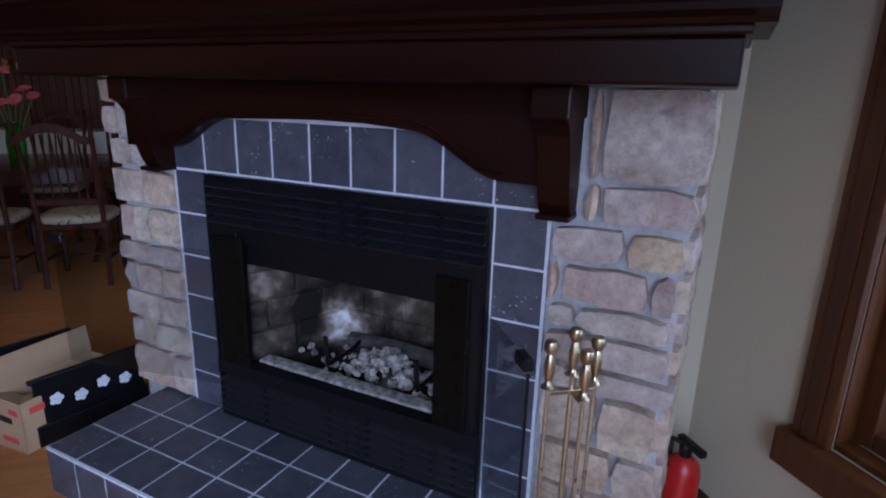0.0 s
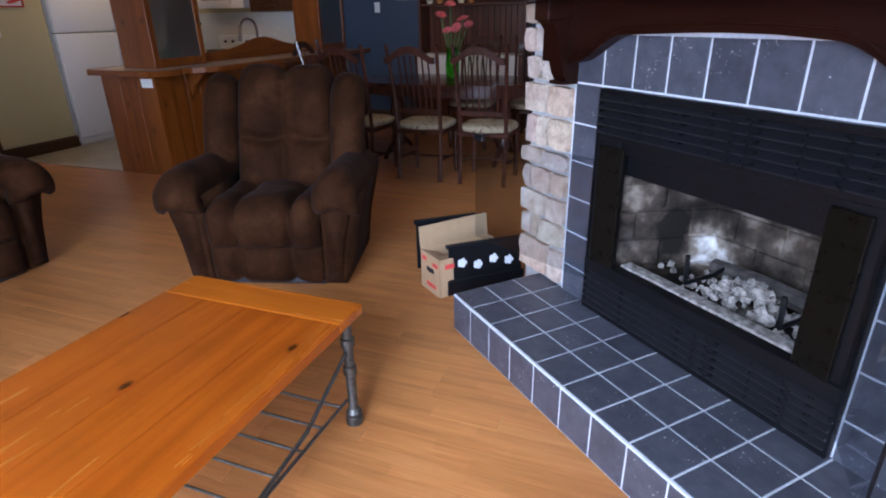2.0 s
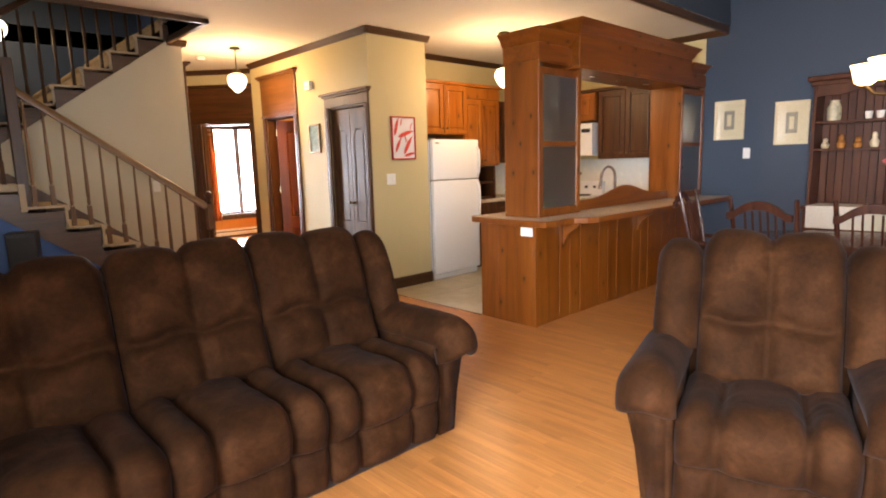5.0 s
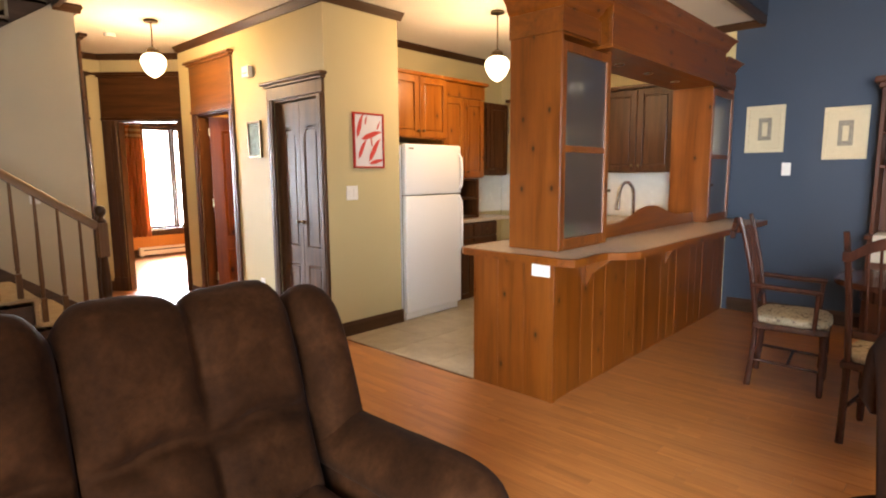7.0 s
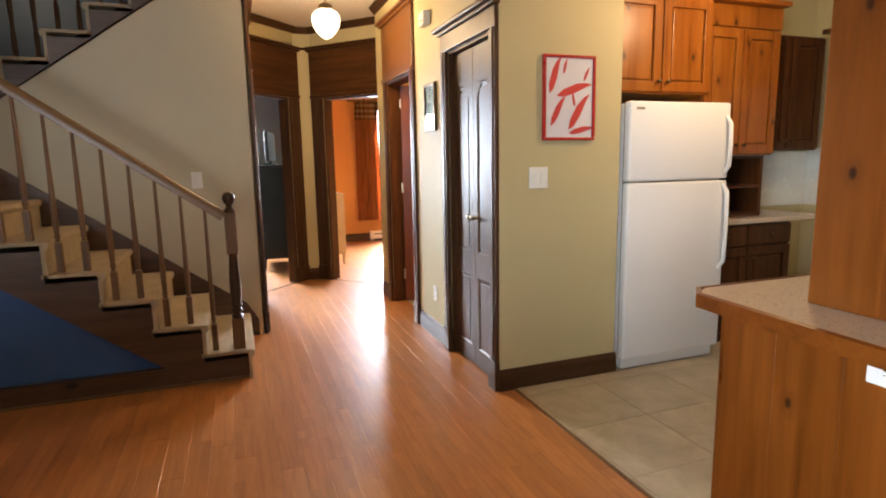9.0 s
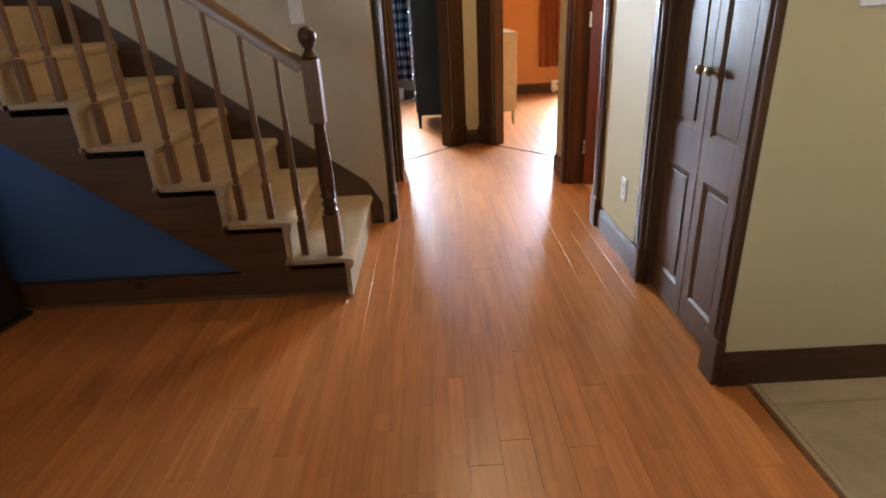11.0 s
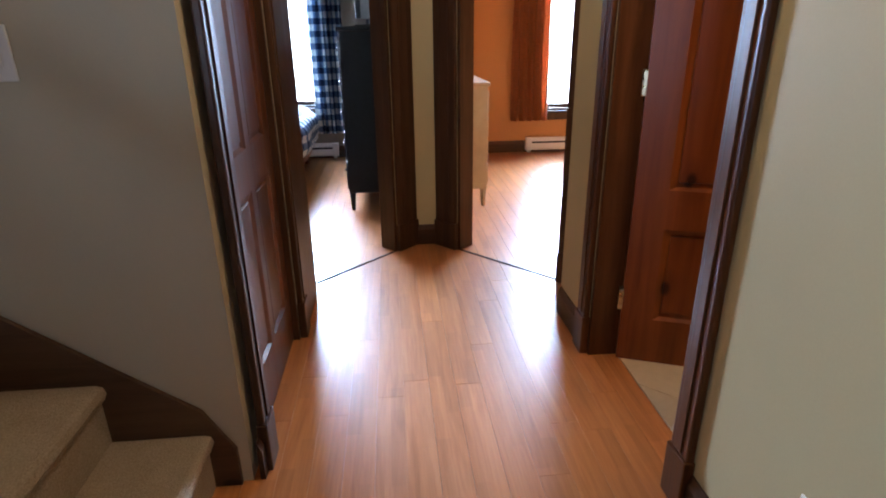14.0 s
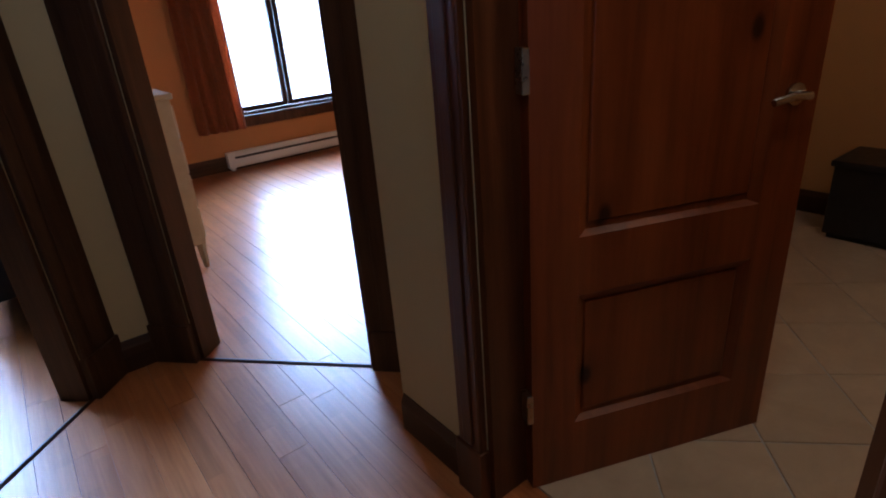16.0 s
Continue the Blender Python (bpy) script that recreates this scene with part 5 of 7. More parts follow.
def recliner(m, label):
    """A padded recliner; local front to -y, origin on the floor at the middle of its front."""
    r = thing("recliner", m, label, "armchair")
    back = 0.46
    seat_unit(r, 0.0, 0.298, 0.268, back, 2)
    for i, sg in enumerate((-1, 1)):
        wing(r, *sorted((sg * 0.268, sg * 0.458)), back, 12 + i)
        arm_unit(r, sg, 0.288, 0.512, 0.425, back, 21 + i)
    soft("back_shell", bx(-0.40, 0.40, back + 0.13, back + 0.28, 0.10, 0.90, 0.05, 3), r)
    soft("base", bx(-0.30, 0.30, 0.10, back + 0.2, 0.06, 0.35, 0.02, 2), r)
    part("base_frame", bx(-0.30, 0.30, 0.06, back + 0.2, 0.0, 0.06, 0.01), M_BLACKP, r, "black base frame")
    return r


recliner(pose(-1.845, 1.955, 0, 0, 0, 17), "brown suede recliner armchair with tufted back and plump arms")


def sofa(m):
    """Three-seat reclining sofa; local front to -y, local x along, origin on the floor at the middle of its front."""
    s = thing("sofa", m, "dark brown suede three-seat reclining sofa with tufted backs", "sofa")
    back = 0.54
    for i, x in enumerate((-0.638, 0.0, 0.638)):
        seat_unit(s, x, 0.316, 0.317, back, 31 + 5 * i)
    for i, sg in enumerate((-1, 1)):
        wing(s, *sorted((sg * 0.956, sg * 1.135)), back, 51 + i)
        arm_unit(s, sg, 0.948, 1.185, 1.075, back, 61 + i)
    soft("back_shell", bx(-1.06, 1.06, back + 0.14, back + 0.29, 0.08, 0.90, 0.05, 3), s)
    soft("base", bx(-0.95, 0.95, 0.10, back + 0.2, 0.06, 0.35, 0.02, 2), s)
    part("base_frame", bx(-0.95, 0.95, 0.06, back + 0.2, 0.0, 0.06, 0.01), M_BLACKP, s, "black base frame")
    return s


sofa(pose(-3.22, 0.73, 0, 0, 0, 90))

# ---- coffee table ----
table = thing("coffee_table", pose(-1.205, 0.665, 0), "orange pine plank coffee table on grey iron legs", "coffee table")
for i in range(4):
    part("plank", bx(-0.344 + 0.172 * i + 0.0008, -0.344 + 0.172 * (i + 1) - 0.0008, -0.42, 0.42, 0.415, 0.45, 0.0015, 1), M_TABLE, table)
for y0, y1 in ((0.422, 0.565), (-0.565, -0.422)):
    part("end_board", bx(-0.344, 0.344, y0, y1, 0.415, 0.45, 0.006), M_TABLE_X, table, "lighter crosswise end board")
legp = [(0.024, 0), (0.03, 0.004), (0.03, 0.03), (0.024, 0.034), (0.028, 0.05), (0.02, 0.062), (0.017, 0.07), (0.017, 0.20), (0.023, 0.205), (0.023, 0.235), (0.017, 0.24), (0.017, 0.31), (0.024, 0.315), (0.024, 0.34), (0.017, 0.345), (0.017, 0.415)]
for x in (-0.305, 0.305):
    for y in (-0.515, 0.515):
        part("leg", lathe(legp, (x, y, 0), 16), M_IRON, table, "grey turned iron leg", True)
    part("rail", tube([(x, -0.515, 0.30), (x, -0.25, 0.17), (x, 0, 0.13), (x, 0.25, 0.17), (x, 0.515, 0.30)], 0.007), M_IRON, table, "", True)
    part("rail", tube([(x, -0.48, 0.12), (x, 0.48, 0.12)], 0.006), M_IRON, table, "", True)
for i in range(9):
    y = -0.44 + 0.11 * i
    part("rung", tube([(-0.305, y, 0.12), (0.305, y, 0.12)], 0.005, 6), M_IRON, table, "", True)


# ---- doors ----
def panel_door(name, m, w, h, label, panels, mat=None, thick=0.036, knob_x=None, lever=False):
    """A panelled door leaf; local x from the hinge, the face looks to -y and to +y."""
    mat = mat or M_DOOR
    d = thing(name, m, label, "door")
    part("leaf_core", bx(0.0, w, -0.006, 0.006, 0, h), mat, d)
    xs = sorted({0.0, w} | {p[0] for p in panels} | {p[1] for p in panels})
    solid = []
    zs = sorted({0.0, h} | {p[2] for p in panels} | {p[3] for p in panels})
    for x0, x1 in zip(xs, xs[1:]):
        for z0, z1 in zip(zs, zs[1:]):
            xm, zm = (x0 + x1) / 2, (z0 + z1) / 2
            if not any(p[0] < xm < p[1] and p[2] < zm < p[3] for p in panels):
                solid.append((x0, x1, -thick / 2, thick / 2, z0, z1))
    bm = boxes(*solid)
    bmesh.ops.remove_doubles(bm, verts=bm.verts[:], dist=1e-5)
    part("stile_frame", bm, mat, d)
    for p in panels:
        pw = 0.028
        for s in (-1, 1):
            yy = s * 0.012
            part("panel", bx(p[0] + pw, p[1] - pw, min(0.006 * s, yy), max(0.006 * s, yy), p[2] + pw, p[3] - pw, 0.004), mat, d)
            f, r, b = s * thick / 2, s * 0.006, 0.026
            part("panel_bead", prism([(f, p[2]), (r, p[2]), (r, p[2] + 0.011)], "x", p[0], p[1]), mat, d)
            part("panel_bead", prism([(f, p[3]), (r, p[3]), (r, p[3] - b)], "x", p[0], p[1]), mat, d)
            part("panel_bead", prism([(p[0], f), (p[0], r), (p[0] + b, r)], "z", p[2], p[3]), mat, d)
            part("panel_bead", prism([(p[1], f), (p[1], r), (p[1] - b, r)], "z", p[2], p[3]), mat, d)
    if knob_x is not None:
        for s in (-1, 1):
            if lever:
                part("door_handle", joined(moved(lathe([(0.026, 0), (0.026, 0.008), (0.01, 0.012), (0.01, 0.045)], n=14), pose(knob_x, s * thick / 2, 0.98, 90 if s < 0 else -90)), tube([(knob_x, s * (thick / 2 + 0.045), 0.98), (knob_x - 0.05, s * (thick / 2 + 0.05), 0.985), (knob_x - 0.10, s * (thick / 2 + 0.045), 0.975)], 0.009)), M_SILVER, d, "dull chrome lever handle", True)
            else:
                part("door_handle", moved(lathe([(0.012, 0), (0.008, 0.012), (0.016, 0.024), (0.016, 0.034), (0.006, 0.04)], n=14), pose(knob_x, s * thick / 2, 0.98, 90 if s < 0 else -90)), M_BRASS, d, "brass knob", True)
    return d


bath_door = panel_door("open_door", pose(-8.492, 3.592, 0.008, 0, 0, 68), 0.735, 2.03, "open brown pine bathroom door with two panels", [(0.12, 0.615, 0.19, 0.57), (0.12, 0.615, 0.72, 1.88)], M_DOOR, 0.046, 0.665, True)
for z in (0.22, 1.05, 1.82):
    part("hinge", bx(-0.014, 0.004, -0.024, 0.012, z, z + 0.09, 0.003), M_BRASS, bath_door, "brass hinge")
panel_door("closed_door", pose(-8.78, 2.205, 0.008), 0.70, 2.03, "closed dark pine hall door with four panels", [(0.09, 0.32, 0.20, 0.78), (0.38, 0.61, 0.20, 0.78), (0.09, 0.32, 0.92, 1.90), (0.38, 0.61, 0.92, 1.90)], M_CASING, 0.036)
for k, x in enumerate((-6.935, -6.608)):
    leaf = panel_door("bifold_door", pose(x, 3.525, 0.01), 0.322, 2.02, "dark walnut bifold closet door with arched panels", [(0.055, 0.265, 0.12, 0.60), (0.055, 0.265, 0.76, 1.80)], M_WALNUT, 0.03, 0.29 if k == 0 else 0.035)
    leaf["group"] = "closet doors"
    arc = [(0.055 + 0.21 * i / 10, 1.80 - 0.10 * (abs(i / 5 - 1) ** 2.2)) for i in range(11)]
    part("arched_rail", prism(arc + [(0.265, 1.81), (0.055, 1.81)], "y", -0.015, -0.004), M_WALNUT, leaf, "arched top of the panel")

# ---- refrigerator ----
fr = thing("refrigerator", pose(-6.13, 4.70, 0, 0, 0, 90), "white two-door refrigerator with freezer on top", "refrigerator")
part("cabinet", bx(-0.385, 0.385, 0.065, 0.76, 0.03, 1.67, 0.012), M_WHITE, fr, smooth=True)
part("freezer_door", bx(-0.388, 0.388, 0.0, 0.06, 1.205, 1.68, 0.014, 3), M_WHITE, fr, smooth=True)
part("fridge_door", bx(-0.388, 0.388, 0.0, 0.06, 0.085, 1.195, 0.014, 3), M_WHITE, fr, smooth=True)
part("gasket", bx(-0.38, 0.38, 0.055, 0.068, 0.09, 1.675), M_GREY, fr, "grey door gasket")
part("kick_grille", bx(-0.37, 0.37, 0.04, 0.08, 0.012, 0.075, 0.004), M_PLATE, fr)
part("badge", bx(-0.345, -0.285, -0.002, 0.002, 1.63, 1.645), M_GREY, fr, "small grey badge")
for z0, z1 in ((1.235, 1.60), (0.62, 1.17)):
    part("handle", tube([(0.355, 0.005, z0), (0.355, -0.035, z0 + 0.05), (0.355, -0.04, (z0 + z1) / 2), (0.355, -0.035, z1 - 0.05), (0.355, 0.005, z1)], 0.013, 10), M_WHITE, fr, "white curved handle", True)
for x in (-0.33, 0.33):
    part("foot", lathe([(0.02, 0), (0.02, 0.035)], (x, 0.12, 0), 10), M_BLACKP, fr)


# ---- kitchen cabinets ----
def cabinet(name, m, w, d, h, doors, label, mat, knob=True, drawers=0):
    """A cabinet unit; front at y=0 to -y, body behind; doors: how many across."""
    c = thing(name, m, label, "cabinet")
    part("body", bx(0, w, 0.0, d, 0, h, 0.002, 1), mat, c)
    top = h - (0.16 if drawers else 0)
    dw = w / doors
    for i in range(doors):
        x0, x1 = i * dw + 0.006, (i + 1) * dw - 0.006
        z0, z1 = 0.012, top - 0.012
        s = 0.06
        dr = part("door", joined(bx(x0, x0 + s, -0.02, -0.001, z0, z1, 0.003), bx(x1 - s, x1, -0.02, -0.001, z0, z1, 0.003), bx(x0 + s, x1 - s, -0.02, -0.001, z0, z0 + s, 0.003), bx(x0 + s, x1 - s, -0.02, -0.001, z1 - s, z1, 0.003)), mat, c)
        part("door_panel", bx(x0 + s + 0.012, x1 - s - 0.012, -0.014, -0.001, z0 + s + 0.012, z1 - s - 0.012, 0.007), mat, dr)
        if knob:
            kx = x1 - 0.03 if i % 2 == 0 else x0 + 0.03
            part("knob", moved(lathe([(0.006, 0), (0.006, 0.012), (0.014, 0.02), (0.012, 0.03), (0.003, 0.034)], n=12), pose(kx, -0.02, z0 + 0.06 if h < 1.2 and m.translation.z > 1 else z1 - 0.06, 90)), M_BRONZE, dr, "", True)
    if drawers:
        for i in range(drawers):
            x0, x1 = i * w / drawers + 0.006, (i + 1) * w / drawers - 0.006
            dr = part("drawer", bx(x0, x1, -0.02, -0.001, top + 0.006, h - 0.012, 0.005), mat, c)
            part("knob", moved(lathe([(0.006, 0), (0.006, 0.012), (0.014, 0.02), (0.003, 0.03)], n=12), pose((x0 + x1) / 2, -0.02, top + 0.075, 90)), M_BRONZE, dr, "", True)
    return c


W90 = 90
cabinet("wall_cabinet", pose(-6.33, 4.285, 1.75, 0, 0, W90), 0.80, 0.60, 0.60, 2, "honey pine cabinet above the refrigerator", M_CAB)
cabinet("wall_cabinet", pose(-6.40, 5.095, 1.35, 0, 0, W90), 0.68, 0.53, 0.86, 2, "honey pine wall cabinet beside the refrigerator", M_CAB)
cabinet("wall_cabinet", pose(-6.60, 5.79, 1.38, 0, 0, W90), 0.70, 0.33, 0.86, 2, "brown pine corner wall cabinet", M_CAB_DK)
setting("trim", bx(-6.95, -6.31, 4.285, 5.775, 2.351, 2.385, 0.006), M_CAB, "pine cornice over the cabinets", "moulding")
setting("trim", bx(-6.95, -6.38, 5.09, 5.78, 2.21, 2.35, 0.004), M_CAB, "pine filler board over the cabinets", "moulding")
shelf = thing("open_shelf", pose(-6.42, 5.11, 0.905, 0, 0, W90), "dark open shelf niche beside the refrigerator", "shelf")
part("back", bx(0, 0.62, 0.48, 0.50, 0, 0.44), M_BLACKP, shelf)
for x in (0, 0.60):
    part("side", bx(x, x + 0.02, 0, 0.48, 0, 0.44, 0.002), M_CAB_DK, shelf)
for z in (0.0, 0.21, 0.42):
    part("board", bx(0.02, 0.60, 0, 0.48, z, z + 0.02, 0.002), M_CAB_DK, shelf)
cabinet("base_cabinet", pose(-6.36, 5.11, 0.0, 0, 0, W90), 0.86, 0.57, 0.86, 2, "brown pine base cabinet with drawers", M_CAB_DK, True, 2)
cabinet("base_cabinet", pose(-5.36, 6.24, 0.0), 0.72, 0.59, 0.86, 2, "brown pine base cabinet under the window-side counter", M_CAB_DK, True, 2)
tagged(part("worktop", bx(-6.94, -6.32, 5.10, 6.20, 0.865, 0.903, 0.005), M_COUNTER), "beige laminate kitchen worktop", "worktop")
tagged(part("worktop", bx(-5.37, -4.70, 6.20, 6.84, 0.865, 0.903, 0.005), M_COUNTER), "beige laminate worktop along the wall", "worktop")
M_SPLASH = plain("white_backsplash", (0.70, 0.68, 0.60), 0.25, 0, 0.04, 12)
setting("trim", bx(-6.948, -6.935, 5.77, 6.84, 0.91, 1.375), M_SPLASH, "white tiled backsplash", "backsplash")
setting("trim", bx(-6.93, -4.12, 6.835, 6.848, 0.91, 1.40), M_SPLASH, "white tiled backsplash", "backsplash")
cabinet("wall_cabinet", pose(-5.30, 6.50, 1.40), 1.16, 0.34, 0.86, 3, "brown pine wall cabinet beside the hood", M_CAB_DK)
cabinet("wall_cabinet", pose(-6.15, 6.50, 1.90), 0.80, 0.34, 0.36, 2, "honey pine cabinet over the microwave", M_CAB)
setting("trim", bx(-6.60, -4.12, 6.46, 6.84, 2.262, 2.30, 0.006), M_CAB_DK, "brown cornice over the wall cabinets", "moulding")
mw = thing("microwave", pose(-6.13, 6.44, 1.45), "white microwave mounted above the kitchen range", "microwave")
part("case", bx(0, 0.76, 0.02, 0.39, 0, 0.42, 0.008), M_WHITE, mw)
part("door", bx(0.01, 0.56, 0.0, 0.02, 0.03, 0.40, 0.006), M_WHITE, mw)
part("window", bx(0.08, 0.46, -0.003, 0.0, 0.10, 0.33, 0.001, 1), M_GREY, mw, "grey door window")
part("handle", tube([(0.52, 0, 0.08), (0.52, -0.03, 0.10), (0.52, -0.03, 0.32), (0.52, 0, 0.34)], 0.009), M_WHITE, mw, "", True)
part("display", bx(0.60, 0.73, 0.008, 0.02, 0.30, 0.35), M_BLACKP, mw, "black display")
st = thing("kitchen_stove", pose(-6.13, 6.20, 0), "white kitchen range under the microwave", "stove")
part("body", bx(0, 0.755, 0.02, 0.63, 0.02, 0.905, 0.008), M_WHITE, st)
part("oven_door", bx(0.01, 0.745, 0.0, 0.02, 0.22, 0.76, 0.006), M_WHITE, st)
part("backguard", bx(0, 0.755, 0.55, 0.62, 0.905, 1.10, 0.01), M_WHITE, st)
for x in (0.12, 0.25, 0.5, 0.63):
    part("knob", moved(lathe([(0.02, 0), (0.018, 0.02)], n=12), pose(x, 0.55, 1.02, 90)), M_BLACKP, st)
for x in (0.2, 0.55):
    for y in (0.17, 0.42):
        part("burner", tube([(x + 0.08 * math.cos(a * 0.5236), y + 0.08 * math.sin(a * 0.5236), 0.915) for a in range(13)], 0.008, 6), M_BLACK, st)

# ---- peninsula with the glazed columns ----
pen = thing("kitchen_peninsula", pose(0, 0, 0), "knotty honey-pine kitchen peninsula with plank sides", "kitchen counter")
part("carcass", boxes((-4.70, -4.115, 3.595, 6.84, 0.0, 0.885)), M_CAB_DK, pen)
for i in range(3):
    x0 = -4.71 + 0.61 / 3 * i
    part("end_panel", bx(x0 + 0.0004, x0 + 0.61 / 3 - 0.0004, 3.58, 3.596, 0.0, 0.885, 0.0012, 1), M_PINE, pen)
part("corner_post", bx(-4.115, -4.085, 3.572, 3.61, 0.0, 0.885, 0.003), M_PINE, pen)
for i in range(20):
    y0 = 3.61 + 3.22 / 20 * i
    part("side_board", bx(-4.112, -4.10 + 0.004 * (i % 4 == 0), y0 + 0.001, y0 + 0.161 - 0.001, 0.0, 0.885, 0.002, 1), M_PINE, pen)
for y in (3.98, 5.3):
    part("bracket", prism([(-4.098, 0.885), (-3.90, 0.885), (-3.96, 0.83), (-4.05, 0.76), (-4.098, 0.66)], "y", y, y + 0.03), M_PINE, pen)
top = [(-4.66, 3.44), (-3.95, 3.40), (-3.87, 3.42), (-3.86, 3.52), (-3.88, 3.68), (-3.86, 3.78), (-3.78, 3.86), (-3.74, 3.95), (-3.74, 6.84), (-4.72, 6.84), (-4.72, 3.50)]
bar_top = tagged(part("bar_top", prism(top, "z", 0.886, 0.93, 0.006), M_COUNTER), "beige laminate bar top with a wood edge", "worktop")
part("edge_band", band([(-4.722, 6.8), (-4.722, 3.50)] + top[:9], 0.884, 0.932, 0.016), M_PINE_H, bar_top, "flat pine edge")

upper = thing("peninsula_hutch", pose(0, 0, 0), "honey-pine overhead frame with two glass-door columns", "cabinet")


def glass_column(y0, y1, zt, handle_y):
    col = part("column", joined(bx(-4.45, -4.09, y0, y0 + 0.02, 0.931, zt, 0.002, 1), bx(-4.45, -4.09, y1 - 0.02, y1, 0.931, zt, 0.002, 1), bx(-4.45, -4.43, y0 + 0.02, y0 + 0.07, 0.931, zt), bx(-4.45, -4.43, y1 - 0.07, y1 - 0.02, 0.931, zt), bx(-4.43, -4.10, y0 + 0.02, y1 - 0.02, zt - 0.14, zt),
                                bx(-4.43, -4.10, y0 + 0.02, y1 - 0.02, 0.931, 0.955)), M_PINE, upper, "pine column with a glass door")
    for z in (1.27, 1.54, 1.84):
        part("shelf", bx(-4.43, -4.115, y0 + 0.021, y1 - 0.021, z - 0.012, z + 0.012), M_PINE_H, col)
    s = 0.055
    dr = part("glass_door", joined(bx(-4.112, -4.085, y0 + 0.005, y0 + s, 0.95, 2.15, 0.003), bx(-4.112, -4.085, y1 - s, y1 - 0.005, 0.95, 2.15, 0.003), bx(-4.112, -4.085, y0 + s, y1 - s, 0.95, 0.95 + s, 0.003),
                                   bx(-4.112, -4.085, y0 + s, y1 - s, 2.15 - s, 2.15, 0.003), bx(-4.112, -4.087, y0 + s, y1 - s, 1.52, 1.56, 0.003)), M_PINE, col, "pine-framed glass door")
    g = part("pane", bx(-4.10, -4.096, y0 + s - 0.005, y1 - s + 0.005, 0.99, 2.10), M_FROST, dr, "hazy glass pane")
    part("knob", moved(lathe([(0.006, 0), (0.006, 0.012), (0.013, 0.02), (0.003, 0.03)], n=12), pose(-4.085, handle_y, 1.28, 0, 90)), M_BRONZE, dr, "", True)
    return col


glass_column(3.62, 4.225, 2.33, 4.20)
glass_column(6.22, 6.83, 2.33, 6.25)


def crown_box(x0, x1, y0, y1, z, h, out):
    """A cornice that flares outwards on its two front sides."""
    bm = bmesh.new()
    lv = [(0.0, 0.0), (0.25, 0.22), (0.45, 0.55), (0.85, 0.86), (1.0, 0.9), (1.0, 1.0)]
    rings = []
    for o, t in lv:
        e = out * o
        rings.append([bm.verts.new(p) for p in ((x0, y0 - e, z + h * t), (x1 + e, y0 - e, z + h * t), (x1 + e, y1 + e, z + h * t), (x0, y1 + e, z + h * t))])
    for a, b in zip(rings, rings[1:]):
        for i in range(4):
            bm.faces.new((a[i], a[(i + 1) % 4], b[(i + 1) % 4], b[i]))
    bm.faces.new(rings[0][::-1])
    bm.faces.new(rings[-1])
    return bm


part("cornice", joined(bx(-4.455, -4.08, 3.612, 4.04, 2.20, 2.334, 0.003), crown_box(-4.455, -4.08, 3.612, 4.02, 2.334, 0.10, 0.07)), M_PINE_H, upper, "flared pine cornice")
part("cornice", joined(bx(-4.455, -4.08, 6.30, 6.835, 2.20, 2.334, 0.003), crown_box(-4.455, -4.08, 6.42, 6.76, 2.334, 0.10, 0.07)), M_PINE_H, upper, "flared pine cornice")
part("soffit", bx(-4.455, -4.02, 4.10, 6.30, 2.17, 2.19, 0.002), M_PINE_H, upper, "pine soffit with recessed spotlights")
for x0, x1 in ((-4.055, -4.02), (-4.455, -4.43)):
    part("fascia", bx(x0, x1, 4.10, 6.30, 2.191, 2.45, 0.003), M_PINE_H, upper)
for y0 in (4.10, 6.27):
    part("fascia_end", bx(-4.43, -4.055, y0, y0 + 0.03, 2.191, 2.45), M_PINE_H, upper)
part("bridge_cornice", crown_box(-4.455, -4.02, 4.10, 6.30, 2.451, 0.11, 0.075), M_PINE_H, upper, "flared pine cornice")
for y in (4.65, 5.15, 5.7):
    part("spotlight", lathe([(0.035, 0), (0.04, 0.006)], (-4.24, y, 2.162), 16), M_CHROME, upper, "chrome recessed spotlight", True)
wave = [(4.23, 0.931), (4.23, 1.02)]
for i in range(25):
    s = i / 24
    wave.append((4.25 + 1.95 * s, 1.02 + 0.11 * math.exp(-((s - 0.52) / 0.19) ** 2)))
wave += [(6.215, 1.02), (6.215, 0.931)]
tagged(part("scalloped_board", prism(wave, "x", -4.24, -4.215), M_PINE_H), "pine board with a wavy top edge behind the bar", "board", kind="structure")
# glasses in the first column
rng = random.Random(5)
for z, n, cols in ((1.283, 8, (M_GLASS,)), (0.957, 9, (plain("blue_plastic", (0.12, 0.2, 0.5)), plain("green_plastic", (0.2, 0.45, 0.3)), plain("pink_plastic", (0.6, 0.25, 0.4)), M_PLATE)), (1.553, 2, (M_PLATE,)), (1.853, 4, (M_PLATE, M_SILVER))):
    for i in range(n):
        h = rng.uniform(0.09, 0.13)
        gl = tagged(part("tumbler", lathe([(0.022, 0), (0.03, h), (0.027, h), (0.02, 0.006)], n=12), rng.choice(cols), smooth=True), "drinking tumbler on the glass cabinet shelf", "glass", "tumblers")
        gl.matrix_world = pose(-4.17 - 0.10 * (i % 2) - rng.uniform(0, 0.03), 3.70 + 0.45 * (i + 0.5) / n, z)
fc = thing("kitchen_faucet", pose(-4.50, 5.54, 0.905) @ Matrix.Diagonal((1.25, 1.3, 1.05, 1)), "chrome gooseneck kitchen faucet", "faucet")
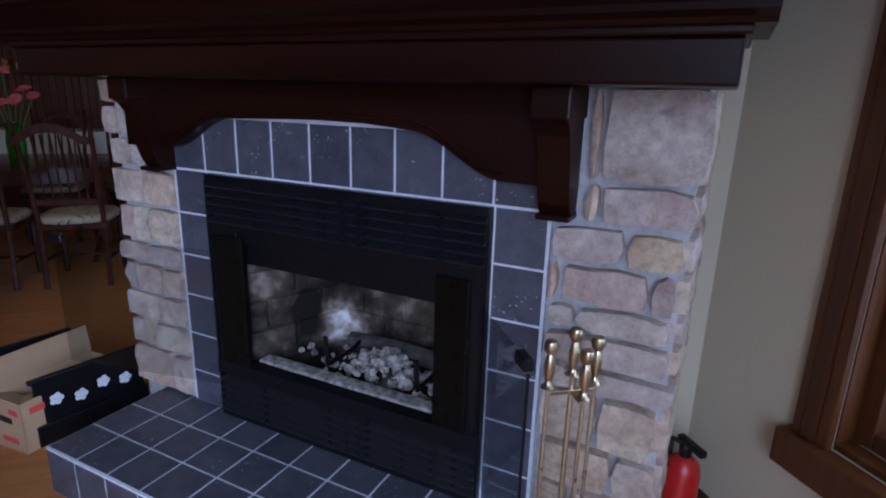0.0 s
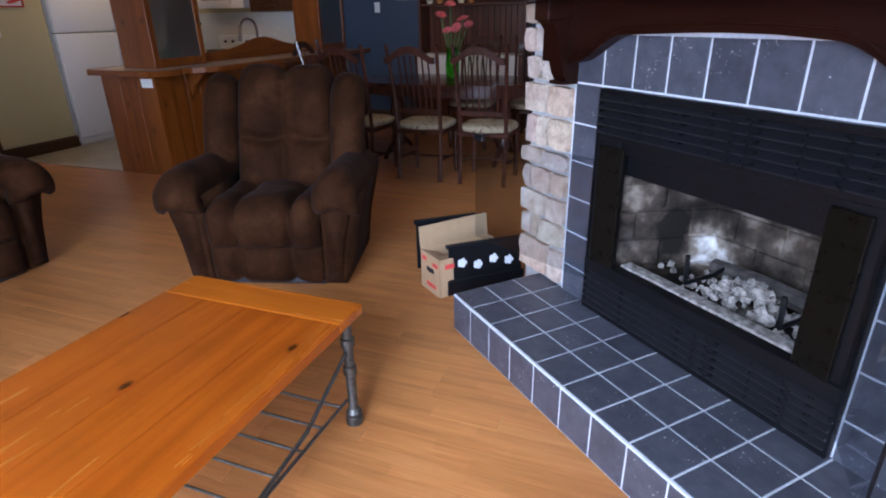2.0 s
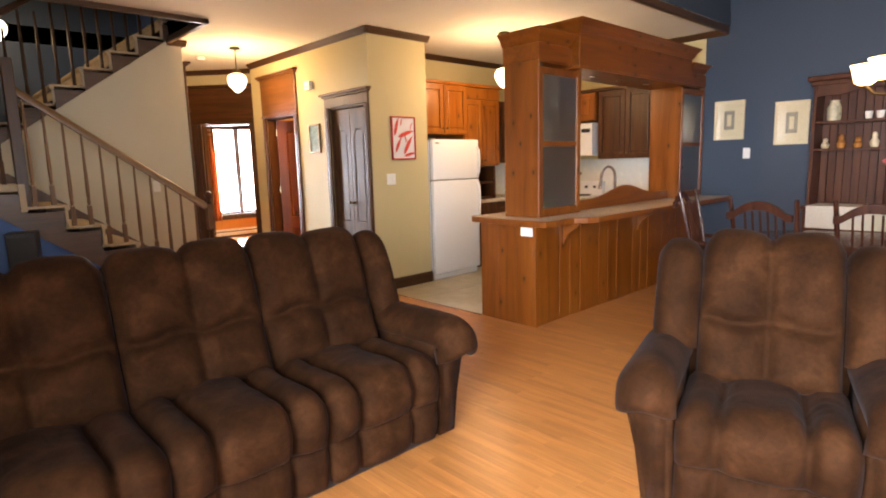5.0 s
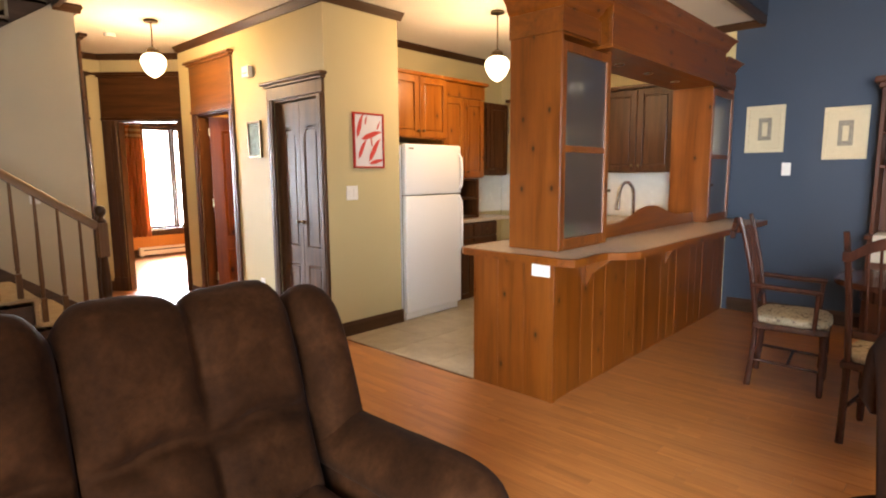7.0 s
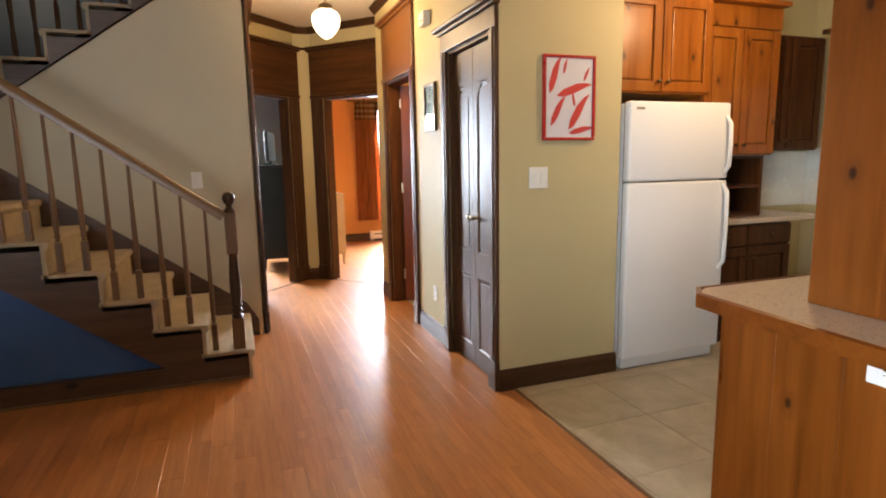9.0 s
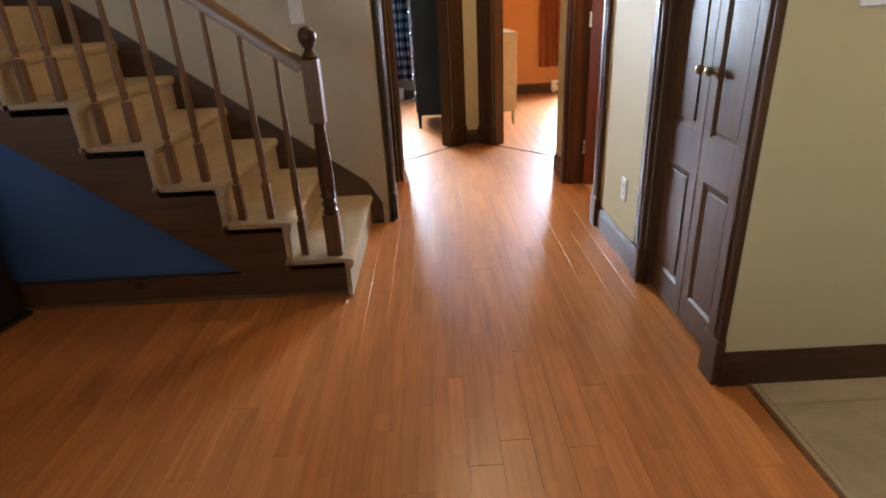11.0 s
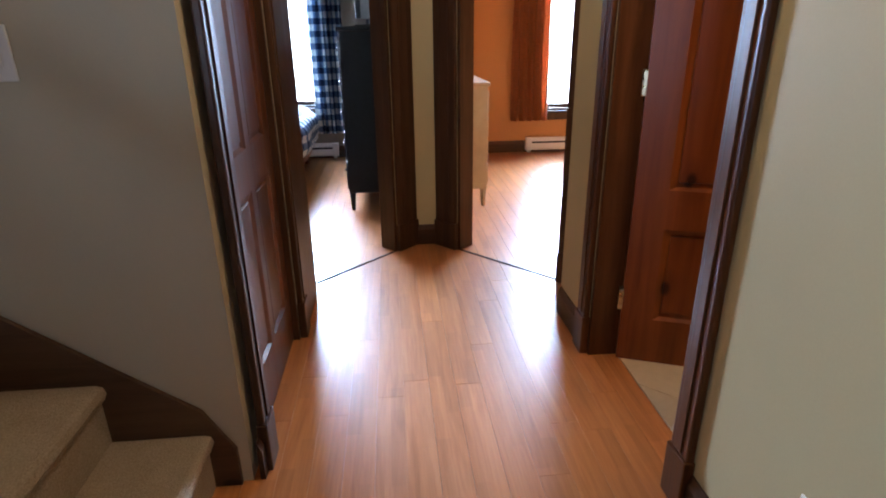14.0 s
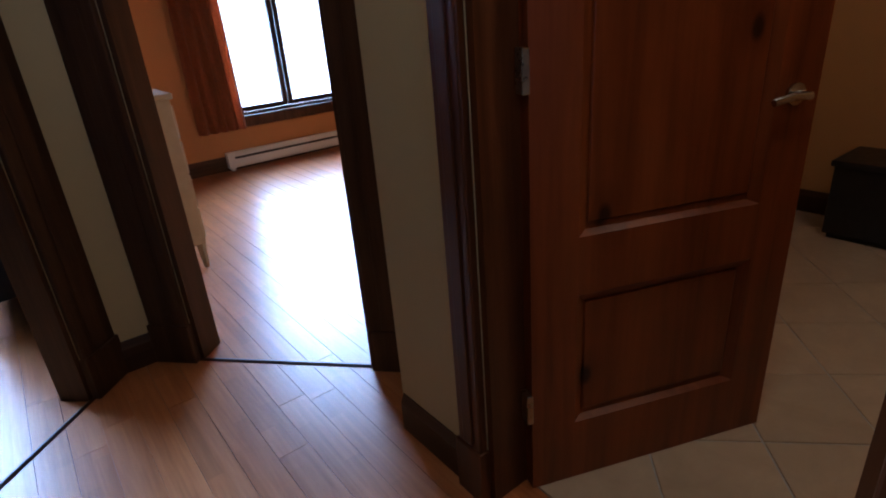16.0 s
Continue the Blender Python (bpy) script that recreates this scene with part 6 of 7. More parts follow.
part("spout", tube([(0, 0.0, 0.0), (0, 0, 0.28)] + [(0, -0.11 + 0.11 * math.cos(a * 0.26), 0.28 + 0.11 * math.sin(a * 0.26)) for a in range(1, 12)] + [(0, -0.235, 0.20)], 0.013, 10), M_CHROME, fc, "", True)
part("spray_head", tube([(0, -0.228, 0.24), (0, -0.24, 0.17)], 0.017, 10), M_CHROME, fc, "", True)
part("base", lathe([(0.028, 0), (0.026, 0.03), (0.018, 0.04)], n=16), M_CHROME, fc, "", True)
part("lever", tube([(0, 0.02, 0.06), (0.0, 0.08, 0.09)], 0.008), M_CHROME, fc, "", True)
tagged(part("kitchen_sink", joined(bx(-4.68, -4.30, 5.0, 5.85, 0.931, 0.938, 0.003), boxes((-4.64, -4.34, 5.05, 5.8, 0.932, 0.9395))), M_SILVER), "stainless kitchen sink set in the counter", "sink")


# ---- plates, outlets, pictures ----
def wall_plate(name, m, w, h, label, category, kind_detail):
    p = thing(name, m, label, category)
    part("plate", bx(-w / 2, w / 2, -0.007, 0, -h / 2, h / 2, 0.003), M_PLATE, p)
    if kind_detail == "switch":
        part("rocker", bx(-0.015, 0.015, -0.011, -0.007, -0.03, 0.03, 0.002), M_PLATE, p)
    elif kind_detail == "double":
        for x in (-0.025, 0.025):
            part("rocker", bx(x - 0.014, x + 0.014, -0.011, -0.007, -0.03, 0.03, 0.002), M_PLATE, p)
    else:
        for z in (-0.022, 0.022):
            part("socket", bx(-0.014, 0.014, -0.009, -0.007, z - 0.014, z + 0.014, 0.001, 1), M_PLATE, p)
            part("slots", boxes((-0.007, -0.005, -0.0095, -0.009, z - 0.006, z + 0.006), (0.005, 0.007, -0.0095, -0.009, z - 0.006, z + 0.006)), M_BLACKP, p)
    return p


wall_plate("light_switch", pose(-7.93, 1.83, 1.24, 0, 0, 90), 0.075, 0.12, "white light switch on the stair wall", "switch", "switch")
wall_plate("light_switch", pose(-6.18, 3.725, 1.245, 0, 0, 90), 0.12, 0.12, "white double light switch", "switch", "double")
wall_plate("wall_outlet", pose(-7.29, 3.48, 0.35), 0.072, 0.115, "white outlet on the hall wall", "outlet", "outlet")
wall_plate("wall_outlet", pose(-4.175, 3.58, 0.815) @ pose(0, 0, 0, 0, 90), 0.075, 0.14, "white outlet on the peninsula end", "outlet", "outlet")
wall_plate("light_switch", pose(-3.60, 6.85, 1.42), 0.075, 0.12, "pale light switch on the blue wall", "switch", "switch")
wall_plate("wall_outlet", pose(-6.935, 5.95, 1.08, 0, 0, 90), 0.15, 0.12, "white outlet on the backsplash", "outlet", "outlet")
th = thing("door_chime", pose(-7.36, 3.48, 2.36), "small white box on the hall wall", "chime")
part("case", bx(-0.06, 0.06, -0.05, 0, -0.05, 0.05, 0.006), M_PLATE, th)
part("slot", bx(-0.04, 0.04, -0.052, -0.05, -0.02, -0.012), M_GREY, th)
sd = tagged(part("smoke_detector", lathe([(0.05, 0), (0.055, 0.02), (0.05, 0.034)], (-8.75, 2.75, CEIL - 0.034), 20), M_PLATE, smooth=True), "white smoke detector on the ceiling", "smoke detector")


def picture(m, w, h, label, frame_mat, mat_in, fw=0.02, art="plain"):
    p = thing("framed_picture", m, label, "picture")
    part("frame", joined(bx(-w / 2, w / 2, -0.022, 0, -h / 2, -h / 2 + fw, 0.003), bx(-w / 2, w / 2, -0.022, 0, h / 2 - fw, h / 2, 0.003), bx(-w / 2, -w / 2 + fw, -0.022, 0, -h / 2 + fw, h / 2 - fw, 0.003), bx(w / 2 - fw, w / 2, -0.022, 0, -h / 2 + fw, h / 2 - fw, 0.003)), frame_mat, p)
    part("print", bx(-w / 2 + fw, w / 2 - fw, -0.012, 0, -h / 2 + fw, h / 2 - fw), mat_in, p)
    if art == "peppers":
        for px, pz, a, s in ((-0.10, 0.115, 72, 1.25), (0.02, 0.045, 18, 1.4), (-0.08, -0.08, 62, 1.1), (0.055, -0.085, 58, 1.4), (0.075, -0.18, 12, 1.0), (-0.03, 0.17, 75, 0.5), (0.03, -0.01, 100, 0.5), (0.11, 0.13, 65, 0.5)):
            pts = [(-0.06, 0), (-0.03, 0.012), (0.02, 0.014), (0.055, 0.006), (0.075, -0.006), (0.05, -0.006), (0.0, -0.012), (-0.04, -0.010)]
            ca, sa = math.cos(radians(a)), math.sin(radians(a))
            part("pepper", prism([(px + 1.3 * s * (ca * x - sa * z), pz + 1.3 * s * (sa * x + ca * z)) for x, z in pts], "y", -0.0135, -0.0119), M_REDPRINT, p, "red chili shape")
    if art == "card":
        part("centre_print", bx(-w * 0.17, w * 0.17, -0.0135, -0.0119, -h * 0.24, h * 0.24), M_GREY, p, "small grey print")
        part("figure", bx(-w * 0.07, w * 0.07, -0.0142, -0.0134, -h * 0.15, h * 0.14), M_PAPER, p)
    if art != "peppers":
        g = part("glazing", bx(-w / 2 + fw, w / 2 - fw, -0.017, -0.015, -h / 2 + fw, h / 2 - fw), M_GLASS, p, "glass")
        g.visible_shadow = False
    return p


picture(pose(-6.18, 3.915, 1.69, 0, 0, 90), 0.34, 0.47, "red-framed picture of red chili peppers", M_RED, plain("pepper_paper", (0.62, 0.60, 0.62), 0.6, 0, 0.06, 8), 0.016, "peppers")
picture(pose(-7.305, 3.48, 1.735), 0.24, 0.34, "small framed blue-green print in the hall", M_BRONZE, M_GREENPIC, 0.022)
picture(pose(-3.80, 6.85, 1.80), 0.33, 0.44, "cream-framed print on the blue wall", M_PAPER, M_PAPER, 0.03, "card")
picture(pose(-3.16, 6.85, 1.73), 0.33, 0.46, "cream-framed print on the blue wall", M_PAPER, M_PAPER, 0.03, "card")


# stand-in for a dark upright silhouette of unknown kind; the speaker-like form is made up
upright = thing("floor_speaker", pose(-6.86, 0.47, 0, 0, 0, 75), "dark upright object of unknown kind below the stairs, built as a tower", "loudspeaker")
part("cabinet", bx(-0.10, 0.10, -0.11, 0.11, 0.02, 0.95, 0.008), M_BLACKP, upright)
part("grille", bx(-0.09, 0.09, -0.122, -0.111, 0.06, 0.92, 0.006), M_RUBBER, upright, "made-up black front face of the tower")
part("base", bx(-0.12, 0.12, -0.13, 0.13, 0, 0.02, 0.004), M_BLACKP, upright)

# ---- lamps ----
def pendant(m, label, drop):
    p = thing("pendant_lamp", m, label, "pendant lamp", "globe pendants")
    part("canopy", lathe([(0.062, -0.02), (0.058, -0.004), (0.05, 0.0)], n=20), M_BRONZE, p, "bronze canopy", True)
    part("rod", tube([(0, 0, -0.02), (0, 0, -drop)], 0.006), M_BRONZE, p)
    part("fitter", lathe([(0.052, -drop - 0.06), (0.055, -drop - 0.05), (0.05, -drop - 0.02), (0.02, -drop)], n=20), M_BRONZE, p, "bronze fitter", True)
    z = -drop - 0.058
    prof2 = [(0.012, z - 0.215), (0.04, z - 0.20), (0.075, z - 0.165), (0.100, z - 0.12), (0.110, z - 0.08), (0.106, z - 0.045), (0.085, z - 0.015), (0.052, z)]
    g = part("globe", lathe(prof2, n=24), M_GLOBE, p, "lit white glass acorn globe", True)
    g.visible_shadow = False
    return p


pendant(pose(-7.95, 2.85, CEIL), "lit white acorn-globe pendant in the hall", 0.24)
pendant(pose(-5.5, 4.86, CEIL), "lit white acorn-globe pendant in the kitchen", 0.33)
pendant(pose(-8.4, 0.64, 5.2), "lit white globe pendant in the stairwell", 2.23)
ch = thing("chandelier", pose(-1.86, 4.52, 0), "lit chandelier with glass bowl shades over the table", "chandelier")
part("stem", tube([(0, 0, 1.80), (0, 0, 5.19)], 0.010), M_BRONZE, ch, "", True)
part("hub", lathe([(0.01, 1.74), (0.05, 1.77), (0.07, 1.80), (0.04, 1.84), (0.02, 1.90), (0.03, 1.95), (0.01, 1.98)], n=20), M_BRONZE, ch, "bronze hub", True)
for i in range(5):
    a = i * 1.2566 + 0.5
    ca, sa = math.cos(a), math.sin(a)
    arm = part("arm", tube([(0.03 * ca, 0.03 * sa, 1.80), (0.12 * ca, 0.12 * sa, 1.765), (0.21 * ca, 0.21 * sa, 1.78), (0.26 * ca, 0.26 * sa, 1.84)], 0.009), M_BRONZE, ch, "", True)
    sh = part("shade", lathe([(0.035, 1.84), (0.06, 1.86), (0.072, 1.90), (0.08, 1.945), (0.092, 1.968), (0.087, 1.969), (0.075, 1.945), (0.063, 1.90), (0.05, 1.866)], (0.26 * ca, 0.26 * sa, 0), 20), M_SHADE, arm, "glowing frosted glass shade", True)
    sh.visible_shadow = False


# ---- dining ----
def dining_chair(m, arms=False, label="dark cherry spindle-back dining chair with a floral seat"):
    """Local front to -y, the back stands at +y."""
    c = thing("dining_chair", m, label, "chair", "chairs round the table")
    part("seat", cushion(0.46, 0.44, 0.07, 0.6, 6, 3), M_FLORAL, c, "floral padded seat", True).matrix_local = pose(0, 0, 0.455)
    part("seat_frame", bx(-0.22, 0.22, -0.21, 0.21, 0.39, 0.435, 0.012), M_DINING, c)
    lp = [(0.014, 0), (0.018, 0.02), (0.02, 0.15), (0.014, 0.17), (0.023, 0.20), (0.02, 0.30), (0.024, 0.39)]
    for x in (-0.19, 0.19):
        part("leg", lathe(lp, (x, -0.18, 0), 10), M_DINING, c, "", True)
        part("back_post", tube([(x, 0.22, 0.0), (x, 0.20, 0.20), (x, 0.19, 0.44), (x * 1.04, 0.23, 0.75), (x * 1.10, 0.29, 1.02), (x * 1.12, 0.315, 1.105)], 0.019, 8, None, 0.014), M_DINING, c, "", True)
        part("stretcher", tube([(x, -0.18, 0.16), (x, 0.20, 0.18)], 0.010), M_DINING, c, "", True)
    part("stretcher", tube([(-0.19, 0.0, 0.17), (0.19, 0.0, 0.17)], 0.010), M_DINING, c, "", True)
    up = [0.955 + 0.015 * abs(k / 10 - 1) + 0.085 * max(0.0, math.cos((k / 10 - 1) * 1.9)) ** 0.9 for k in range(21)]
    crest = [(-0.21 + 0.021 * k, up[k] + 0.045 + 0.012 * math.cos((k / 10 - 1) * 1.5)) for k in range(21)] + [(0.21 - 0.021 * k, up[20 - k]) for k in range(21)]
    part("crest_rail", moved(prism(crest, "y", -0.012, 0.012), pose(0, 0.285, 0, -4)), M_DINING, c, "arched crest rail")
    part("lower_rail", bx(-0.18, 0.18, 0.19, 0.215, 0.56, 0.60, 0.006), M_DINING, c)
    for i in range(6):
        x = -0.125 + 0.05 * i
        part("spindle", tube([(x, 0.203, 0.59), (x, 0.225, 0.76), (x, 0.28, 1.02)], 0.007, 6), M_DINING, c, "", True)
    if arms:
        for x in (-0.235, 0.235):
            part("armrest", tube([(x, 0.22, 0.68), (x, 0.05, 0.67), (x * 1.05, -0.16, 0.665)], 0.017, 8), M_DINING, c, "", True)
            part("arm_post", tube([(x, -0.13, 0.42), (x, -0.14, 0.66)], 0.013, 8), M_DINING, c, "", True)
    return c


ch1 = dining_chair(pose(-1.91, 4.36, 0, 0, 0, 180))
copy_thing(ch1, pose(-1.355, 4.36, 0, 0, 0, 180))
copy_thing(ch1, pose(-1.91, 5.62, 0, 0, 0, 0))
copy_thing(ch1, pose(-1.30, 5.62, 0, 0, 0, 3))
copy_thing(ch1, pose(-2.50, 4.33, 0, 0, 0, 174))
ch2 = dining_chair(pose(-3.10, 4.92, 0, 0, 0, 96), True, "dark cherry dining armchair with a floral seat at the table's end")
tb = thing("dining_table", pose(-1.95, 5.0, 0), "dark cherry oval dining table on turned legs", "table")
ov = [(0.95 * math.cos(a * 0.1309) * (1 if abs(math.cos(a * 0.1309)) > 0 else 1), 0.50 * math.copysign(abs(math.sin(a * 0.1309)) ** 0.7, math.sin(a * 0.1309))) for a in range(48)]
part("tabletop", prism(ov, "z", 0.715, 0.75, 0.006), wood("cherry_top", (0.018, 0.006, 0.004), (0.048, 0.015, 0.009), (0.085, 0.028, 0.015), "x", 0.12), tb, "polished dark tabletop")
part("apron", prism([(x * 0.86, y * 0.84) for x, y in ov], "z", 0.63, 0.714), M_DINING, tb)
for x in (-0.55, 0.55):
    part("pedestal", lathe([(0.05, 0.10), (0.075, 0.16), (0.06, 0.22), (0.045, 0.30), (0.075, 0.42), (0.05, 0.55), (0.09, 0.63)], (x, 0, 0), 16), M_DINING, tb, "", True)
    for s in (-1, 1):
        part("foot", tube([(x, 0, 0.16), (x, s * 0.16, 0.12), (x, s * 0.32, 0.03)], 0.03, 8, None, 0.022), M_DINING, tb, "", True)
vs = thing("flower_vase", pose(-1.90, 4.97, 0.75) @ Matrix.Diagonal((1.18, 1.18, 1.2, 1)), "green glass vase with pink gerbera flowers", "vase")
part("vase", lathe([(0.045, 0), (0.05, 0.01), (0.055, 0.12), (0.045, 0.20), (0.05, 0.24), (0.046, 0.24), (0.04, 0.20), (0.05, 0.12), (0.044, 0.015)], n=20), M_VASE, vs, "green glass vase", True)
rng = random.Random(8)
for i, (x, y, z, r) in enumerate(((-0.09, 0.0, 0.47, 0.05), (-0.02, 0.02, 0.54, 0.05), (0.09, 0.0, 0.44, 0.055), (0.05, -0.04, 0.38, 0.05), (0.12, 0.04, 0.40, 0.045), (-0.02, -0.05, 0.36, 0.045))):
    sm = part("stem", tube([(0.01 * (i - 3), 0, 0.02), (x * 0.4, y * 0.4, 0.22), (x, y, z)], 0.004, 6), M_STEM, vs)
    fl = bmesh.new()
    for ring, (n, rr, up) in enumerate(((13, r, 0.004), (11, r * 0.75, 0.012), (8, r * 0.45, 0.018))):
        for k in range(n):
            a = 6.283 * k / n + ring * 0.3
            w = rr * 0.22
            ca, sa = math.cos(a), math.sin(a)
            v = [fl.verts.new(p) for p in ((ca * 0.006, sa * 0.006, up), (ca * rr * 0.6 - sa * w, sa * rr * 0.6 + ca * w, up + 0.006), (ca * rr, sa * rr, up + 0.001), (ca * rr * 0.6 + sa * w, sa * rr * 0.6 - ca * w, up + 0.006))]
            fl.faces.new(v)
    bmesh.ops.solidify(fl, geom=fl.faces[:], thickness=0.0015)
    fo = part("flower_head", fl, M_PINK, sm, "pink gerbera bloom")
    fo.matrix_local = pose(x, y, z, rng.uniform(15, 50), rng.uniform(-25, 25), 0)

# ---- hutch ----
hu = thing("dining_hutch", pose(-2.90, 6.42, 0), "brown wooden dining hutch with open plate shelves", "hutch")
HW = 1.32
part("base_body", bx(0, HW, 0.0, 0.42, 0.06, 0.84, 0.006), M_HUTCH, hu)
part("plinth", bx(0.01, HW - 0.01, 0.02, 0.42, 0, 0.06), M_HUTCH, hu)
part("base_top", bx(-0.02, HW + 0.02, -0.025, 0.42, 0.84, 0.875, 0.008), M_HUTCH, hu)
for i in range(3):
    x0 = 0.03 + i * 0.425
    dr = part("base_door", bx(x0, x0 + 0.40, -0.018, 0.0, 0.10, 0.80, 0.006), M_HUTCH, hu)
    part("knob", moved(lathe([(0.006, 0), (0.013, 0.018), (0.003, 0.028)], n=10), pose(x0 + 0.36, -0.018, 0.5, 90)), M_BRASS, dr, "", True)
for x in (0.0, HW - 0.03):
    part("side", bx(x, x + 0.03, 0.12, 0.42, 0.875, 2.06, 0.004), M_HUTCH, hu)
for i in range(18):
    x0 = 0.03 + i * 0.07
    part("back_board", bx(x0 + 0.002, x0 + 0.068, 0.40, 0.415, 0.876, 2.06, 0.003, 1), M_HUTCH, hu)
for z in (1.43, 1.70):
    part("shelf", bx(0.03, HW - 0.03, 0.14, 0.40, z - 0.012, z + 0.012, 0.003), M_HUTCH, hu)
sc = [(0.03, 2.06), (0.03, 1.93)] + [(0.03 + 1.26 * i / 24, 1.94 + 0.07 * math.sin(math.pi * i / 24) + 0.012 * math.cos(math.pi * i / 4)) for i in range(25)] + [(HW - 0.03, 1.93), (HW - 0.03, 2.06)]
part("scalloped_valance", prism(sc, "y", 0.13, 0.15), M_HUTCH, hu)
part("cornice", joined(bx(-0.02, HW + 0.02, 0.10, 0.42, 2.06, 2.10, 0.006), bx(-0.05, HW + 0.05, 0.06, 0.42, 2.10, 2.15, 0.012)), M_HUTCH, hu, "flared cornice")
tagged(part("table_runner", joined(bx(-2.86, -1.62, 6.39, 6.80, 0.876, 0.880), bx(-2.86, -1.62, 6.385, 6.390, 0.66, 0.880)), M_CLOTH), "white cloth laid over the hutch top", "cloth")
rng = random.Random(21)
for i in range(9):
    x = -2.80 + 0.135 * i
    h = rng.uniform(0.09, 0.16)
    f = tagged(part("figurine", lathe([(0.03, 0), (0.036, 0.02), (0.042, h * 0.35), (0.02, h * 0.6), (0.026, h * 0.8), (0.015, h * 0.96), (0.003, h)], n=14), M_CERAMIC if i % 3 else plain("cream_ceramic", (0.6, 0.5, 0.35), 0.3), smooth=True), "amber ceramic figurine on the hutch shelf", "figurine", "hutch figurines")
    f.matrix_world = pose(x, 6.66 + rng.uniform(-0.03, 0.03), 1.443)
tr = tagged(part("serving_tray", moved(lathe([(0.17, 0), (0.19, 0.012), (0.185, 0.016), (0.15, 0.006), (0.02, 0.006)], n=28), Matrix.Diagonal((1.15, 0.75, 1, 1))), M_SILVER, smooth=True), "oval silver tray leaning on the hutch shelf", "tray")
tr.matrix_world = pose(-2.12, 6.74, 1.855, 78)
jg = tagged(part("stoneware_jug", lathe([(0.05, 0), (0.06, 0.02), (0.06, 0.13), (0.04, 0.18), (0.045, 0.2), (0.04, 0.2), (0.03, 0.17)], (-2.74, 6.66, 1.713), 18), plain("cream_jug", (0.45, 0.40, 0.28), 0.35, 0, 0.5, 25), smooth=True), "cream patterned jug on the hutch shelf", "jug")
for i in range(4):
    cp = tagged(part("cup", lathe([(0.025, 0), (0.035, 0.07), (0.032, 0.07), (0.022, 0.008)], (-2.45 + 0.09 * i, 6.62, 1.713), 14), M_PLATE, smooth=True), "small white cup on the hutch shelf", "cup", "hutch cups")
wc = thing("windsor_chair", pose(-0.62, 5.2, 0, 0, 0, -60), "cream hoop-back windsor chair beside the table", "chair")
M_CREAM = plain("cream_paint", (0.55, 0.52, 0.45), 0.4, 0, 0.06)
part("seat", cushion(0.44, 0.42, 0.05, 0.5, 6, 2), M_DINING, wc, "dark saddle seat", True).matrix_local = pose(0, 0, 0.45)
part("hoop", tube([(0.21 * math.cos(a * 0.1963), 0.19 + 0.10 * math.sin(a * 0.1963), 0.47 + 0.55 * math.sin(a * 0.1963) ** 0.8) for a in range(17)], 0.011), M_CREAM, wc, "cream bent hoop", True)
for i in range(7):
    x = -0.15 + 0.05 * i
    part("spindle", tube([(x * 0.8, 0.18, 0.47), (x, 0.27, 0.47 + 0.55 * math.sqrt(max(0, 1 - (x / 0.21) ** 2)))], 0.006, 6), M_CREAM, wc, "", True)
for x, y in ((-0.17, -0.15), (0.17, -0.15), (-0.16, 0.16), (0.16, 0.16)):
    part("leg", tube([(x, y, 0.44), (x * 1.2, y * 1.25, 0.0)], 0.018, 8, None, 0.012), M_DINING, wc, "", True)


# ---- bedrooms and bathroom ----
def chest(m, w, d, h, mat, label, rows, knob_mat):
    c = thing("chest_of_drawers", m, label, "dresser")
    part("body", bx(-w / 2, w / 2, 0, d, 0.14, h - 0.03, 0.004), mat, c)
    part("top", bx(-w / 2 - 0.015, w / 2 + 0.015, -0.015, d + 0.01, h - 0.03, h, 0.006), mat, c)
    for x in (-w / 2 + 0.025, w / 2 - 0.025):
        for y in (0.025, d - 0.025):
            part("leg", tube([(x, y, 0.15), (x * 1.01, y, 0.0)], 0.025, 4, None, 0.014), mat, c)
    rh = (h - 0.22) / rows
    for r in range(rows):
        dr = part("drawer", bx(-w / 2 + 0.02, w / 2 - 0.02, -0.012, 0.0, 0.17 + r * rh, 0.17 + (r + 1) * rh - 0.015, 0.004), mat, c)
        for x in (-w / 4, w / 4):
            part("knob", moved(lathe([(0.006, 0), (0.013, 0.018), (0.003, 0.028)], n=10), pose(x, -0.012, 0.17 + (r + 0.5) * rh, 90)), knob_mat, dr, "", True)
    return c


chest(pose(-11.13, 2.36, 0), 0.78, 0.45, 1.33, M_NAVY, "tall navy-black chest of drawers in the bedroom", 5, M_SILVER)
chest(pose(-11.13, 3.42, 0, 0, 0, 180), 0.78, 0.44, 0.94, M_TAN, "tan wooden dresser in the orange bedroom", 4, M_SILVER)
tv = thing("television", pose(-11.2, 2.56, 1.335, 0, 0, -12), "dark flat television on the navy chest", "television")
part("screen", bx(-0.30, 0.30, -0.02, 0.02, 0.05, 0.42, 0.006), M_BLACKP, tv)
part("stand", joined(bx(-0.12, 0.12, -0.08, 0.08, 0, 0.012, 0.004), bx(-0.03, 0.03, -0.01, 0.015, 0.012, 0.06)), M_BLACKP, tv)


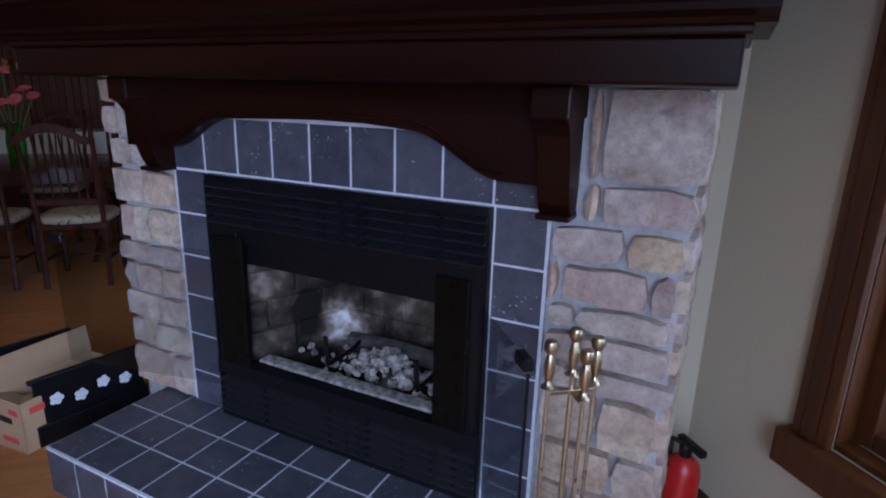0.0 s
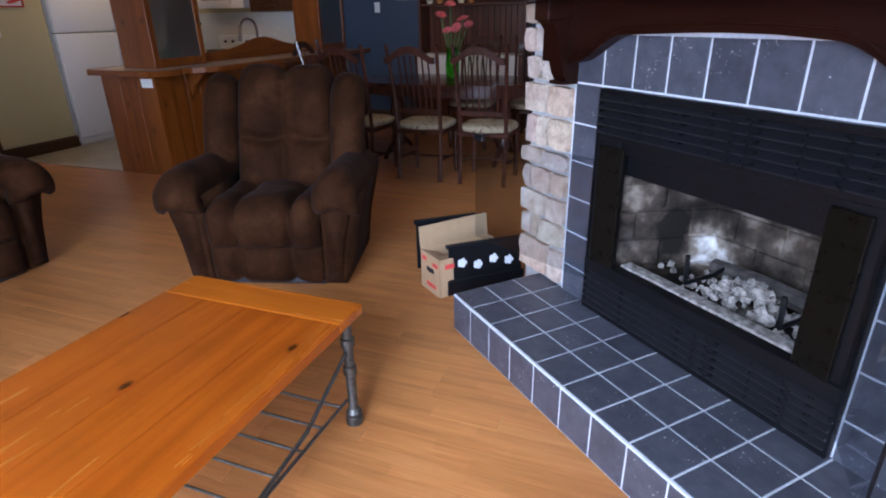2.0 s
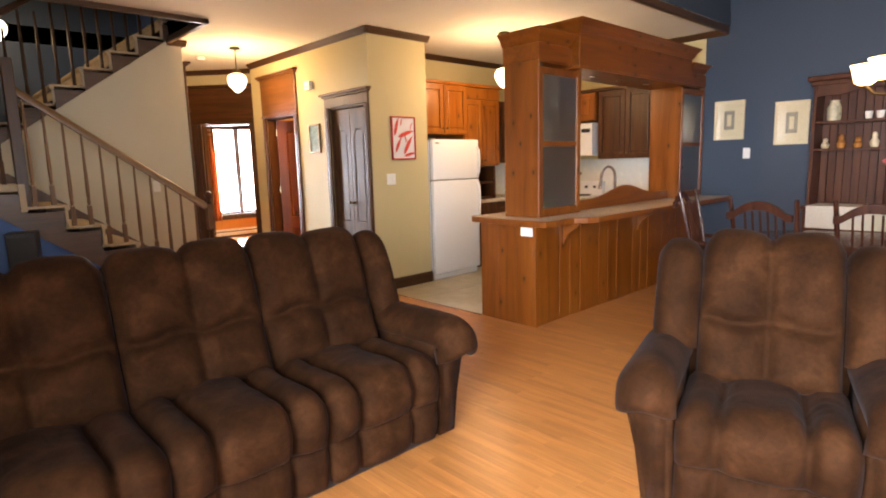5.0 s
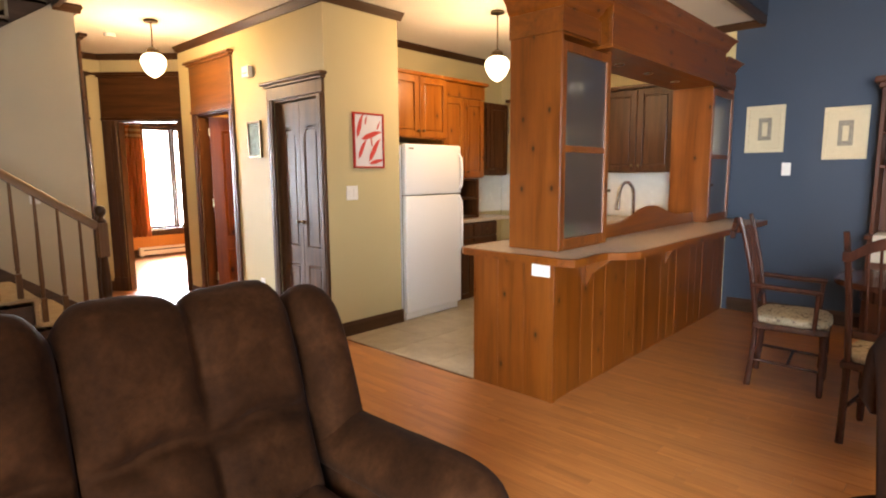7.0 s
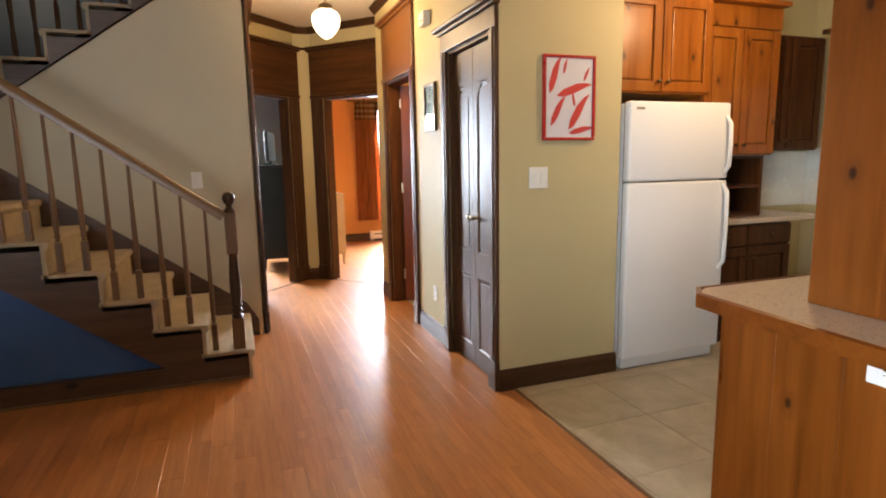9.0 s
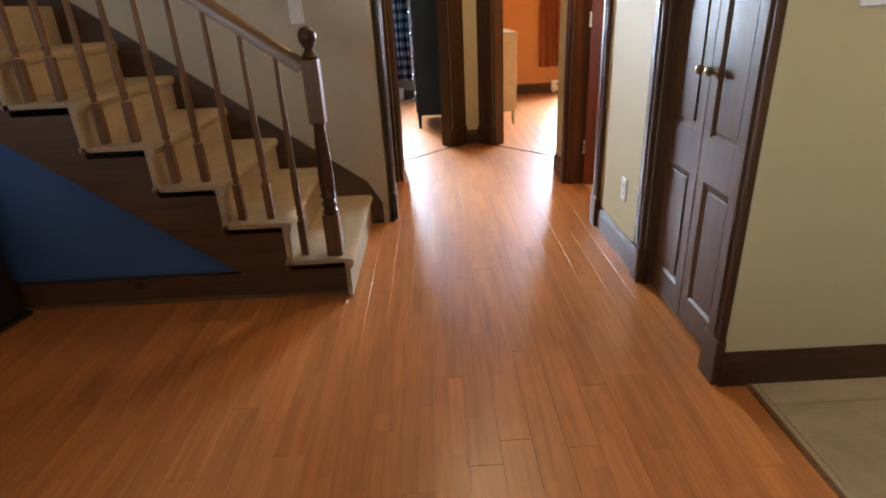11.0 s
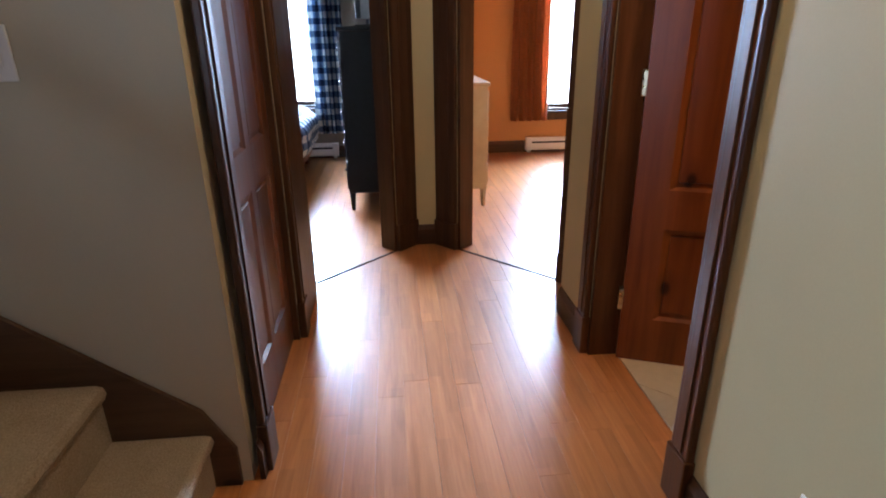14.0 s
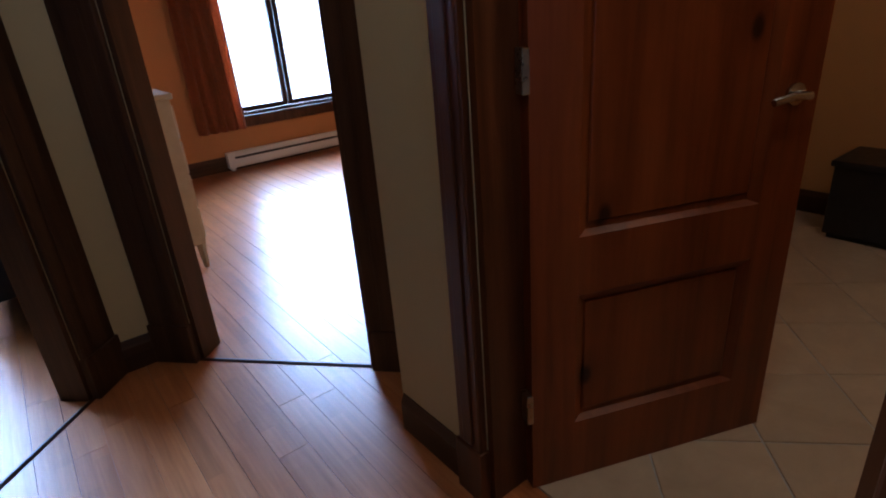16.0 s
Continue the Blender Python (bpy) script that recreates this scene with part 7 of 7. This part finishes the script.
def heater(m, length, label):
    h = thing("baseboard_heater", m, label, "heater")
    part("case", prism([(0, 0.03), (-0.055, 0.03), (-0.06, 0.05), (-0.06, 0.10), (-0.045, 0.125), (-0.045, 0.145), (-0.03, 0.165), (0, 0.165)], "x", 0, length), M_WHITE, h)
    part("slot", bx(0.06, length - 0.06, -0.0575, -0.0455, 0.106, 0.124), M_BLACKP, h, "dark air slot")
    part("end_cap", bx(-0.004, 0.06, -0.064, 0, 0.025, 0.168, 0.004), M_WHITE, h)
    part("end_cap", bx(length - 0.06, length + 0.004, -0.064, 0, 0.025, 0.168, 0.004), M_WHITE, h)
    part("foot", boxes((0.02, 0.05, -0.05, 0, 0, 0.03), (length - 0.05, length - 0.02, -0.05, 0, 0, 0.03)), M_WHITE, h)


heater(pose(-12.83, 4.22, 0, 0, 0, 90), 1.6, "white electric baseboard heater under the bedroom window")
heater(pose(-12.83, 0.55, 0, 0, 0, 90), 1.56, "white baseboard heater under the blue-curtained window")


def curtain(m, w, z0, z1, mat, label, band=None, folds=5):
    c = thing("curtain", m, label, "curtain")
    zm = z1 - 0.28 if band else z1

    def sheet(za, zb, rows):
        bm = bmesh.new()
        g = []
        for r in range(rows + 1):
            f = r / rows
            z = zb + (za - zb) * f
            g.append([bm.verts.new((w * (i / 40) * (0.92 + 0.08 * (zb - z + (z1 - zb)) / (z1 - z0)), 0.03 * math.sin(i / 40 * folds * 6.283 + 0.5 * math.sin(z * 2)) + 0.008 * math.sin(i * 1.3 + z * 3), z)) for i in range(41)])
        for r in range(rows):
            for i in range(40):
                bm.faces.new((g[r][i], g[r][i + 1], g[r + 1][i + 1], g[r + 1][i]))
        bmesh.ops.solidify(bm, geom=bm.faces[:], thickness=0.003)
        return bm
    part("cloth", sheet(z0, zm, 10), mat, c, "", True)
    if band:
        part("top_band", sheet(zm, z1, 3), band, c, "patterned top band", True)
    for i in range(folds + 1):
        part("ring", tube([(w * i / folds + 0.02 * math.cos(a * 0.5236), 0.0, z1 + 0.02 + 0.02 * math.sin(a * 0.5236)) for a in range(13)], 0.005, 6), M_BRONZE, c, "bronze curtain ring", True)
    return c


curtain(pose(-12.76, 4.02, 0, 0, 0, 90), 0.42, 0.36, 2.32, M_CURTAIN, "rust-orange curtain with a patterned top band", M_CURTAIN_TOP)
curtain(pose(-12.76, 1.90, 0, 0, 0, 90), 0.36, 0.28, 2.32, M_CHECK, "blue and white checked curtain")
for y0, y1 in ((3.92, 6.2), (0.3, 2.4)):
    rod = tagged(part("curtain_rod", joined(tube([(-12.76, y0, 2.34), (-12.76, y1, 2.34)], 0.011), lathe([(0.003, 0), (0.022, 0.02), (0.003, 0.04)], (-12.76, y0, 2.32), 10)), M_BRONZE, None, smooth=True), "thin bronze curtain rod above the window", "curtain rod")
bed = thing("bed", pose(-11.92, 1.13, 0), "bed with a blue checked quilt", "bed")
part("mattress", cushion(1.55, 1.55, 0.35, 0.2, 8, 4), M_CHECK, bed, "", True).matrix_local = pose(0, 0, 0.40)
part("quilt", cushion(1.62, 1.72, 0.42, 0.35, 10, 9, 0, 0.05), M_CHECK, bed, "blue checked quilt", True).matrix_local = pose(0, 0.0, 0.42)
part("bed_frame", bx(-0.72, 0.72, -0.70, 0.72, 0.10, 0.26, 0.02), M_DOOR, bed)
for x in (-0.66, 0.66):
    for y in (-0.64, 0.64):
        part("bed_leg", bx(x - 0.03, x + 0.03, y - 0.03, y + 0.03, 0, 0.10), M_DOOR, bed)
bench = thing("storage_bench", pose(-8.62, 5.84, 0), "low black storage bench against the bathroom wall", "bench")
part("body", bx(0, 1.25, 0.02, 0.35, 0.03, 0.38, 0.006), M_BLACKP, bench)
part("lid", bx(-0.012, 1.262, 0.0, 0.355, 0.38, 0.41, 0.006), M_BLACKP, bench, "black lid")
part("plinth", bx(0.02, 1.23, 0.04, 0.34, 0.0, 0.03), M_BLACKP, bench)
base_run("baseboard", pose(-9.02, 6.199, 0), 1.74)
base_run("baseboard", pose(-9.029, 3.78, 0, 0, 0, 90), 2.40)

# ---- floors laid piece by piece ----
def clipped(poly, x0, x1, y0, y1):
    """The part of a polygon that lies within a rectangle."""
    for k, lim, sg in ((0, x0, 1), (0, x1, -1), (1, y0, 1), (1, y1, -1)):
        out = []
        for p, q in zip(poly, poly[1:] + poly[:1]):
            a, b = sg * (p[k] - lim), sg * (q[k] - lim)
            if a >= 0:
                out.append(p)
            if a * b < 0:
                f = a / (a - b)
                out.append((p[0] + f * (q[0] - p[0]), p[1] + f * (q[1] - p[1])))
        poly = out
        if len(poly) < 3:
            return []
    return [(p[0], p[1]) for p in poly]



for (x0, x1, y0, y1, s, mat, name, turn, label) in ((-6.95, -4.70, 3.58, 6.84, 0.46, M_VINYL, "kitchen_floor", 0, "beige stone-look kitchen floor tiles"), (-9.02, -7.27, 3.60, 6.2, 0.33, M_BATHTILE, "bathroom_floor", 45, "cream bathroom floor tiles laid diagonally")):
    base = setting(name, boxes((x0, x1, y0, y1, -0.012, 0.001)), M_GROUT if turn else plain("vinyl_joint", (0.25, 0.21, 0.15), 0.6), label, "floor")
    g = 0.006 if turn else 0.003
    h = s / 2 - g / 2
    tm = mesh_of("floor_tile", bx(-h, h, -h, h, -0.002, 0.004, 0.0015, 1), mat)
    cx, cy = (x0 + x1) / 2, (y0 + y1) / 2
    n = 7
    for i in range(-n, n + 1):
        for j in range(-n, n + 1):
            q = pose(cx, cy, 0.002, 0, 0, turn) @ pose(i * s, j * s, 0)
            corners = [(q @ Vector((a, b, 0))).to_2d() for a, b in ((-h, -h), (h, -h), (h, h), (-h, h))]
            if all(x0 <= p.x <= x1 and y0 <= p.y <= y1 for p in corners):
                ob = new("floor_tile", tm)
                ob.parent = base
                ob.matrix_world = q
            else:
                cut = clipped(corners, x0, x1, y0, y1)
                if len(cut) > 2:
                    part("floor_tile", prism(cut, "z", 0.0, 0.006), mat, base)
setting("trim", bx(-6.18, -4.71, 3.565, 3.582, -0.002, 0.007, 0.002), M_OAK, "thin wood strip at the kitchen floor's edge", "trim")

# laminate boards: those along the walk as parts, the rest joined
PW, PL = 0.10, 1.22
plank_me = mesh_of("floor_board", bx(-PL / 2 + 0.0006, PL / 2 - 0.0006, -PW / 2 + 0.0004, PW / 2 - 0.0004, -0.010, 0.0, 0.00025, 1), M_PLANK)
rest = bmesh.new()
rng = random.Random(4)
count = 0
rows_n = int((6.85 + 3.3) / PW) + 1
for j in range(rows_n):
    y = -3.3 + PW * (j + 0.5)
    off = rng.random() * PL
    x = -12.85 - off
    while x < 1.25:
        xa, xb = max(x, -12.85), min(x + PL, 1.25)
        x += PL
        if xb - xa < 0.03:
            continue
        if xb > -9.02 and xa < -7.27 and 3.62 < y < 6.2:
            if xa < -9.08:
                xb = -9.03
            elif xb > -7.2:
                xa = -7.26
            else:
                continue
        if (-6.95 < (xa + xb) / 2 < -4.75 and y > 3.60):
            continue
        xm = (xa + xb) / 2
        near = (-9.9 < xm < -4.0 and 2.1 < y < 3.5) or (-6.9 < xm < -0.6 and 0.9 < y < 2.6)
        if near and xb - xa > PL - 0.01 and count < 300:
            ob = new("floor_board", plank_me)
            ob.parent = floor
            ob.location = (xm, y, 0)
            count += 1
        else:
            quad_box(rest, xa + 0.0008, xb - 0.0008, y - PW / 2 + 0.0008, y + PW / 2 - 0.0008, -0.010, 0.0)
tagged(part("floor_boards", rest, M_PLANK2, floor, "honey-brown laminate boards"), kind="stuff")
